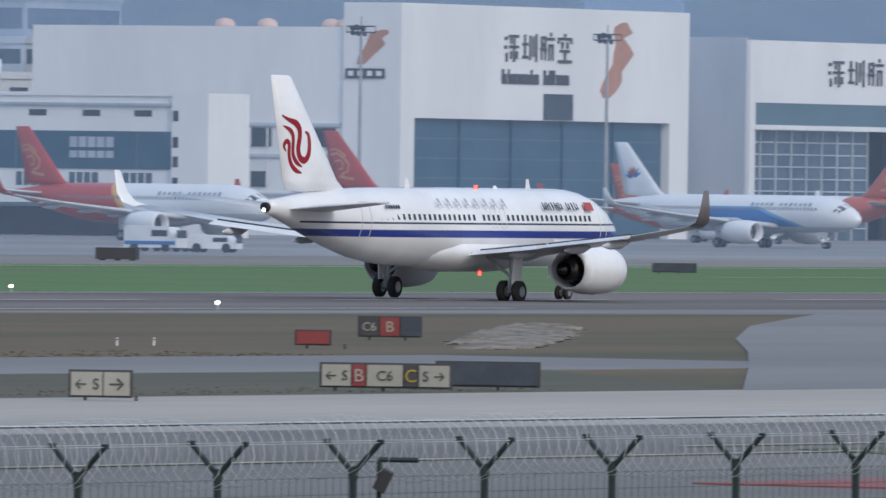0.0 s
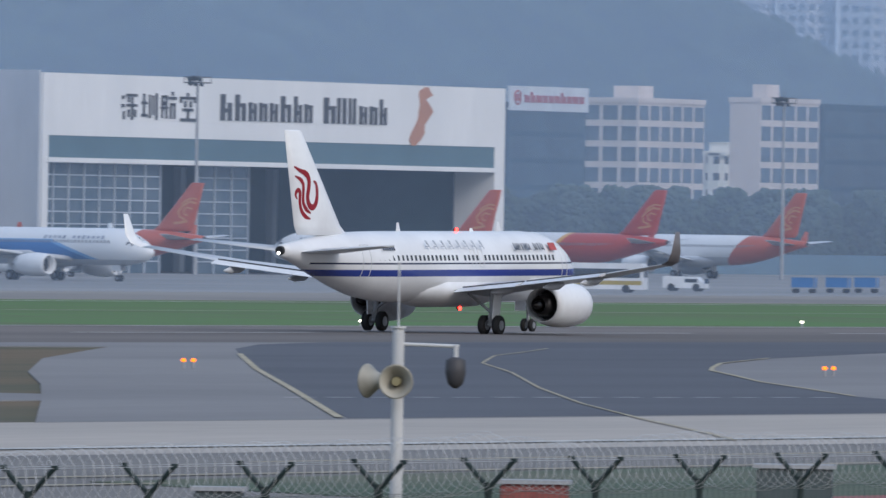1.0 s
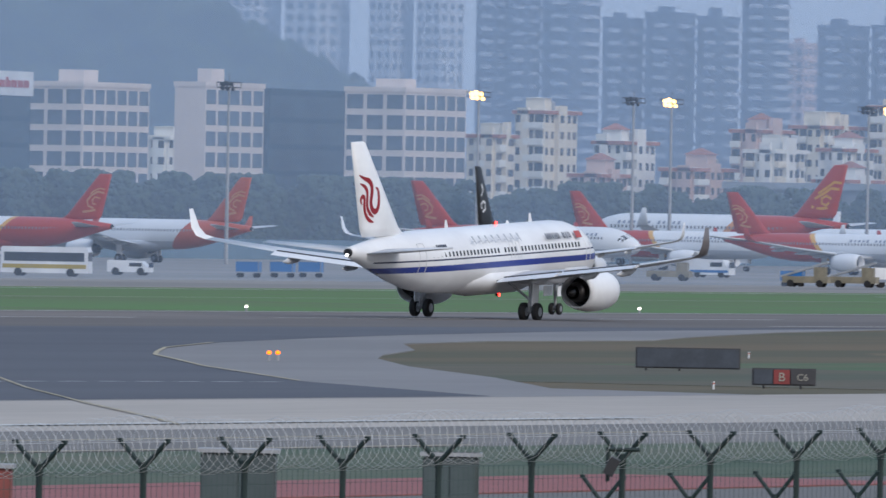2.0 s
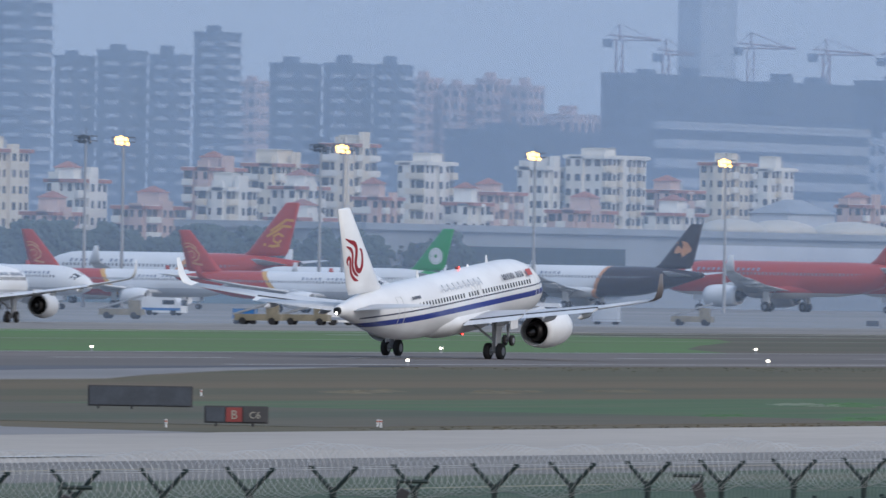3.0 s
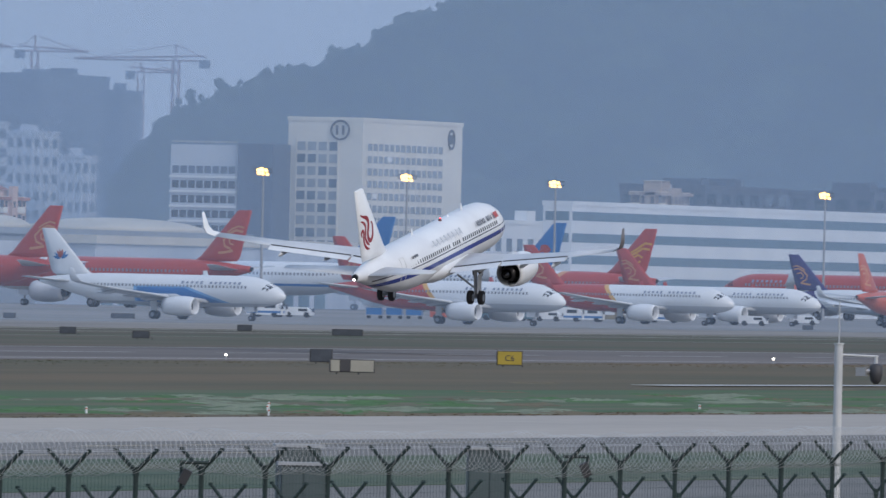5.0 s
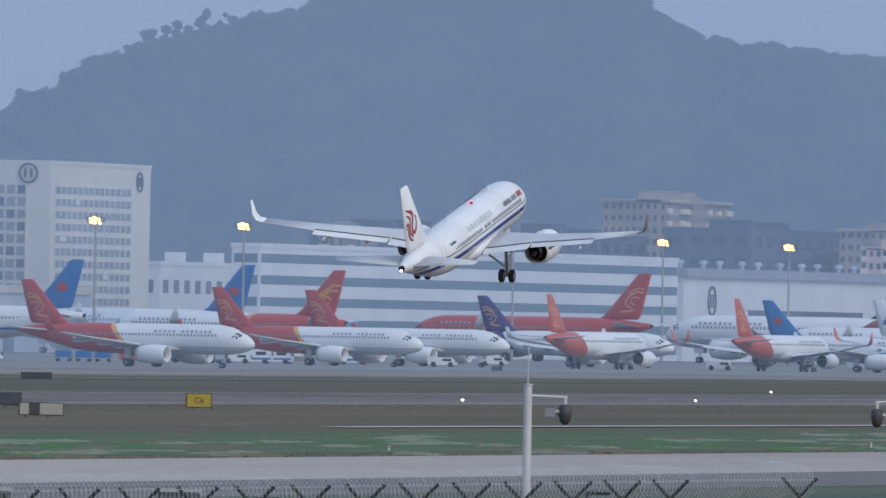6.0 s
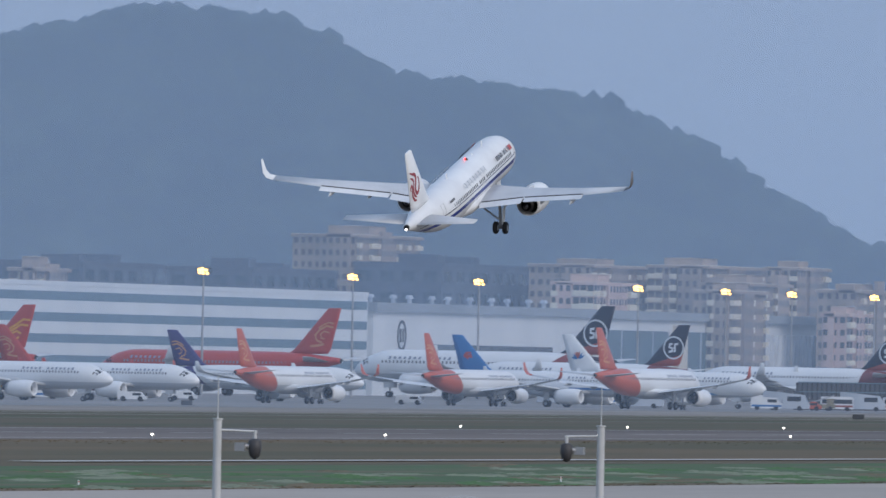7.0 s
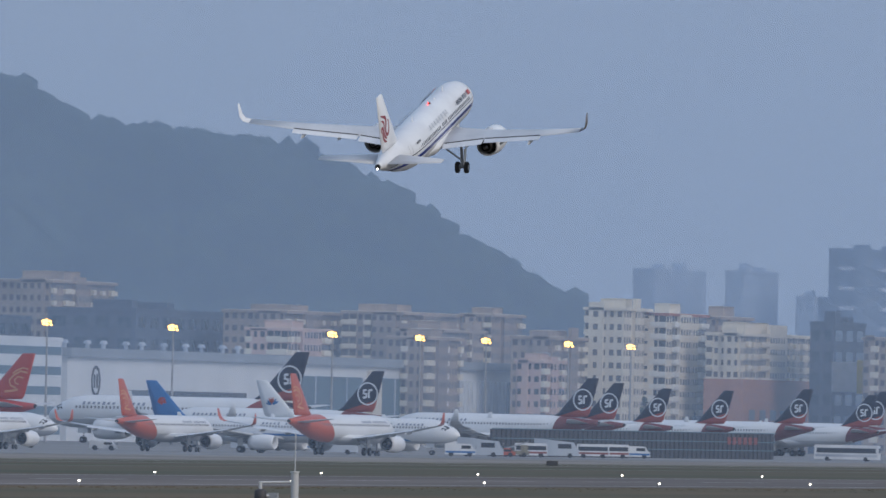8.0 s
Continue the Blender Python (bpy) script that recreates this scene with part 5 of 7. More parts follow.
    bm = bmesh.new()
    zc, peak = height + 0.35 + hh, 1.3 if house else 0.15
    q = [bm.verts.new(p) for p in ((-depth * 0.85 - 0.4, h0 - 0.4, zc), (-depth * 0.2 + 0.4, h0 - 0.4, zc), (-depth * 0.2 + 0.4, h0 + hl + 0.4, zc), (-depth * 0.85 - 0.4, h0 + hl + 0.4, zc), (-depth * 0.52, h0 + hl * 0.35, zc + peak), (-depth * 0.52, h0 + hl * 0.65, zc + peak))]
    for f in ((0, 1, 4), (1, 2, 5, 4), (2, 3, 5), (3, 0, 4, 5), (0, 3, 2, 1)):
        bm.faces.new([q[i] for i in f])
    part("cap_roof", bm, cap if house else trim, head)
    if L > 14:
        bm = bmesh.new()
        c = (-depth * 0.4, min(L - 1.5, h0 + hl + 2.5))
        bm_rod(bm, (c[0], c[1], height + 0.3), (c[0], c[1], height + 1.9), 0.8, 10)
        bm_rod(bm, (c[0], c[1], height + 1.9), (c[0], c[1], height + 2.2), 0.8, 10, 0.3)
        part("water_tank", bm, M["pole"], rf)
    return top


M["head_glass"] = surface("grey_green_window_glass", (0.24, 0.27, 0.29), 0.15, var=0.25, scale=0.3, fine=1.2, second=(0.30, 0.33, 0.35))
BUILDINGS = [
    ('office', -1000, 1687.1, 1712.5, 9.2, 30.4, 6, 1, 1),
    ('glass', -936.4, 1600.0, 1632.0, 10.6, 24.9, 8, 1, 1),
    ('office', -947.3, 1598.0, 1630.0, 14.0, 23.6, 7, 1, 1),
    ('low', -934.0, 1570.0, 1596.0, 24.0, 18.9, 6, 3, 8),
    ('glass', -1105, 2263.8, 2294.8, 6.0, 27.5, 6, 1, 1),
    ('beige', -1110, 2326.4, 2353.6, 10.8, 29.1, 8, 6, 3),
    ('beige', -1110, 2377.0, 2402.0, 6.0, 29.9, 8, 5, 0),
    ('glass', -1140, 2468.9, 2503.2, 6.0, 29.8, 6, 1, 1),
    ('beige', -1110, 2463.9, 2491.5, 12.1, 30.3, 8, 6, 3),
    ('white', -1150, 2446.8, 2460.8, 6.0, 21.2, 5, 4, 2),
    ('cream', -1115, 2516.7, 2525.7, 6.0, 22.9, 5, 4, 3),
    ('cream', -1115, 2539.0, 2554.7, 6.0, 27.7, 8, 4, 3),
    ('villa', -1115, 2576.6, 2592.4, 6.0, 22.4, 4, 4, 3),
    ('pink', -1115, 2643.9, 2659.6, 6.0, 25.5, 5, 4, 3),
    ('white', -1090, 2591.8, 2607.2, 6.0, 21.3, 5, 4, 3),
    ('cream', -1125, 2700.4, 2721.5, 7.1, 26.9, 6, 4, 3),
    ('pink', -1100, 2576.4, 2596.1, 6.9, 17.5, 3, 4, 3),
    ('villa', -1085, 2615.0, 2633.8, 6.4, 15.9, 2, 4, 3),
    ('pink', -1090, 2508.1, 2521.2, 6.0, 15.8, 3, 4, 3),
    ('cream', -1115, 2714.1, 2728.9, 6.0, 31.2, 8, 4, 3),
    ('white', -1115, 2754.7, 2770.7, 6.0, 28.1, 6, 4, 3),
    ('white', -1125, 2845.5, 2857.3, 6.0, 28.1, 5, 4, 3),
    ('white', -1115, 2853.1, 2878.7, 8.2, 30.7, 7, 4, 3),
    ('pink', -1115, 2894.3, 2911.7, 6.0, 24.0, 3, 4, 3),
    ('cream', -1115, 2925.7, 2942.5, 6.0, 30.2, 6, 4, 3),
    ('white', -1130, 2992.8, 3006.9, 6.0, 29.7, 6, 4, 3),
    ('pink', -1100, 2755.4, 2771.6, 6.0, 22.2, 3, 4, 3),
    ('pink', -1100, 2695.1, 2705.3, 6.0, 20.5, 3, 4, 3),
    ('hall', -1100, 2924.0, 2952.4, 8.7, 19.8, 2, 4, 3),
    ('pink', -1110, 2996.2, 3012.8, 6.0, 22.0, 2, 4, 3),
    ('villa', -1090, 2718.1, 2728.1, 6.0, 19.8, 2, 4, 3),
    ('villa', -1105, 2664.0, 2678.4, 6.0, 22.2, 4, 4, 3),
    ('pink', -1085, 2763.1, 2783.8, 6.6, 18.8, 2, 4, 3),
    ('villa', -1085, 2815.6, 2835.3, 6.1, 18.8, 2, 4, 3),
    ('low', -985, 2946.2, 3011.5, 6.0, 18.5, 2, 9, 1),
    ('stripe', -915, 2799.8, 3095.4, 6.0, 21.8, 5, 1, 1),
    ('brown', -940, 2934.5, 2956.0, 6.0, 25.5, 6, 2, 1),
    ('drab', -1036.1, 3405.9, 3477.8, 21.5, 29.1, 6, 7, 4),
    ('drab', -1003.3, 3457.3, 3535.9, 22.4, 31.3, 6, 7, 4),
    ('brown', -978.8, 3505.9, 3564.0, 16.0, 32.5, 9, 8, 5),
    ('brown', -956.4, 3533.0, 3590.4, 15.3, 32.9, 9, 8, 5),
    ('brown', -939.7, 3558.0, 3588.7, 8.1, 33.0, 9, 5, 4),
    ('brown', -1051.8, 3547.2, 3604.6, 16.8, 39.4, 9, 8, 4),
    ('rosy', -940.4, 3371.2, 3409.1, 10.5, 27.3, 3, 4, 3),
    ('brown', -909.2, 3379.7, 3413.7, 9.1, 25.9, 3, 4, 3),
    ('drab', -1072.3, 3384.2, 3453.1, 21.5, 29.8, 6, 6, 4),
    ('brown', -894.8, 3445.9, 3485.8, 10.3, 26.9, 5, 4, 4),
    ('rosy', -877.1, 3367.5, 3390.3, 6.0, 20.8, 4, 3, 3),
    ('amber', -885.5, 3479.0, 3504.9, 9.8, 34.5, 8, 3, 3),
    ('cream', -880.2, 3501.0, 3541.3, 6.0, 33.6, 8, 5, 2),
    ('amber', -864.9, 3515.1, 3599.3, 8.7, 29.1, 6, 7, 3),
    ('brown', -889.6, 3591.7, 3626.8, 6.0, 33.7, 7, 4, 2),
    ('drab', -847.2, 3539.8, 3573.8, 6.0, 31.9, 6, 3, 2),
    ('brown', -825.2, 3504.3, 3559.2, 6.0, 28.6, 6, 4, 3),
    ('brown', -941.4, 3516.3, 3584.1, 11.9, 28.6, 4, 6, 3),
    ('shell', -1601.8, 4119.5, 4213.3, 8.9, 66.2, 12, 5, 3),
    ('shell', -1567.6, 4154.2, 4227.4, 11.7, 64.5, 12, 5, 3),
    ('shell', -1525.2, 4148.6, 4210.6, 15.0, 65.1, 12, 5, 3),
    ('shell', -1504.9, 4166.5, 4184.0, 6.0, 60.6, 9, 2, 2),
    ('frame', -1455.2, 3779.5, 3934.3, 6.4, 47.9, 9, 1, 1),
    ('pale', -1381.5, 3753.9, 3775.0, 7.7, 43.6, 9, 3, 3),
    ('pale', -1362.0, 3739.7, 3751.6, 6.4, 37.1, 7, 2, 3),
    ('rosy', -1610.1, 4094.9, 4118.1, 9.1, 53.2, 8, 4, 3),
    ('shell', -1480.1, 3716.1, 3786.3, 18.4, 44.4, 8, 5, 3),
    ('pale', -1904.4, 4077.2, 4087.9, 6.0, 85.2, 24, 3, 3),
    ('pale', -1891.5, 4083.1, 4104.6, 9.9, 85.4, 24, 3, 3),
    ('pale', -1873.3, 4091.4, 4115.7, 11.0, 89.2, 24, 3, 3),
    ('pale', -1852.6, 4100.9, 4117.5, 7.5, 89.6, 24, 3, 3),
    ('pale', -1838.9, 4107.1, 4125.2, 8.1, 89.9, 24, 3, 3),
    ('slate', -1783.3, 4022.5, 4034.0, 6.0, 83.2, 22, 3, 2),
    ('slate', -1774.6, 4026.3, 4037.2, 6.0, 86.7, 22, 3, 2),
    ('slate', -1762.3, 4031.7, 4053.5, 9.5, 88.7, 22, 3, 2),
    ('slate', -1708.2, 3946.1, 3961.2, 6.5, 66.9, 18, 3, 2),
    ('slate', -1695.6, 3951.7, 3970.4, 8.0, 68.7, 18, 3, 2),
    ('slate', -1682.6, 3957.1, 3973.0, 6.7, 67.7, 18, 3, 2),
    ('slate', -1708.8, 4054.7, 4072.9, 7.6, 76.1, 22, 3, 2),
    ('slate', -1648.8, 3971.3, 3991.2, 8.2, 65.8, 18, 3, 2),
    ('slate', -1634.6, 3977.2, 3995.9, 7.7, 66.0, 18, 3, 2),
    ('slate', -1622.4, 3982.3, 3997.7, 6.3, 65.8, 18, 3, 2),
    ('rosy', -1755.9, 4197.6, 4208.5, 6.0, 63.6, 16, 3, 2),
    ('rosy', -1706.1, 4218.0, 4231.4, 6.0, 60.3, 16, 3, 2),
    ('rosy', -1688.1, 4171.5, 4184.2, 6.0, 64.8, 16, 3, 2),
    ('rosy', -1678.8, 4175.2, 4189.1, 6.0, 62.9, 16, 3, 2),
    ('rosy', -1669.2, 4179.0, 4193.1, 6.0, 64.8, 16, 3, 2),
    ('rosy', -1659.3, 4182.8, 4196.5, 6.0, 62.9, 16, 3, 2),
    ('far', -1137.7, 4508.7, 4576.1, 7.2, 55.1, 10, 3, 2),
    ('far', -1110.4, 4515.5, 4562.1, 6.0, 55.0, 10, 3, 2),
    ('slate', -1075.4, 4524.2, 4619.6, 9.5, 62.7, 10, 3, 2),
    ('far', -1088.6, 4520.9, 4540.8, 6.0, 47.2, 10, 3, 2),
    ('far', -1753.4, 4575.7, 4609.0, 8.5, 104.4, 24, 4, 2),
    ('pale', -2092.6, 3983.7, 3989.4, 6.0, 85.6, 24, 1, 1),
    ('pale', -2084.7, 3987.9, 3991.9, 6.0, 80.5, 24, 1, 1),
    ('pale', -2074.4, 3993.4, 3999.4, 6.0, 85.9, 24, 1, 1),
    ('pale', -2066.4, 3997.4, 4001.4, 6.0, 80.8, 24, 1, 1),
    ('pale', -2057.3, 4002.1, 4006.1, 6.0, 81.0, 24, 1, 1),
    ('pale', -2044.4, 4008.8, 4012.8, 6.0, 81.2, 24, 1, 1),
    ('pale', -2135.3, 4017.8, 4034.6, 8.9, 84.9, 24, 3, 2),
    ('pale', -2114.8, 4028.6, 4040.9, 6.4, 85.3, 24, 3, 2),
    ('pale', -2090.8, 4041.2, 4065.1, 12.3, 85.7, 24, 4, 2),
]
STYLE = {
    "far": ("faint pale tower with haze put into its colour", M["far_wall"], M["far_pane"], None, dict(fill=(0.6, 0.4))),
    "office": ("glazed grey office block behind the apron", M["clad_blue"], M["glass"], None, dict(band=True, fill=(1, 0.55))),
    "low": ("white low terminal block with small windows", M["clad"], M["glass"], None, dict(fill=(0.5, 0.30))),
    "glass": ("dark blue glass office building", M["curtain"], M["curtain_pane"], None, dict(band=True, fill=(1, 0.8))),
    "beige": ("beige office block with a grid of windows", M["beige"], M["glass"], None, dict(fill=(0.80, 0.70))),
    "cream": ("cream apartment block with balconies", M["cream"], M["glass_dark"], M["tile_roof"], dict(fill=(0.42, 0.42), balcony=M["white_wall"])),
    "white": ("white apartment block with balconies", M["white_wall"], M["glass_dark"], None, dict(fill=(0.42, 0.42), balcony=M["cream"])),
    "pink": ("pinkish low house with a red tile roof", M["pink"], M["glass_dark"], M["tile_roof"], dict(fill=(0.45, 0.45), roof_kind="hip")),
    "villa": ("white house with a red tile roof", M["white_wall"], M["glass_dark"], M["tile_roof"], dict(fill=(0.45, 0.45), roof_kind="hip")),
    "hall": ("pale blue hall with a shallow metal roof", M["tower_pale"], M["glass"], M["roof_grey"], dict(fill=(0.6, 0.4), roof_kind="hip")),
    "slate": ("slate blue apartment tower with pale balconies", M["tower_dark"], M["glass_dark"], None, dict(fill=(0.4, 0.4), balcony=M["tower_pale"])),
    "pale": ("pale apartment tower with dark window columns", M["tower_pale"], M["glass"], None, dict(fill=(0.55, 0.5))),
    "rosy": ("pinkish apartment tower in the distance", M["pink"], M["glass_dark"], None, dict(fill=(0.5, 0.5))),
    "shell": ("dark building under construction wrapped in netting", M["tower_dark"], M["glass_dark"], None, dict(fill=(0.6, 0.3))),
    "frame": ("long grey concrete frame under construction", M["tower_pale"], M["tower_dark"], None, dict(band=True, fill=(1, 0.5))),
    "stripe": ("long white building with blue-grey window bands", M["clad"], M["band"], None, dict(band=True, fill=(1, 0.42))),
    "brown": ("drab beige block with dark windows", M["drab"], M["drab_pane"], None, dict(fill=(0.5, 0.42))),
    "drab": ("dark glazed factory block with pergolas on its roof", M["tower_dark"], M["glass"], None, dict(fill=(0.6, 0.5))),
    "amber": ("beige block with an orange ground storey", M["cream"], M["drab_pane"], None, dict(fill=(0.5, 0.42))),
}
for i, (style, x, y0, y1, depth, height, floors, be, bs) in enumerate(BUILDINGS):
    label, wall, pane, roof, kw = STYLE[style]
    if style in ("cream", "white", "pink", "villa", "brown", "amber") or (style == "rosy" and y0 < 3500):
        house = style in ("pink", "villa")
        flats(label, x, y0, y1, depth, height, wall, pane, M["white_wall"] if style in ("cream", "pink", "villa") else M["cream"], M["tile_roof"] if house or style == "cream" else wall, i, house)
        continue
    building("building", label, x, y0, y1, depth, height, wall, pane, floors, be, bs, roof, seed=i, far=math.hypot(x, y0) > 3700, **kw)


shop = thing("shop_front", "orange shop front at the foot of the beige block", "building", pose(0, 0, 0))
box_part("facade", shop, M["crest"], -873.6, -863.6, 3513.4, 3515.0, 6.0, 18.0)
box_part("facade", shop, M["crest"], -864.7, -863.6, 3515.0, 3598.0, 6.0, 18.0)
box_part("base", shop, M["drab"], -873.6, -863.6, 3513.4, 3515.0, 0, 6.0)
box_part("base", shop, M["drab"], -864.7, -863.6, 3515.0, 3598.0, 0, 6.0)
for i in range(7):
    box_part("window", shop, M["drab_pane"], -863.6, -863.5, 3520 + i * 11, 3526 + i * 11, 8.0, 10.5)
tall_sign = thing("upright_sign", "tall yellow sign on the end of a block", "sign", pose(0, 0, 0))
box_part("board", tall_sign, M["yellow"], -841.0, -838.2, 3539.2, 3539.6, 15.0, 23.4)
box_part("bracket", tall_sign, M["pole"], -847.5, -838.2, 3539.6, 3539.9, 15.5, 22.9)

# terminal block with a glazed blue band along its end wall
term = thing("terminal_block", "white terminal block with a blue glazed band", "building", pose(0, 0, 0))
TY = 1441.6
box_part("wall", term, M["clad"], -880, -835, TY, TY + 9, 0, 16.0)
box_part("corner_tower", term, M["clad"], -834.8, -830, TY - 0.4, TY + 9, 0, 16.4)
box_part("cornice", term, M["clad_blue"], -880, -834.9, TY - 0.35, TY + 0.0, 14.9, 15.2)
box_part("parapet", term, M["clad"], -880, -834.9, TY - 0.2, TY + 0.2, 16.0, 16.4)
for x in (-874, -867.5, -860.7, -853.8, -846.7, -839.9):
    box_part("window", term, M["glass_dark"], x, x + 2.3, TY - 0.05, TY, 13.7, 14.4)
band = box_part("glazing", term, M["door_blue"], -880, -835, TY - 0.14, TY, 7.7, 12.0, "dark blue glazed band")
for x in (-874, -862, -855.5, -839.5):
    box_part("mullion", band, M["band"], x, x + 0.18, TY - 0.2, TY - 0.14, 7.7, 12.0)
for z, h in ((10.75, 0.6), (9.35, 0.4)):
    for i in range(5):
        box_part("sign_bar", band, M["clad_blue"], -848.3 + i * 1.2, -847.3 + i * 1.2, TY - 0.2, TY - 0.14, z - h, z + h)
for x in (-876, -869, -862, -855.4, -848.4, -841.3):
    box_part("window", term, M["glass"], x, x + 3.8, TY - 0.05, TY, 5.75, 7.3)
    for q in (0.9, 1.9, 2.9):
        box_part("window_post", term, M["clad"], x + q - 0.07, x + q + 0.07, TY - 0.1, TY - 0.05, 5.75, 7.3)
for z in (13.2, 10.2, 8.0, 5.6, 3.2):
    box_part("window", term, M["glass_dark"], -834.6, -833.9, TY - 0.45, TY - 0.4, z, z + 1.2)
box_part("canopy", term, M["band"], -880, -835, TY - 3, TY, 3.4, 3.8, "dark canopy over the ground floor")
# flat dark panel: the shade under the canopy is put into its colour
box_part("ground_floor", term, M["glass_dark"], -880, -835, TY - 0.06, TY, 0.1, 3.3, "dark panel carrying the ground floor's shade")

# ================= cargo hangar, long hall, ring signs =================
def ring_sign(parent, x, y, z, r, face, material, label):
    bm = bmesh.new()
    pts = [(math.cos(a), math.sin(a)) for a in [math.pi * i / 12 for i in range(24)]]
    rings = []
    for rr, d in ((r, 0.0), (r, 0.2), (r * 0.82, 0.2), (r * 0.82, 0.0)):
        rings.append([(x + d, y + rr * c, z + rr * s) if face == "e" else (x + rr * c, y - d, z + rr * s) for c, s in pts])
    bm_loft(bm, rings + rings[:1], True, False)
    for q in (-0.32, 0.3):
        bm_box(bm, (x + 0.1, y + q * r, z) if face == "e" else (x + q * r, y - 0.1, z), (0.2, 0.22 * r, 0.9 * r) if face == "e" else (0.22 * r, 0.2, 0.9 * r))
    part("ring_sign", bm, material, parent, label)


hq = thing("headquarters", "pale grey headquarters block with window grid", "building", pose(0, 0, 0))
HQ = surface("cream_headquarters_cladding", (0.78, 0.73, 0.64), 0.6, var=0.08, scale=0.1, fine=2)
box_part("wall", hq, HQ, -981.0, -965, 2815.6, 2879.0, 0, 38.0)
box_part("parapet", hq, HQ, -981.2, -964.8, 2815.4, 2816.0, 38.0, 38.8)
box_part("parapet", hq, HQ, -965.4, -964.8, 2816.0, 2879.2, 38.0, 38.8)
for f in range(13):
    z = 32.0 - 2.5 * f
    for x in (-979.0, -976.7, -974.4, -972.1):
        box_part("window", hq, M["head_glass"] if (f + int(x)) % 3 else M["glass"], x, x + 1.75, 2815.5, 2815.6, z, z + 1.75)
    strip_ = box_part("window_band", hq, M["head_glass"], -965.0, -964.92, 2818.2, 2866.5, z + 0.15, z + 1.6)
    bm = bmesh.new()
    for q in range(15):
        bm_box(bm, (-964.88, 2818.2 + 48.3 * q / 14, z + 0.87), (0.08, 0.55, 1.45))
    part("mullions", bm, HQ, strip_)
    if f % 3 == 1:
        box_part("open_sash", strip_, M["clad"], -964.9, -964.8, 2822 + 9 * (f % 4), 2824.6 + 9 * (f % 4), z + 0.5, z + 1.5)
for x in (-979.2, -970.2):
    box_part("pilaster", hq, HQ, x - 0.12, x + 0.12, 2815.3, 2815.6, 0, 34.2)
annex = thing("office_annex", "grey office annex with pale bands and a dark end", "building", pose(0, 0, 0))
box_part("wall", annex, M["clad_blue"], -1002.5, -988.0, 2805.2, 2830, 0, 32.6)
box_part("stair_tower", annex, M["tower_dark"], -987.9, -980.4, 2804.6, 2830, 0, 33.0, "dark stair tower")
for f in range(9):
    z = 26.8 - 3.0 * f
    wb = box_part("window_band", annex, M["glass_dark"] if f else M["tower_dark"], -1002.2, -988.4, 2805.1, 2805.2, z, z + 1.5)
    bm = bmesh.new()
    for q in range(9):
        bm_box(bm, (-1002.2 + 13.8 * q / 8, 2805.06, z + 0.75), (0.22, 0.08, 1.5))
    part("mullions", bm, M["clad_blue"], wb)
    box_part("ledge", annex, M["clad"], -1002.6, -988.0, 2804.7, 2805.1, z - 0.9, z - 0.5)
box_part("roof_rail", annex, M["pole"], -1002.4, -988.2, 2805.3, 2805.4, 33.0, 33.4)

hq_sign = thing("wall_sign", "dark ring sign high on the headquarters wall", "sign", pose(0, 0, 0))
ring_sign(hq_sign, -969.8, 2815.45, 36.2, 2.1, "s", M["letter"], "dark ring sign")
ring_sign(hq_sign, -964.9, 2871.5, 35.2, 2.1, "e", M["letter"], "dark ring sign")

cargo = thing("cargo_hangar", "long pale cargo hangar with dark louvres and glass doors", "hangar", pose(0, 0, 0))
CX = -915.0
C0, C1 = 3100.0, 3560.0
box_part("wall", cargo, M["clad"], CX - 40, CX, C0, C1, 0, 18.6)
box_part("roof", cargo, M["roof_grey"], CX - 41, CX + 1.2, C0 - 1, C1 + 1, 18.6, 20.6)
box_part("louvre", cargo, M["glass_dark"], CX, CX + 0.2, 3142, 3245, 9.0, 11.6, "dark louvre band")
for a, b in ((3290, 3345), (3362, 3412), (3480, 3505)):
    box_part("door", cargo, M["band"], CX, CX + 0.25, a, b, 0, 16.0, "dark glazed door")
    for i in range(5):
        y = a + (b - a) * i / 4
        box_part("door_post", cargo, M["clad_blue"], CX + 0.25, CX + 0.4, y - 0.4, y + 0.4, 0, 16.0)
for i in range(14):
    y = 3424 + i * 4
    box_part("fin_panel", cargo, M["white"], CX, CX + 0.8, y, y + 1.2, 0, 16.0)
for a in (3275, 3350, 3416):
    box_part("pillar", cargo, M["cream"], CX, CX + 1.6, a, a + 8, 0, 17.6)
ring_sign(cargo, CX + 0.05, 3122, 13.4, 3.4, "e", M["letter"], "dark ring sign")
for i in range(11):
    bm = bmesh.new()
    y = 3120 + i * 16 + (i * 37 % 5)
    bm_rod(bm, (CX - 12, y, 20.6), (CX - 12, y, 21.8), 0.5, 8)
    bm_rod(bm, (CX - 12, y, 21.8), (CX - 12, y, 22.6), 1.0, 10, 0.6)
    part("roof_vent", bm, M["clad_blue"], cargo)

long_hall = thing("freight_hall", "long grey-blue freight hall with pale shallow domes", "hall", pose(0, 0, 0))
box_part("wall", long_hall, M["roof_grey"], -1020, -985, 2405, 2920, 0, 13.4)
box_part("roof", long_hall, M["roof_grey"], -1021, -984, 2404, 2921, 13.4, 14.6)
box_part("band", long_hall, M["tower_pale"], -985, -984.6, 2560, 2920, 9.2, 12.0)
box_part("green_screen", long_hall, M["post"], -984.8, -984.2, 2428, 2531, 2.0, 10.8, "dark green screen wall")
for y, r in ((2636, 10), (2662, 11), (2701, 13), (2775, 28), (2835, 20)):
    bm = bmesh.new()
    n = 18
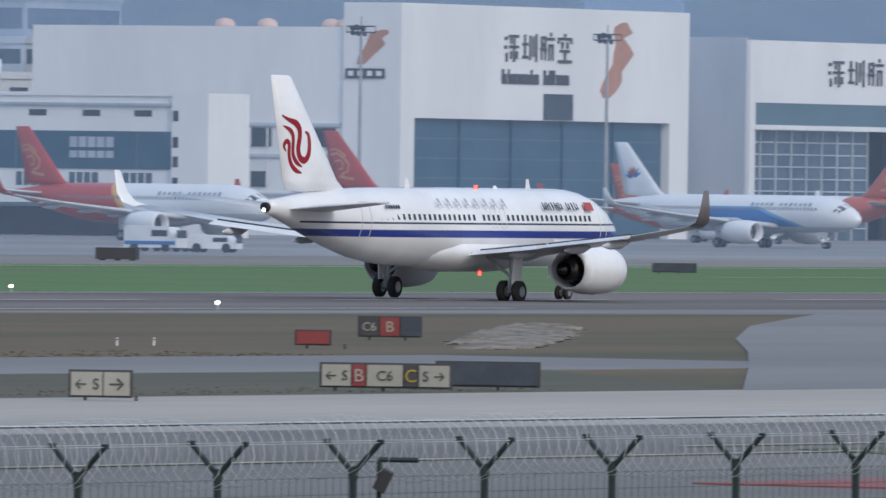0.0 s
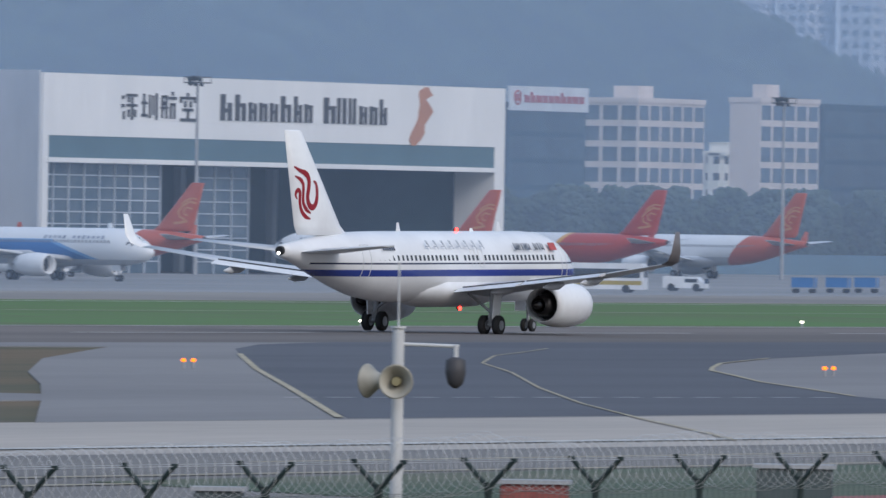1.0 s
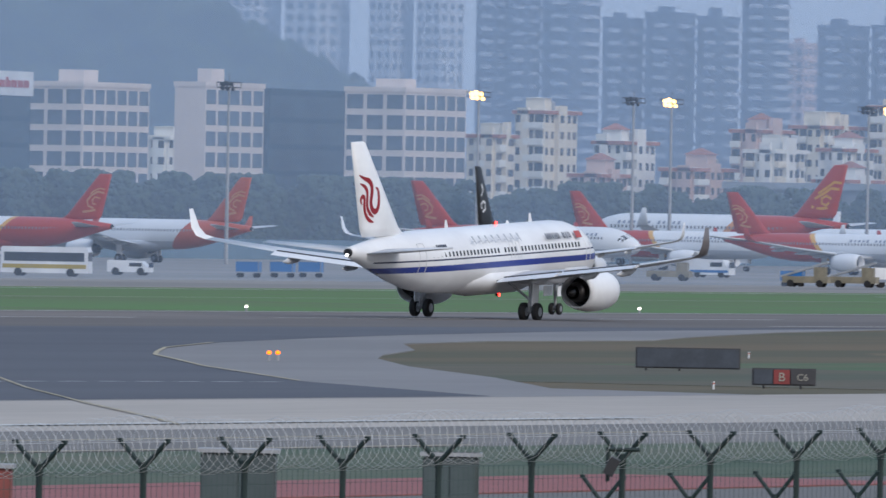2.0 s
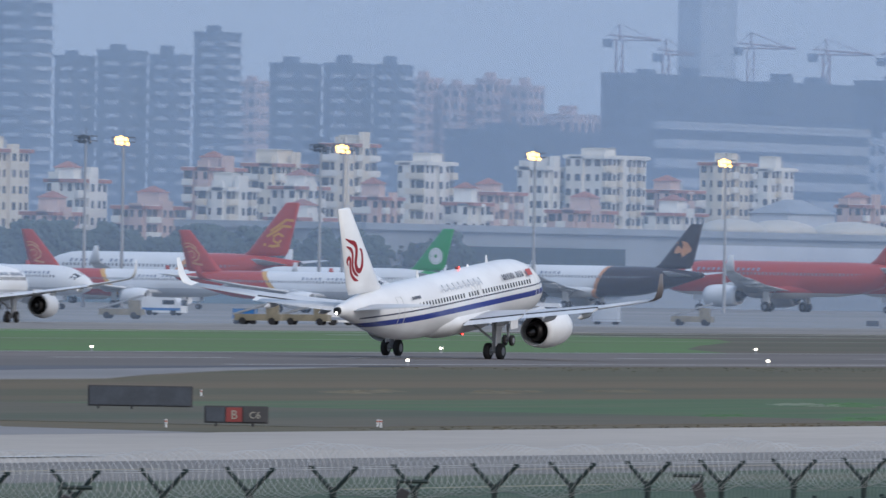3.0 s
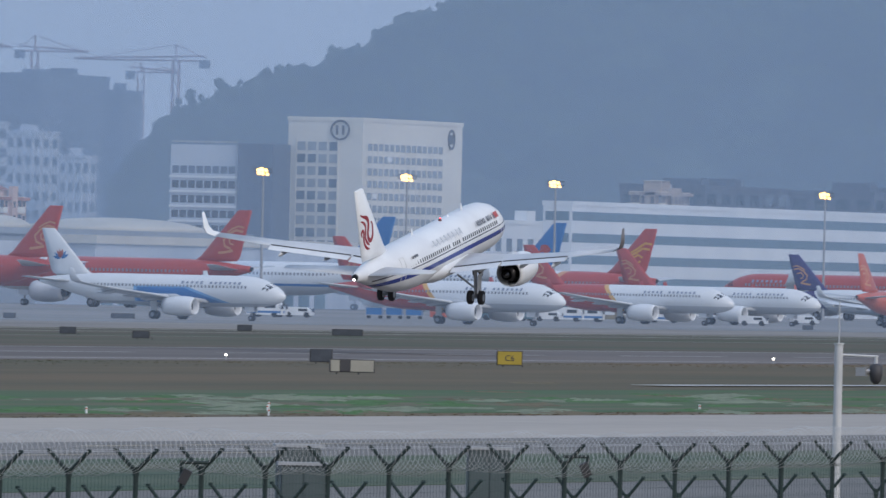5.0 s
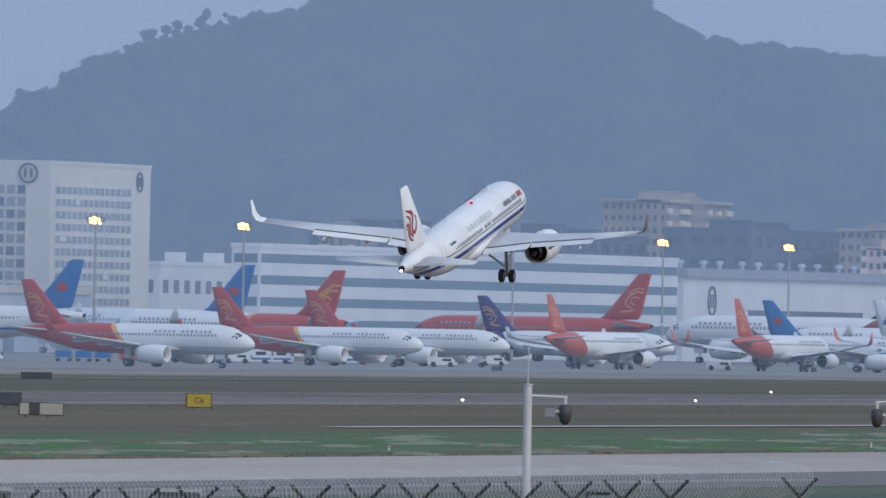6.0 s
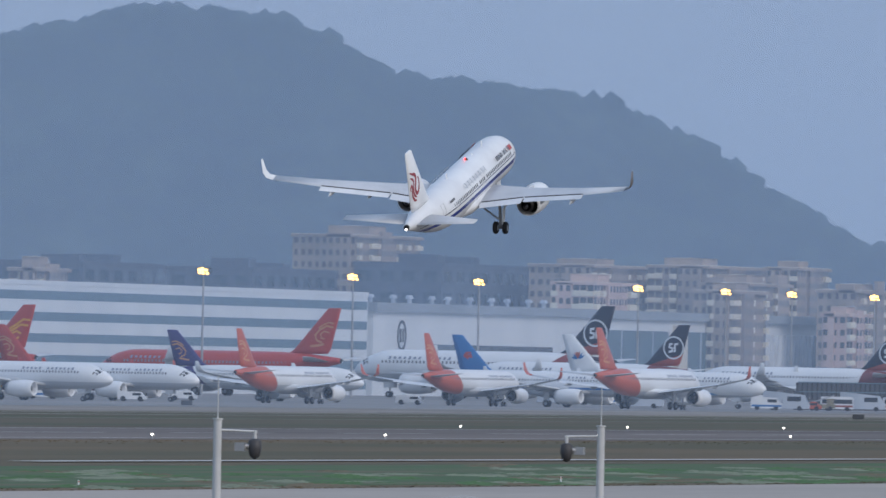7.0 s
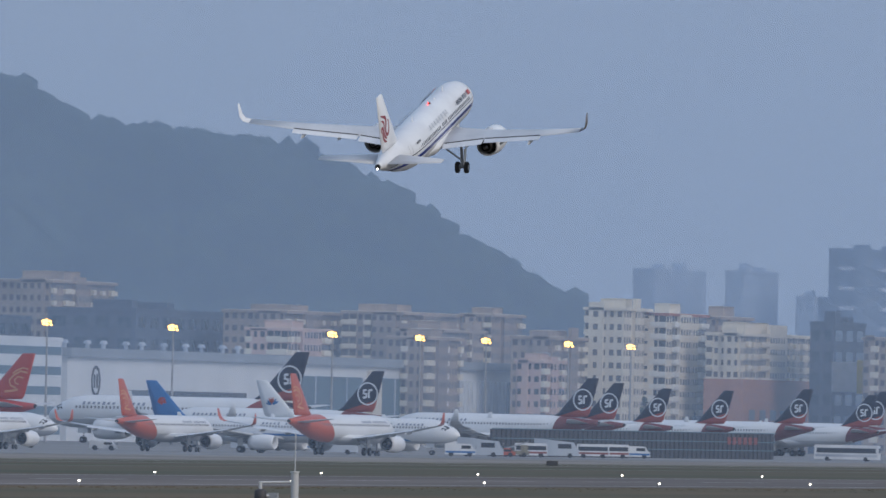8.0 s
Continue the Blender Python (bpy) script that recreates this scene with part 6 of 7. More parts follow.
    rings = [[(-1003 + r * 0.62 * math.cos(q) * math.cos(2 * math.pi * i / n), y + r * math.cos(q) * math.sin(2 * math.pi * i / n), 14.6 + 2.7 * math.sin(q)) for i in range(n)] for q in (0.0, 0.35, 0.7, 1.05, 1.4)]
    bm_loft(bm, rings)
    part("dome", bm, M["dome"], long_hall, "pale shallow dome", True)
front_hall = thing("freight_shed", "long pale freight shed before the headquarters", "hall", pose(0, 0, 0))
box_part("wall", front_hall, M["clad_blue"], -962, -950, 2617, 2798, 0, 11.7)
box_part("roof", front_hall, M["dome"], -963, -949.4, 2616, 2798.5, 11.7, 13.3)
for i in range(14):
    box_part("bay_door", front_hall, M["band"], -950, -949.85, 2617 + 4 + i * 9.5, 2617 + 10 + i * 9.5, 0, 5.0)
shed_wall = thing("boundary_wall", "low grey wall behind the apron", "wall", pose(0, 0, 0), "", "structure")
box_part("panel", shed_wall, M["band"], -972, -971.4, 1790, 2404, 0, 3.2)
screen = thing("blast_screen", "dark grey slatted blast screen on the apron", "screen", pose(0, 0, 0))
for i in range(62):
    y = 2532 + i * 3.44
    box_part("slat", screen, M["letter"], -668.6, -668.2, y, y + 2.5, 0.03, 4.9)
for z in (1.6, 3.2, 4.9):
    box_part("rail", screen, M["band"], -668.2, -668.0, 2532, 2745, z, z + 0.16)
box_part("lower_sheet", screen, M["letter"], -669, -668.6, 2532, 2745, 0.03, 3.4)
for i in range(6):
    box_part("sign_bar", screen, M["faded_red"], -668.0, -667.9, 2706 + 4.2 * i, 2708.6 + 4.2 * i, 2.8, 4.2)

sign_board = thing("roof_sign", "pale roof sign with red bars", "sign", pose(0, 0, 0))
box_part("board", sign_board, M["white"], -1105, -1104.5, 2263.8, 2294.8, 27.0, 31.2)
bars(sign_board, 2269, 2293, 28.4, 30.2, -1104.4, [1] * 10, M["red"], "red sign bars")
ring_sign(sign_board, -1104.5, 2266.6, 29.2, 1.3, "e", M["red"], "red ring mark")


# ================= hills and trees =================
def clump(bm, c, r, rg, flat=0.8):
    g = bmesh.ops.create_icosphere(bm, subdivisions=1, radius=1.0)
    m = Matrix.Translation(c) @ Matrix.Diagonal((r * rg.uniform(0.8, 1.25), r * rg.uniform(0.8, 1.25), r * flat * rg.uniform(0.8, 1.2), 1)) @ Euler((rg.uniform(0, 3), rg.uniform(0, 3), rg.uniform(0, 3))).to_matrix().to_4x4()
    for v in g["verts"]:
        v.co *= rg.uniform(0.75, 1.2)
    bmesh.ops.transform(bm, matrix=m, verts=g["verts"])


ICO = None


def forest(points, seed):
    """Many small crowns in one mesh, from arrays; points: (x, y, z, r)."""
    global ICO
    if ICO is None:
        b = bmesh.new()
        bmesh.ops.create_icosphere(b, subdivisions=1, radius=1.0)
        b.verts.ensure_lookup_table()
        ICO = (np.array([v.co[:] for v in b.verts]), np.array([[v.index for v in f.verts] for f in b.faces]))
        b.free()
    rs = np.random.RandomState(seed)
    V, F = [], []
    for i, (x, y, z, r) in enumerate(points):
        jit = ICO[0] * rs.uniform(0.8, 1.15, (len(ICO[0]), 1)) * np.array((1, 1, 0.75 + 0.35 * rs.rand())) * r
        F.append(ICO[1] + len(ICO[0]) * i)
        V.append(jit + np.array((x, y, z)))
    me = bpy.data.meshes.new("forest")
    me.from_pydata(np.concatenate(V).tolist(), [], np.concatenate(F).tolist())
    return me


def hill(name, label, knots, near, ridge, seed):
    """A wooded ridge: knots (bearing in degrees, elevation in degrees) of its skyline as seen from the airfield."""
    az = np.array([k[0] for k in knots])
    el = np.array([k[1] for k in knots])
    cols, trees = [], []
    rg = random.Random(seed)
    steps = np.arange(az.min(), az.max() + 1e-6, 0.04)
    bm = bmesh.new()
    for a in steps:
        e = float(np.interp(a, az, el))
        top = max(ridge * math.tan(radians(e)) + 5.95 - 5.5, 1.0)
        col = []
        for j in range(9):
            u = j / 8
            d = near + (ridge - near) * u
            z = top * (math.sin(u * math.pi / 2) ** 1.15) + 4.0 * noise.noise((a * 2.2, u * 4, seed)) * u * (1 - 0.5 * u)
            col.append(bm.verts.new((d * math.sin(radians(a)), d * math.cos(radians(a)), z)))
        col.append(bm.verts.new(((ridge + 250) * math.sin(radians(a)), (ridge + 250) * math.cos(radians(a)), -2)))
        cols.append(col)
        for j in range(9):
            for q in range(2 if j < 7 else 3):
                u = min(1.0, (j + rg.uniform(0, 1)) / 8)
                aa = a + rg.uniform(-0.03, 0.03)
                d = near + (ridge - near) * u
                z = top * (math.sin(u * math.pi / 2) ** 1.15)
                trees.append((d * math.sin(radians(aa)), d * math.cos(radians(aa)), z + rg.uniform(-0.5, 2.6), rg.uniform(2.2, 4.6)))
        if rg.random() < (0.75 if -19.8 < a < -18.2 else 0.0):   # taller crowns along the bare shoulder
            aa, dd = a + rg.uniform(-0.02, 0.02), ridge
            hgt = rg.uniform(1.5, 9.0)
            for q in range(10):
                trees.append((dd * math.sin(radians(aa)) + rg.gauss(0, 1.4 + 0.7 * math.sin(q * 0.3)), dd * math.cos(radians(aa)), top - 2.0 + (hgt + 2.0) * q / 9, rg.uniform(0.9, 2.0)))
    for a, b in zip(cols, cols[1:]):
        for i in range(len(a) - 1):
            bm.faces.new((a[i], b[i], b[i + 1], a[i + 1]))
    solo(name, bm, M["forest"], label, "hill", "", "structure", True)
    me = forest(trees, seed)
    me.materials.append(M["forest"])
    tagged(new("far_woods", me), "dense dark woods covering the hillside", "woods", "", "stuff")


hill("hill_west", "wooded hill behind the hangars", [(-31.2, 0.84), (-29.88, 0.924), (-29.25, 0.754), (-28.29, 0.989), (-26.69, 1.206), (-25.47, 1.049), (-24.99, 0.851), (-24.74, 0.723), (-24.43, 0.564), (-24.4, 0.561), (-24.25, 0.46), (-24.07, 0.276)], 3790, 4180, 3)
hill("hill_north", "large wooded hill beyond the airfield", [(-19.86, 0.381), (-19.64, 0.646), (-19.47, 0.72), (-19.28, 0.812), (-19.1, 0.841), (-18.79, 1.002), (-18.76, 1.038), (-18.32, 1.175), (-17.77, 1.312), (-17.37, 1.42), (-16.8, 1.377), (-16.64, 1.301), (-16.6, 1.264), (-16.38, 1.164), (-16.31, 1.164), (-15.93, 1.118), (-15.58, 1.089), (-15.36, 0.992), (-15.2, 0.932), (-15.05, 0.826), (-14.89, 0.731), (-14.78, 0.672), (-14.6, 0.57), (-14.38, 0.458), (-14.17, 0.253)], 3800, 4200, 7)


def tree_kind(seed, hgt):
    rg = random.Random(seed)
    top = thing("tree", "dense dark green tree behind the apron", "tree", pose(0, 0, 0), "trees behind the apron")
    bm = bmesh.new()
    bm_rod(bm, (0, 0, 0), (0.2, 0.1, hgt * 0.45), 0.28, 8, 0.16)
    for q in range(5):
        a = q * 1.3 + rg.random()
        bm_rod(bm, (0.1, 0, hgt * 0.3), (hgt * 0.25 * math.cos(a), hgt * 0.25 * math.sin(a), hgt * rg.uniform(0.55, 0.75)), 0.12, 6, 0.04)
    part("trunk", bm, M["bark"], top)
    pts = []
    for q in range(230):
        a, u = rg.uniform(0, 6.28), rg.random() ** 0.5
        z = hgt * rg.uniform(0.25, 1.0)
        rad = hgt * 0.42 * math.sin(min(1, (1.08 - z / hgt) * 1.5) * math.pi / 2) * u
        pts.append((rad * math.cos(a), rad * math.sin(a), z, rg.uniform(0.28, 0.68) * hgt / 11))
    me = forest(pts, seed)
    me.materials.append(M["leaf"])
    part("crown", me, None, top)
    return top


kinds = [tree_kind(s, h) for s, h in ((1, 12.0), (2, 13.2), (3, 11.0))]
rg = random.Random(12)
spots = [(rg.uniform(-1005, -976), y) for y in np.arange(1795, 2442, 2.3)] + [(rg.uniform(-1040, -1010), y) for y in np.arange(2140, 2190, 4.0)]
spots += [(rg.uniform(-900, -880), y) for y in np.arange(3500, 3640, 6)]
for i, (x, y) in enumerate(spots):
    m = pose(x, y, 0, 0, 0, rg.uniform(0, 360))
    if i < 3:
        kinds[i].matrix_world = m
    else:
        copy_thing(kinds[i % 3], m)


# ================= floodlight masts =================
def mast(lit):
    top = thing("floodlight_mast", "tall grey floodlight mast with lit lamps" if lit else "tall grey floodlight mast, unlit", "lamp", pose(0, 0, 0), "apron floodlights")
    bm = bmesh.new()
    bm_rod(bm, (0, 0, 0), (0, 0, 24.6), 0.30, 10, 0.15)
    part("pole", bm, M["pole"], top)
    bm = bmesh.new()
    for z in (24.3, 25.0):   # two square crown rails on a cross frame
        for q in (-1, 1):
            bm_box(bm, (0, q * 1.25, z), (2.5, 0.14, 0.16))
            bm_box(bm, (q * 1.25, 0, z), (0.14, 2.5, 0.16))
        bm_box(bm, (0, 0, z), (2.5, 0.12, 0.12))
    for q in (-1.25, 1.25):
        bm_rod(bm, (q, -1.25, 24.3), (q, -1.25, 25.0), 0.05, 6)
        bm_rod(bm, (q, 1.25, 24.3), (q, 1.25, 25.0), 0.05, 6)
    bm_rod(bm, (0, 0, 24.6), (0, 0, 26.2), 0.05, 6)
    part("head_frame", bm, M["letter"], top)
    spread = ((-0.42, -1.35, 24.70), (0.22, -1.4, 24.85), (0.95, -1.35, 24.70), (0.30, -1.3, 24.15), (1.15, -1.2, 24.05), (-0.35, -1.4, 24.20))
    for i, (x, y, z) in enumerate(spread):
        bm = bmesh.new()
        bm_rod(bm, (x, y + 0.3, z + 0.12), (x, y, z), 0.14, 10, 0.28)
        lamp = part("lamp", bm, M["letter"], top)
        bm = bmesh.new()
        # lenses outgrow the lamps, so the lit glow is put into their size
        r = (0.40, 0.42, 0.34, 0.36, 0.30, 0.36)[i]
        bm_rod(bm, (x, y, z), (x, y - 0.08, z - 0.04), r, 12, r * 0.8)
        part("lens", bm, M["lamp_lit"] if lit else M["glass_dark"], lamp)
    return top


lit_mast, dark_mast = mast(True), mast(False)
LIT = [1982.0, 1912.3, 2067.1, 2146.1, 2230.4, 2426.8, 2505.3, 2591.0, 2761.2, 2864.7, 2957.5, 3083.1, 3156.5, 3214.0, 3288.6, 3347.2]
DARK = [1511.8, 1573.0, 1652.0, 1827.9, 1968.0, 2057.9]
for i, y in enumerate(LIT):
    if i == 0:
        lit_mast.matrix_world = pose(-850, y, 0)
    else:
        copy_thing(lit_mast, pose(-850, y, 0))
for i, y in enumerate(DARK):
    if i == 0:
        dark_mast.matrix_world = pose(-850, y, 0)
    else:
        copy_thing(dark_mast, pose(-850, y, 0))


# ================= cranes =================
def crane(x, y, hgt, turn, jib):
    top = thing("tower_crane", "faded tower crane over the building site", "crane", pose(x, y, 0, 0, 0, turn), "site cranes")
    bm = bmesh.new()
    for dx in (-1, 1):
        for dy in (-1, 1):
            bm_rod(bm, (dx, dy, 0), (dx, dy, hgt), 0.22, 4)
    for k in range(int(hgt / 4)):
        bm_rod(bm, (-1, -1, 4 * k), (1, 1, 4 * k + 4), 0.16, 4)
        bm_rod(bm, (1, -1, 4 * k), (-1, 1, 4 * k + 4), 0.16, 4)
    part("mast", bm, M["crane"], top)
    bm = bmesh.new()
    for z in (hgt, hgt + 1.6):
        bm_rod(bm, (0, -jib * 0.3, z), (0, jib, hgt + 0.3 if z > hgt else z), 0.25, 4)
    for k in range(int(jib / 4)):
        bm_rod(bm, (0, 4 * k, hgt), (0, 4 * k + 2, hgt + 1.4), 0.12, 4)
    bm_rod(bm, (0, 0, hgt), (0, 0, hgt + 5), 0.3, 4)
    bm_rod(bm, (0, 0, hgt + 5), (0, jib * 0.8, hgt + 0.6), 0.12, 4)
    bm_rod(bm, (0, 0, hgt + 5), (0, -jib * 0.28, hgt + 1), 0.12, 4)
    part("jib", bm, M["crane"], top)
    bm = bmesh.new()
    bm_box(bm, (0, -jib * 0.28, hgt - 1), (2, 3, 2.6))
    part("counterweight", bm, M["tower_dark"], top)


for x, y, hgt, turn, jib in [(-1669.9, 4286.2, 79.7, -75, 13),
    (-1656.3, 4291.5, 75.4, -60, 9),
    (-1631.5, 4300.9, 77.8, -70, 14),
    (-1609.3, 4309.3, 76.2, -80, 15),
    (-1588.7, 4316.9, 75.2, -80, 17),
    (-1547.1, 4332.0, 73.2, 95, 33),
    (-1557.4, 4328.4, 69.4, -70, 12)]:
    crane(x, y, hgt, turn, jib)


# ================= near masts with cameras and horns =================
def cam_mast(x, y, hgt, horns, side):
    top = thing("camera_mast", "pale steel mast with a hanging dome camera" + (" and two horn loudspeakers" if horns else ""), "mast", pose(x, y, 0, 0, 0, 0), "camera masts")
    bm = bmesh.new()
    bm_rod(bm, (0, 0, 0), (0, 0, hgt), 0.085, 14, 0.08)
    bm_rod(bm, (0, 0, hgt), (0, 0, hgt + 0.03), 0.10, 14)
    part("pole", bm, M["pole_pale"], top)
    bm = bmesh.new()
    bm_rod(bm, (0, 0, hgt + 0.03), (0, 0, hgt + 0.85), 0.012, 6)
    part("lightning_rod", bm, M["pole_pale"], top)
    u = Vector((0.90, 0.44, 0)) * side
    bm = bmesh.new()
    bm_rod(bm, (0, 0, hgt - 0.2), u * 0.78 + Vector((0, 0, hgt - 0.22)), 0.024, 8)
    bm_rod(bm, u * 0.74 + Vector((0, 0, hgt - 0.2)), u * 0.74 + Vector((0, 0, hgt - 0.36)), 0.035, 8)
    part("arm", bm, M["pole_pale"], top)
    bm = bmesh.new()
    c = u * 0.74 + Vector((0, 0, hgt - 0.36))
    rings = [[(c.x + r * math.cos(a), c.y + r * math.sin(a), c.z - d) for a in [math.pi * i / 7 for i in range(14)]] for r, d in ((0.06, 0.0), (0.13, 0.04), (0.135, 0.2), (0.12, 0.26), (0.10, 0.34), (0.03, 0.40))]
    bm_loft(bm, rings)
    part("dome_camera", bm, M["letter"], top, "black dome camera", True)
    bm = bmesh.new()
    v = u * 0.46
    bm_box(bm, (v.x, v.y, hgt - 0.52), (0.2, 0.16, 0.16))
    bm_rod(bm, (v.x, v.y, hgt - 0.52), (v.x + 0.25 * u.x, v.y + 0.25 * u.y, hgt - 0.5), 0.05, 8)
    if not horns:
        part("small_camera", bm, M["pole"], top, "small grey box camera")
    else:
        bm.free()
        for d in (Vector((0.26, -0.6, 0)), Vector((-0.75, 0.1, 0))):
            dn = d.normalized()
            q = dn.to_track_quat("Z", "Y").to_matrix().to_4x4()
            base = Vector((dn.x * 0.1, dn.y * 0.1, hgt - 0.68))
            bm = bmesh.new()
            rings = [[(Matrix.Translation(base) @ q) @ Vector((r * math.cos(a), r * math.sin(a), z)) for a in [math.pi * i / 9 for i in range(18)]]
                     for r, z in ((0.09, 0.0), (0.10, 0.1), (0.08, 0.14), (0.14, 0.26), (0.215, 0.36), (0.225, 0.37), (0.20, 0.36), (0.12, 0.25), (0.05, 0.14))]
            bm_loft(bm, rings)
            hn = part("horn", bm, surface("aged_horn_paint", (0.42, 0.40, 0.34), 0.5, var=0.2, scale=3, fine=12), top, "round pale horn loudspeaker", True)
            bm = bmesh.new()
            bm_rod(bm, base + dn * 0.12, base + dn * 0.33, 0.075, 12, 0.055)
            part("horn_core", bm, surface("aged_horn_core", (0.30, 0.26, 0.14), 0.5, var=0.2, scale=3, fine=12), hn, "dull yellow horn core")


for x, y, hgt, horns, side in [(-84.0, 169.0, 4.7, True, 1),
    (-84.0, 274.0, 4.9, False, 1),
    (-84.0, 301.9, 4.8, False, -1)]:
    cam_mast(x, y, hgt, horns, side)


# ================= airfield signs and lights =================
def text_part(parent, words, size, at, material, label):
    cu = bpy.data.curves.new("sign_text", "FONT")
    cu.body, cu.size, cu.align_x, cu.align_y, cu.extrude = words, size, "CENTER", "CENTER", 0.01
    ob = new("sign_text", cu)
    ob.data.materials.append(material)
    ob.parent = parent
    ob.matrix_local = Matrix.Translation(at) @ Euler((radians(90), 0, 0)).to_matrix().to_4x4()
    return tagged(ob, label)


def taxi_sign(x, y, hgt, label, panels, turn=25):
    """An airfield sign facing the fence; panels: (width, colour, words, word colour)."""
    top = thing("taxi_sign", label, "sign", pose(x, y, 0.04, 0, 0, turn), "airfield signs")
    u = 0.0
    total = sum(p[0] for p in panels)
    bm = bmesh.new()
    bm_box(bm, (total / 2, 0.12, 0.12 + hgt / 2), (total + 0.1, 0.2, hgt + 0.08))
    for k in range(max(2, int(total / 1.5))):
        bm_rod(bm, (0.4 + k * 1.4, 0.12, -0.04), (0.4 + k * 1.4, 0.12, 0.14), 0.05, 6)
    part("casing", bm, M["letter"], top)
    for w, face, words, ink in panels:
        bm = bmesh.new()
        bm_box(bm, (u + w / 2, -0.01, 0.12 + hgt / 2), (w - 0.04, 0.06, hgt - 0.04))
        part("panel", bm, face, top)
        if words:
            text_part(top, words, hgt * (0.62 if len(words) > 1 else 0.8), Vector((u + w / 2, -0.06, 0.10 + hgt / 2)), ink, "sign lettering")
        u += w


# sign backs are lifted towards blue-grey to carry haze in their colour
BACK = surface("haze_toned_sign_back", (0.060, 0.074, 0.098), 0.5, var=0.25, scale=1, fine=6)
SW, BK, RD, YL = M["sign_white"], M["letter"], M["sign_red"], M["yellow"]
taxi_sign(-203.5, 346.0, 0.68, "pale taxiway sign with dark arrows", ((0.9, SW, "\u2190 S", BK), (0.75, SW, "\u2192", BK)))
taxi_sign(-210.5, 372.3, 0.66, "pale and black taxiway direction sign", ((0.88, SW, "\u2190 S", BK), (0.44, RD, "B", SW), (1.08, SW, "C6", BK), (0.44, BK, "C", YL), (0.92, SW, "S \u2192", BK)))
taxi_sign(-210.2, 378.7, 0.68, "blank dark back of a taxiway sign", ((3.0, BACK, "", SW),))
taxi_sign(-267.0, 470.3, 0.5, "small red taxiway sign in the grass", ((1.25, RD, "", SW),))
taxi_sign(-281.2, 500.3, 0.75, "black and red holding sign", ((0.8, BK, "C6", SW), (0.8, RD, "B", SW), (0.8, BACK, "", SW)))
taxi_sign(-243.9, 565.5, 0.8, "blank dark back of a taxiway sign", ((4.3, BACK, "", SW),))
taxi_sign(-215.8, 511.5, 0.58, "black and red holding sign", ((0.75, BACK, "", SW), (0.65, RD, "B", SW), (0.92, BK, "C6", SW)))
taxi_sign(-336.5, 971.6, 0.85, "blank dark back of a taxiway sign", ((1.5, BACK, "", SW),))
taxi_sign(-300.5, 871.5, 0.75, "grey taxiway sign with black panel", ((0.6, SW, "", BK), (0.65, BK, "", SW), (1.5, SW, "", BK)))
taxi_sign(-328.2, 988.1, 0.95, "yellow taxiway sign in the grass", ((1.75, YL, "C6", BK),))
taxi_sign(-126.3, 454.8, 0.9, "black and yellow taxiway sign", ((0.75, BK, "C", YL), (1.4, M["sign_white"], "W \u2192", BK)))
for k, (x, y) in enumerate([(-495.3, 1436.9),
    (-633.7, 2048.9),
    (-643.1, 1738.2),
    (-663.0, 1833.2),
    (-457.7, 1271.5),
    (-486.0, 1329.4),
    (-502.6, 937.5),
    (-518.3, 1994.5),
    (-527.6, 1499.1)]):
    taxi_sign(x, y, 0.6, "blank dark marker board in the grass", ((1.5 + 1.6 * (k % 3 == 0), BACK, "", SW),))
heap = bmesh.new()
rg = random.Random(4)
for k in range(420):
    u, v = rg.random() ** 0.8, rg.uniform(-1, 1)
    clump(heap, (-263 - 46 * u, 478 + 88 * u + (2.0 + 7.0 * u * (1 - u)) * v, 0.02), rg.uniform(0.3, 0.9), rg, 0.16)
solo("sand_heap", heap, surface("dusty_rubble", (0.27, 0.24, 0.205), 0.95, var=0.4, scale=0.4, fine=2.0, second=(0.17, 0.15, 0.12)), "low pale heap of rubble in the grass", "heap", "", "stuff")


def edge_light(material, label):
    top = thing("ground_light", label, "light", pose(0, 0, 0), "airfield ground lights")
    bm = bmesh.new()
    bm_rod(bm, (0, 0, 0), (0, 0, 0.28), 0.07, 8)
    part("stem", bm, M["pole"], top)
    bm = bmesh.new()
    rings = [[(r * math.cos(a), r * math.sin(a), 0.28 + z) for a in [math.pi * i / 5 for i in range(10)]] for r, z in ((0.07, 0.0), (0.10, 0.05), (0.08, 0.12), (0.03, 0.15))]
    bm_loft(bm, rings)
    part("lens", bm, material, top, "", True)
    return top


white_light, amber_light = edge_light(M["lamp_edge"], "lit white runway edge light"), edge_light(M["lamp_amber"], "lit amber guard light")
spots = [(-405.5, y) for y in (618, 683, 810.6, 875.3, 940.5, 1005.6, 1071.2, 1405.2, 1467.5, 1530.8, 1593.9, 1660, 1725)] + [(-349.0, y) for y in (540, 607.1, 859.9, 924.3, 989.2, 1054.9, 1120.6, 1186.6, 1253, 1320, 1386.6, 1449.3, 1514)]
for i, (x, y) in enumerate(spots):
    if i == 0:
        white_light.matrix_world = pose(x, y, 0.03)
    else:
        copy_thing(white_light, pose(x, y, 0.03))
for i, (x, y) in enumerate(((-281.5, 546.2), (-281.5, 547.1), (-261.2, 566.2), (-261.2, 567.1))):
    if i == 0:
        amber_light.matrix_world = pose(x, y, 0.06)
    else:
        copy_thing(amber_light, pose(x, y, 0.06))


# ================= apron vehicles =================
def vehicle(name, label, l, w, h, body, cab_h, glazing, stripe=None):
    top = thing(name, label, "vehicle", pose(0, 0, 0), "apron vehicles")
    bm = bmesh.new()
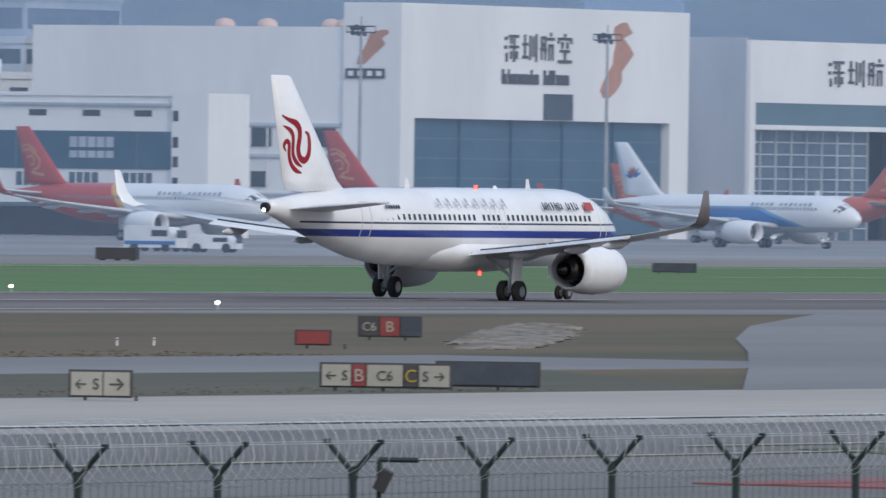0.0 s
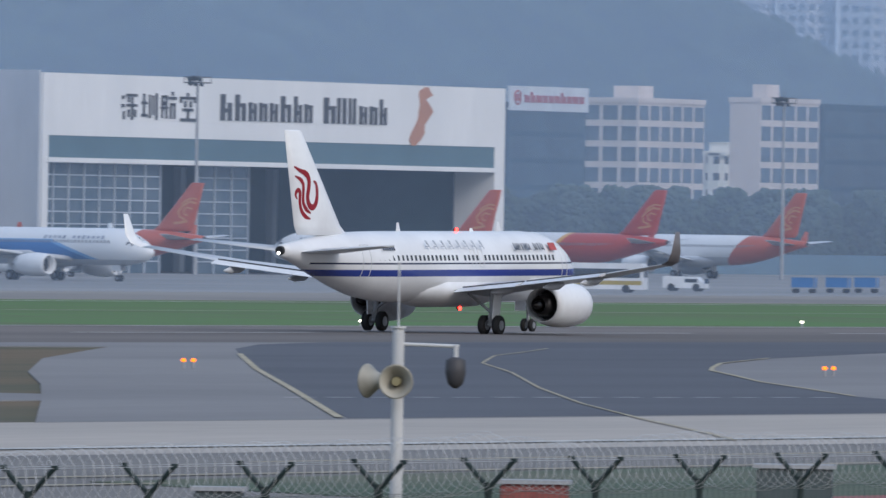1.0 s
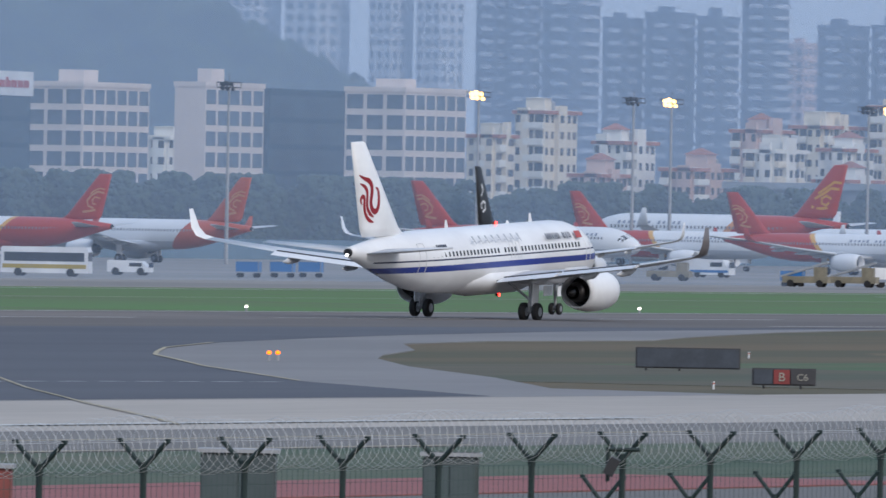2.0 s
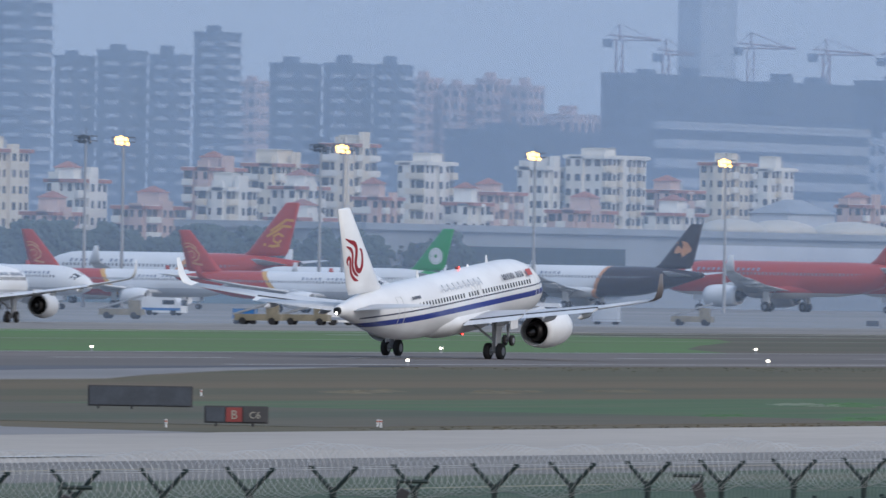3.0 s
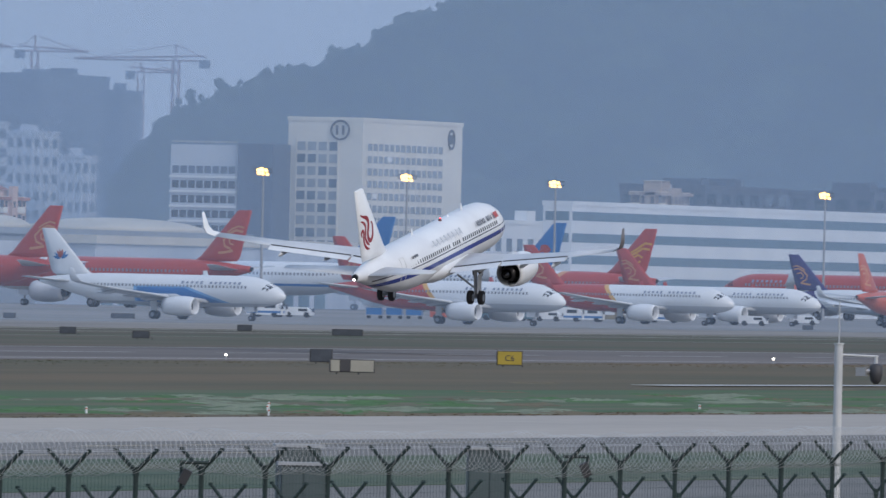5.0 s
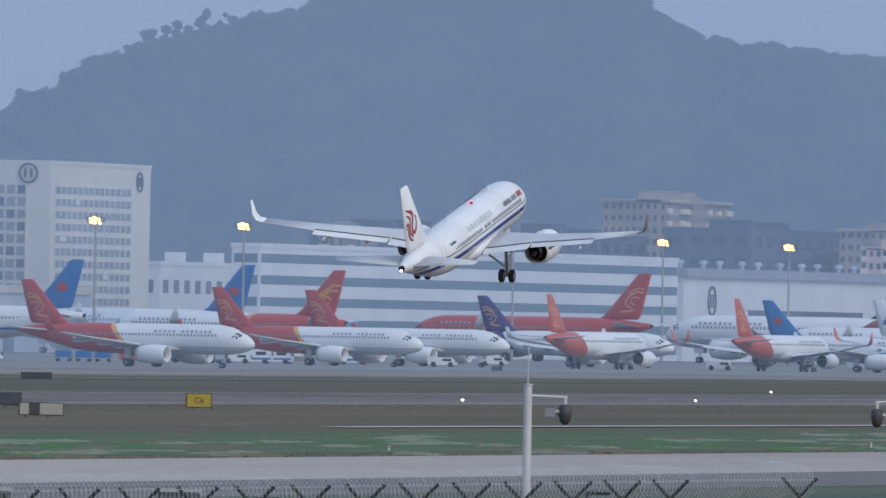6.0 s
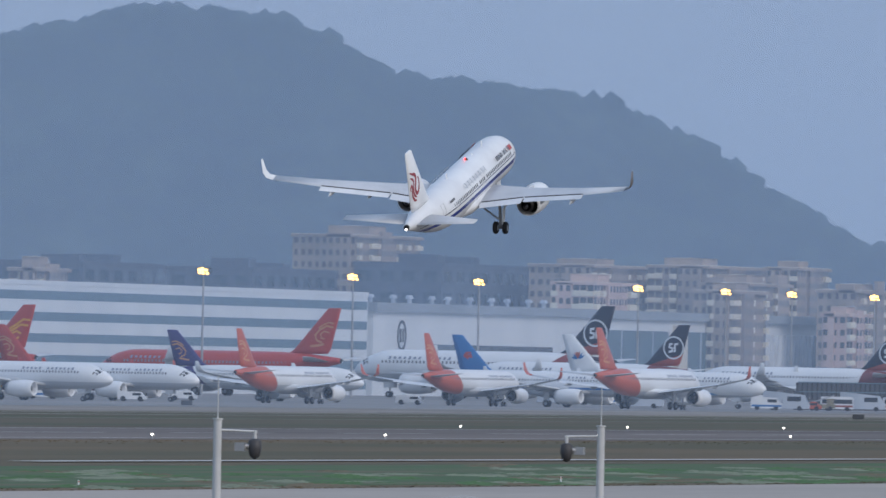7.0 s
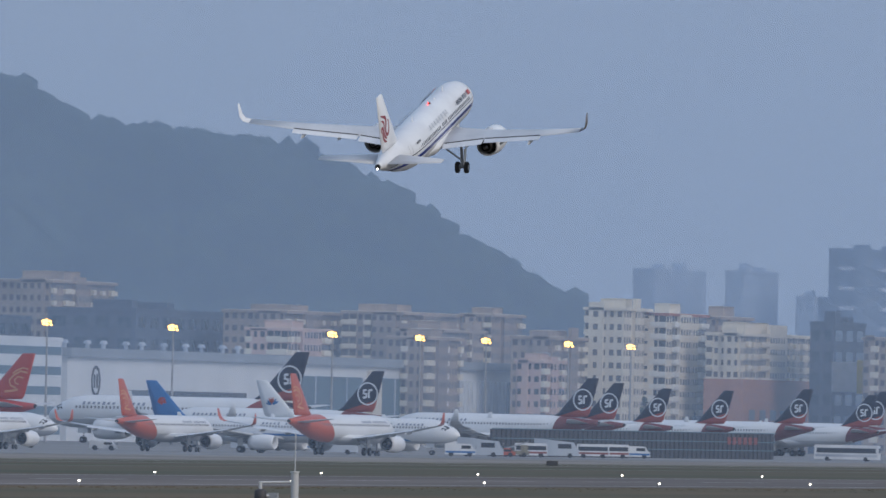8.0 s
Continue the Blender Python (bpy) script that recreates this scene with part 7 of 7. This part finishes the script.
    prof = ((-l / 2, 0.35), (-l / 2, h * 0.93), (-l / 2 + 0.15, h), (l / 2 - 0.9, h * cab_h), (l / 2 - 0.35, h * cab_h * 0.62), (l / 2, h * cab_h * 0.55), (l / 2, 0.35)) if glazing != "bus" else \
           ((-l / 2, 0.35), (-l / 2, h * 0.95), (-l / 2 + 0.15, h), (l / 2 - 0.2, h), (l / 2, h * 0.85), (l / 2, 0.35))
    bm_loft(bm, [[(s * w / 2, y, z) for y, z in prof] for s in (-1, 1)])
    part("body", bm, body, top)
    for s in (-1, 1):
        bm = bmesh.new()
        if glazing == "bus":
            bm_box(bm, (s * (w / 2 + 0.01), 0, h * 0.66), (0.04, l * 0.92, h * 0.3))
        else:
            bm_box(bm, (s * (w / 2 + 0.01), l * 0.18, h * cab_h * 0.75), (0.04, l * 0.3, h * 0.24))
        part("side_glass", bm, M["pane"], top)
        for y in (-l * 0.3, l * 0.3):
            bm = bmesh.new()
            bm_rod(bm, (s * (w / 2 - 0.25), y, 0.42), (s * (w / 2 + 0.02), y, 0.42), 0.42, 12)
            part("wheel", bm, M["tyre"], top)
        if stripe:
            bm = bmesh.new()
            bm_box(bm, (s * (w / 2 + 0.012), 0, h * 0.34), (0.03, l * 0.96, h * 0.14))
            part("side_stripe", bm, stripe, top)
    bm = bmesh.new()
    bm_box(bm, (0, l / 2 + 0.0, h * (0.68 if glazing == "bus" else cab_h * 0.72)), (w * 0.85, 0.06, h * 0.3))
    part("windscreen", bm, M["pane"], top)
    return top


def dolly():
    top = thing("baggage_cart", "blue covered baggage cart on the apron", "cart", pose(0, 0, 0), "baggage carts")
    bm = bmesh.new()
    bm_box(bm, (0, 0, 0.55), (1.5, 2.6, 0.15))
    bm_box(bm, (0, 0, 1.75), (1.5, 2.6, 0.1))
    for a in (-0.7, 0.7):
        for b in (-1.25, 1.25):
            bm_rod(bm, (a, b, 0.55), (a, b, 1.75), 0.04, 6)
    part("frame", bm, M["pole"], top)
    bm = bmesh.new()
    bm_box(bm, (0, 0, 1.15), (1.36, 2.45, 1.05))
    part("cover", bm, M["blue"], top)
    for a in (-0.6, 0.6):
        for b in (-0.9, 0.9):
            bm = bmesh.new()
            bm_rod(bm, (a - 0.08, b, 0.25), (a + 0.08, b, 0.25), 0.25, 10)
            part("wheel", bm, M["tyre"], top)
    return top


def loader():
    top = thing("belt_loader", "yellow and white loader with a raised belt", "loader", pose(0, 0, 0), "apron vehicles")
    bm = bmesh.new()
    bm_box(bm, (0, 0, 0.8), (2.0, 5.0, 0.7))
    bm_box(bm, (0.5, 1.6, 1.6), (0.9, 1.3, 1.1))
    part("body", bm, surface("dull_loader_paint", (0.27, 0.235, 0.165), 0.5, var=0.25, scale=1, fine=6), top)
    bm = bmesh.new()
    bm_box(bm, (-0.4, -0.3, 1.9), (0.9, 5.4, 0.22), Matrix.Rotation(0.3, 3, "X"))
    part("belt", bm, M["pole"], top)
    for a in (-0.9, 0.9):
        for b in (-1.6, 1.6):
            bm = bmesh.new()
            bm_rod(bm, (a - 0.12, b, 0.4), (a + 0.12, b, 0.4), 0.4, 10)
            part("wheel", bm, M["tyre"], top)
    return top


def container():
    top = thing("cargo_container", "pale cargo container on a low dolly", "container", pose(0, 0, 0), "cargo containers")
    bm = bmesh.new()
    v = bm_box(bm, (0, 0, 1.5), (2.0, 3.0, 1.7))
    bm_box(bm, (0, 0, 0.5), (2.1, 3.1, 0.2))
    part("box", bm, M["clad_blue"], top)
    for a in (-0.8, 0.8):
        for b in (-1.1, 1.1):
            bm = bmesh.new()
            bm_rod(bm, (a - 0.1, b, 0.25), (a + 0.1, b, 0.25), 0.25, 8)
            part("wheel", bm, M["tyre"], top)
    return top


def crate():
    top = thing("cargo_crate", "low dark crate on the apron edge", "crate", pose(0, 0, 0), "cargo crates")
    bm = bmesh.new()
    bm_box(bm, (0, 0, 0.55), (1.6, 3.2, 0.9))
    part("box", bm, M["letter"], top)
    bm = bmesh.new()
    for y in (-1.2, 0, 1.2):
        bm_box(bm, (0, y, 0.06), (1.6, 0.2, 0.12))
    part("skid", bm, M["bark"], top)
    return top


FLEET = {
    "bus": vehicle("apron_bus", "white apron bus with long dark windows", 12.5, 2.9, 3.1, M["white"], 1.0, "bus", M["clad_blue"]),
    "ybus": vehicle("apron_bus", "white and yellow apron bus", 9.0, 2.6, 3.0, M["white"], 1.0, "bus", M["yellow"]),
    "mini": vehicle("minibus", "white minibus with dark windows on the apron", 5.8, 2.1, 2.5, M["white"], 1.0, "bus", M["faded_red"]),
    "patrol": vehicle("patrol_van", "white patrol van with a lit blue beacon", 5.2, 2.0, 2.2, M["white"], 0.95, "van", M["title_blue"]),
    "crate": crate(),
    "van": vehicle("service_van", "white service van on the apron", 5.4, 2.0, 2.3, M["white"], 0.95, "van", M["blue"]),
    "car": vehicle("service_car", "white service car on the apron", 4.6, 1.8, 1.6, M["white"], 0.95, "van"),
    "truck": vehicle("service_truck", "grey box truck on the apron", 8.0, 2.5, 3.4, M["clad_blue"], 0.8, "van"),
    "dark": vehicle("fuel_truck", "dark tank truck on the apron", 9.5, 2.5, 2.8, M["band"], 0.85, "van"),
    "orange": vehicle("tow_tractor", "orange tow tractor on the apron", 4.5, 2.2, 1.7, M["orange"], 0.9, "van"),
    "cart": dolly(), "loader": loader(), "box": container(),
}
bm = bmesh.new()
bm_box(bm, (0, 0.6, 2.27), (0.9, 0.3, 0.16))
part("beacon_bar", bm, M["lamp_blue"], FLEET["patrol"], "lit blue beacon bar")
used = set()
for kind, x, y, turn in [
    ('van', -655.8, 1129.6, -90),
    ('orange', -656.9, 1135.0, -80),
    ('car', -648.1, 1126.8, -80),
    ('car', -588.5, 1196.2, -70),
    ('ybus', -646.0, 1346.0, -75),
    ('car', -666.3, 1408.8, -80),
    ('cart', -653.8, 1411.7, -80),
    ('cart', -657.8, 1429.0, -80),
    ('cart', -661.2, 1443.7, -80),
    ('van', -717.2, 1686.1, -90),
    ('loader', -664.1, 1548.9, -80),
    ('crate', -577.0, 988.0, -70),
    ('loader', -607.0, 1453.0, -80),
    ('cart', -612.0, 1461.0, -80),
    ('loader', -606.0, 1464.0, -80),
    ('patrol', -605.0, 1472.9, -60),
    ('van', -608.0, 1485.0, -60),
    ('crate', -588.0, 1447.0, -70),
    ('mini', -605.0, 1501.6, -72),
    ('car', -606.0, 1516.7, -75),
    ('car', -612.0, 1530.0, -75),
    ('van', -622.0, 1552.0, -70),
    ('loader', -640.0, 1560.0, -70),
    ('box', -640.0, 1572.0, -80),
    ('box', -640.0, 1580.0, -80),
    ('truck', -648.0, 1592.0, -75),
    ('cart', -636.0, 1600.0, -80),
    ('loader', -640.0, 1612.0, -70),
    ('mini', -645.0, 1630.0, -75),
    ('box', -640.0, 1640.0, -80),
    ('loader', -638.1, 1663.9, -80),
    ('van', -730.0, 2086.2, -80),
    ('car', -730.0, 2101.6, -80),
    ('cart', -730.0, 2137.4, -80),
    ('cart', -730.0, 2146.9, -80),
    ('cart', -730.0, 2156.4, -80),
    ('orange', -730.0, 2171.5, -80),
    ('dark', -730.0, 2200.9, -80),
    ('car', -730.0, 2209.4, -80),
    ('van', -730.0, 2232.4, -80),
    ('van', -730.0, 2088.1, -80),
    ('van', -730.0, 2283.5, -80),
    ('car', -700.3, 2237.5, -80),
    ('orange', -730.0, 2172.1, -80),
    ('car', -730.0, 2223.0, -80),
    ('loader', -730.0, 2254.7, -80),
    ('van', -730.0, 2243.0, -80),
    ('car', -730.0, 2361.2, -80),
    ('truck', -730.0, 2594.5, -80),
    ('dark', -730.0, 2608.0, -80),
    ('van', -730.0, 2635.3, -80),
    ('truck', -730.0, 2603.0, -80),
    ('box', -730.0, 2614.6, -80),
    ('van', -730.0, 2744.6, -80),
    ('truck', -730.0, 2781.2, -80),
    ('loader', -730.0, 2787.7, -80),
    ('van', -655.0, 2460.7, -75),
    ('truck', -655.0, 2474.1, -80),
    ('orange', -655.0, 2489.5, -75),
    ('loader', -655.0, 2498.0, -75),
    ('mini', -655.0, 2509.1, -75),
    ('truck', -655.0, 2527.0, -75),
    ('mini', -655.0, 2553.3, -78),
    ('mini', -655.0, 2567.6, -72),
    ('van', -655.0, 2584.0, -75),
    ('bus', -655.0, 2750.0, -85),
    ('car', -690.0, 2360.0, -80),
    ('truck', -672.0, 2440.0, -80),
]:
    m = pose(x, y, 0.03, 0, 0, turn)
    if kind in used:
        copy_thing(FLEET[kind], m)
    else:
        FLEET[kind].matrix_world = m
        used.add(kind)

# ================= boxes behind the fence =================
def cabinet(x, y, w, d, h, material, label):
    top = thing("cabinet", label, "cabinet", pose(x, y, 0.05, 0, 0, 23), "boxes behind the fence")
    bm = bmesh.new()
    bm_box(bm, (0, 0, h / 2), (w, d, h))
    bmesh.ops.bevel(bm, geom=bm.edges[:], offset=0.03, segments=2, affect="EDGES")
    part("body", bm, material, top)
    bm = bmesh.new()
    bm_box(bm, (0, 0, h + 0.03), (w + 0.1, d + 0.1, 0.06))
    part("lid", bm, M["pole"], top)
    for s in (-0.25, 0.25):
        bm = bmesh.new()
        bm_box(bm, (s * w, -d / 2 - 0.012, h / 2), (w * 0.46, 0.02, h * 0.86))
        part("door", bm, material, top)


GREY_GREEN = surface("grey_green_cabinet_paint", (0.075, 0.10, 0.105), 0.6, var=0.15, scale=1.5, fine=8)
for x, y, w, d, h, mat, label in [(-95.0, 204.9, 1.15, 0.9, 2.35, 'grey', 'grey-green steel cabinet behind the fence'),
    (-96.0, 215.2, 0.85, 0.7, 2.2, 'grey', 'low grey-green steel cabinet behind the fence'),
    (-96.0, 197.8, 1.0, 0.8, 2.15, 'red', 'red painted steel box behind the fence'),
    (-96.0, 215.1, 0.85, 0.7, 2.2, 'grey', 'low grey-green steel cabinet behind the fence'),
    (-100.0, 288.1, 0.9, 0.7, 2.4, 'grey', 'grey-green steel cabinet behind the fence'),
    (-100.0, 300.6, 0.9, 0.7, 2.3, 'grey', 'grey-green steel cabinet behind the fence'),
    (-98.0, 282.6, 0.9, 0.7, 2.1, 'grey', 'grey-green steel cabinet behind the fence'),
    (-96.0, 188.4, 1.0, 0.8, 1.9, 'red', 'red painted steel box behind the fence'),
    (-97.0, 189.4, 0.7, 0.6, 2.1, 'grey', 'small grey-green steel cabinet behind the fence')]:
    cabinet(x, y, w, d, h, {"grey": GREY_GREEN, "red": M["faded_red"], "pale": M["pole"]}[mat], label)


# ================= fence lamps and stakes =================
def fence_lamp(y, s):
    top = thing("fence_lamp", "small dark floodlight on a bracket at the fence", "lamp", pose(FX + 0.1, y, 2.62, 0, 0, 25), "fence floodlights")
    bm = bmesh.new()
    bm_rod(bm, (0, 0, 0.42), (s * 0.42, 0, 0.42), 0.028, 8)
    bm_rod(bm, (0, 0, 0.0), (0, 0, 0.45), 0.028, 8)
    part("bracket", bm, M["post"], top)
    bm = bmesh.new()
    bm_box(bm, (s * 0.05, -0.08, 0.20), (0.14, 0.09, 0.24), Euler((0.2, s * 0.45, 0)).to_matrix())
    part("lamp_body", bm, M["letter"], top)


for y, s in ((137.3, 1), (177.4, 1), (189.2, 1), (201.0, -1), (216.0, 1), (236.5, -1), (254.6, 1)):
    fence_lamp(y, s)


def stake(x, y):
    top = thing("marker_stake", "short white marker stake in the grass", "stake", pose(x, y, 0), "marker stakes")
    bm = bmesh.new()
    bm_rod(bm, (0, 0, 0), (0, 0, 0.30), 0.04, 8)
    part("stake_body", bm, M["white"], top)
    bm = bmesh.new()
    bm_rod(bm, (0, 0, 0.20), (0, 0, 0.25), 0.044, 8)
    part("band", bm, M["orange"], top)


for x, y in [(-266.5, 631.1),
    (-214.7, 505.1),
    (-212.2, 519.9),
    (-211.7, 519.0),
    (-212.9, 585.8),
    (-220.7, 631.6),
    (-213.1, 586.4),
    (-215.6, 616.8),
    (-209.1, 598.4),
    (-214.4, 676.6),
    (-214.2, 676.0),
    (-215.2, 765.5),
    (-273.1, 470.4),
    (-273.4, 468.2)]:
    stake(x, y)


# ================= what moves =================
def motions():
    """The airliner rolls, rotates and climbs away along the runway line."""
    walk(jet, [
        (0.0, pose(-380.0, 685.80, 0.03, 0.03, 1.10, -0.30)),
        (0.5, pose(-380.0, 727.10, 0.03, -0.05, 0.79, -0.30)),
        (1.0, pose(-380.0, 769.02, 0.03, 0.42, 0.90, -0.17)),
        (1.5, pose(-380.0, 811.75, 0.03, 1.05, 0.89, 0.02)),
        (2.0, pose(-380.0, 855.06, 0.03, 2.17, 0.95, 0.06)),
        (2.2, pose(-380.0, 872.22, 0.03, 2.56, 0.97, 0.10)),
        (3.3, pose(-380.0, 969.96, 0.12, 5.85, 0.89, 1.01)),
        (3.5, pose(-380.0, 988.23, 0.30, 6.53, 0.54, 1.02)),
        (4.0, pose(-380.0, 1033.89, 1.28, 7.84, 0.87, 1.16)),
        (4.2, pose(-380.0, 1052.21, 1.65, 7.91, 1.03, 1.04)),
        (5.3, pose(-380.0, 1154.63, 6.13, 10.25, 0.93, 1.26)),
        (5.5, pose(-380.0, 1173.19, 7.24, 10.73, 0.92, 1.69)),
        (6.0, pose(-380.0, 1220.14, 10.62, 12.31, 0.93, 1.92)),
        (6.5, pose(-380.0, 1267.81, 14.54, 13.39, 0.88, 1.96)),
        (7.0, pose(-380.0, 1315.78, 19.17, 14.32, 0.92, 1.87)),
        (7.5, pose(-380.0, 1363.18, 24.87, 14.77, 0.65, 2.38)),
        (8.0, pose(-380.0, 1411.57, 31.16, 14.66, 0.65, 1.97)),
    ])
    for ob in jet.children:
        kind = ob.name.split(".")[0]
        if kind == "wing":   # the wings bend up as they take the weight
            side = 1 if ob.data.vertices[0].co.x > 0 else -1

            def bent(a):
                hinge = Vector((side * 1.9, 0, 2.6))
                return Matrix.Translation(hinge) @ pose(0, 0, 0, 0, -side * a, 0) @ Matrix.Translation(-hinge)
            walk(ob, [(0.0, bent(-0.7)), (1.0, bent(-0.4)), (2.2, bent(0.2)), (3.5, bent(1.2)), (5.0, bent(2.1)), (6.5, bent(2.3)), (8.0, bent(2.4))])
        elif kind == "main_gear_leg":   # the legs stretch after lift-off
            walk(ob, [(0.0, pose(0, 0, 0)), (3.3, pose(0, 0, 0)), (3.6, pose(0, 0, -0.22)), (4.2, pose(0, 0, -0.38)), (8.0, pose(0, 0, -0.40))])
        elif kind == "beacon":   # one turn in 0.917 s
            at = ob.location.copy()
            walk(ob, [(0.2 * i, pose(at.x, at.y, at.z, 0, 0, 28 + 360 * 0.2 * i / 0.917)) for i in range(41)])
        elif kind == "nose_gear_leg":
            walk(ob, [(0.0, pose(0, 0, 0)), (1.0, pose(0, 0, 0)), (2.2, pose(0, 0, -0.22)), (8.0, pose(0, 0, -0.22))])


motions()
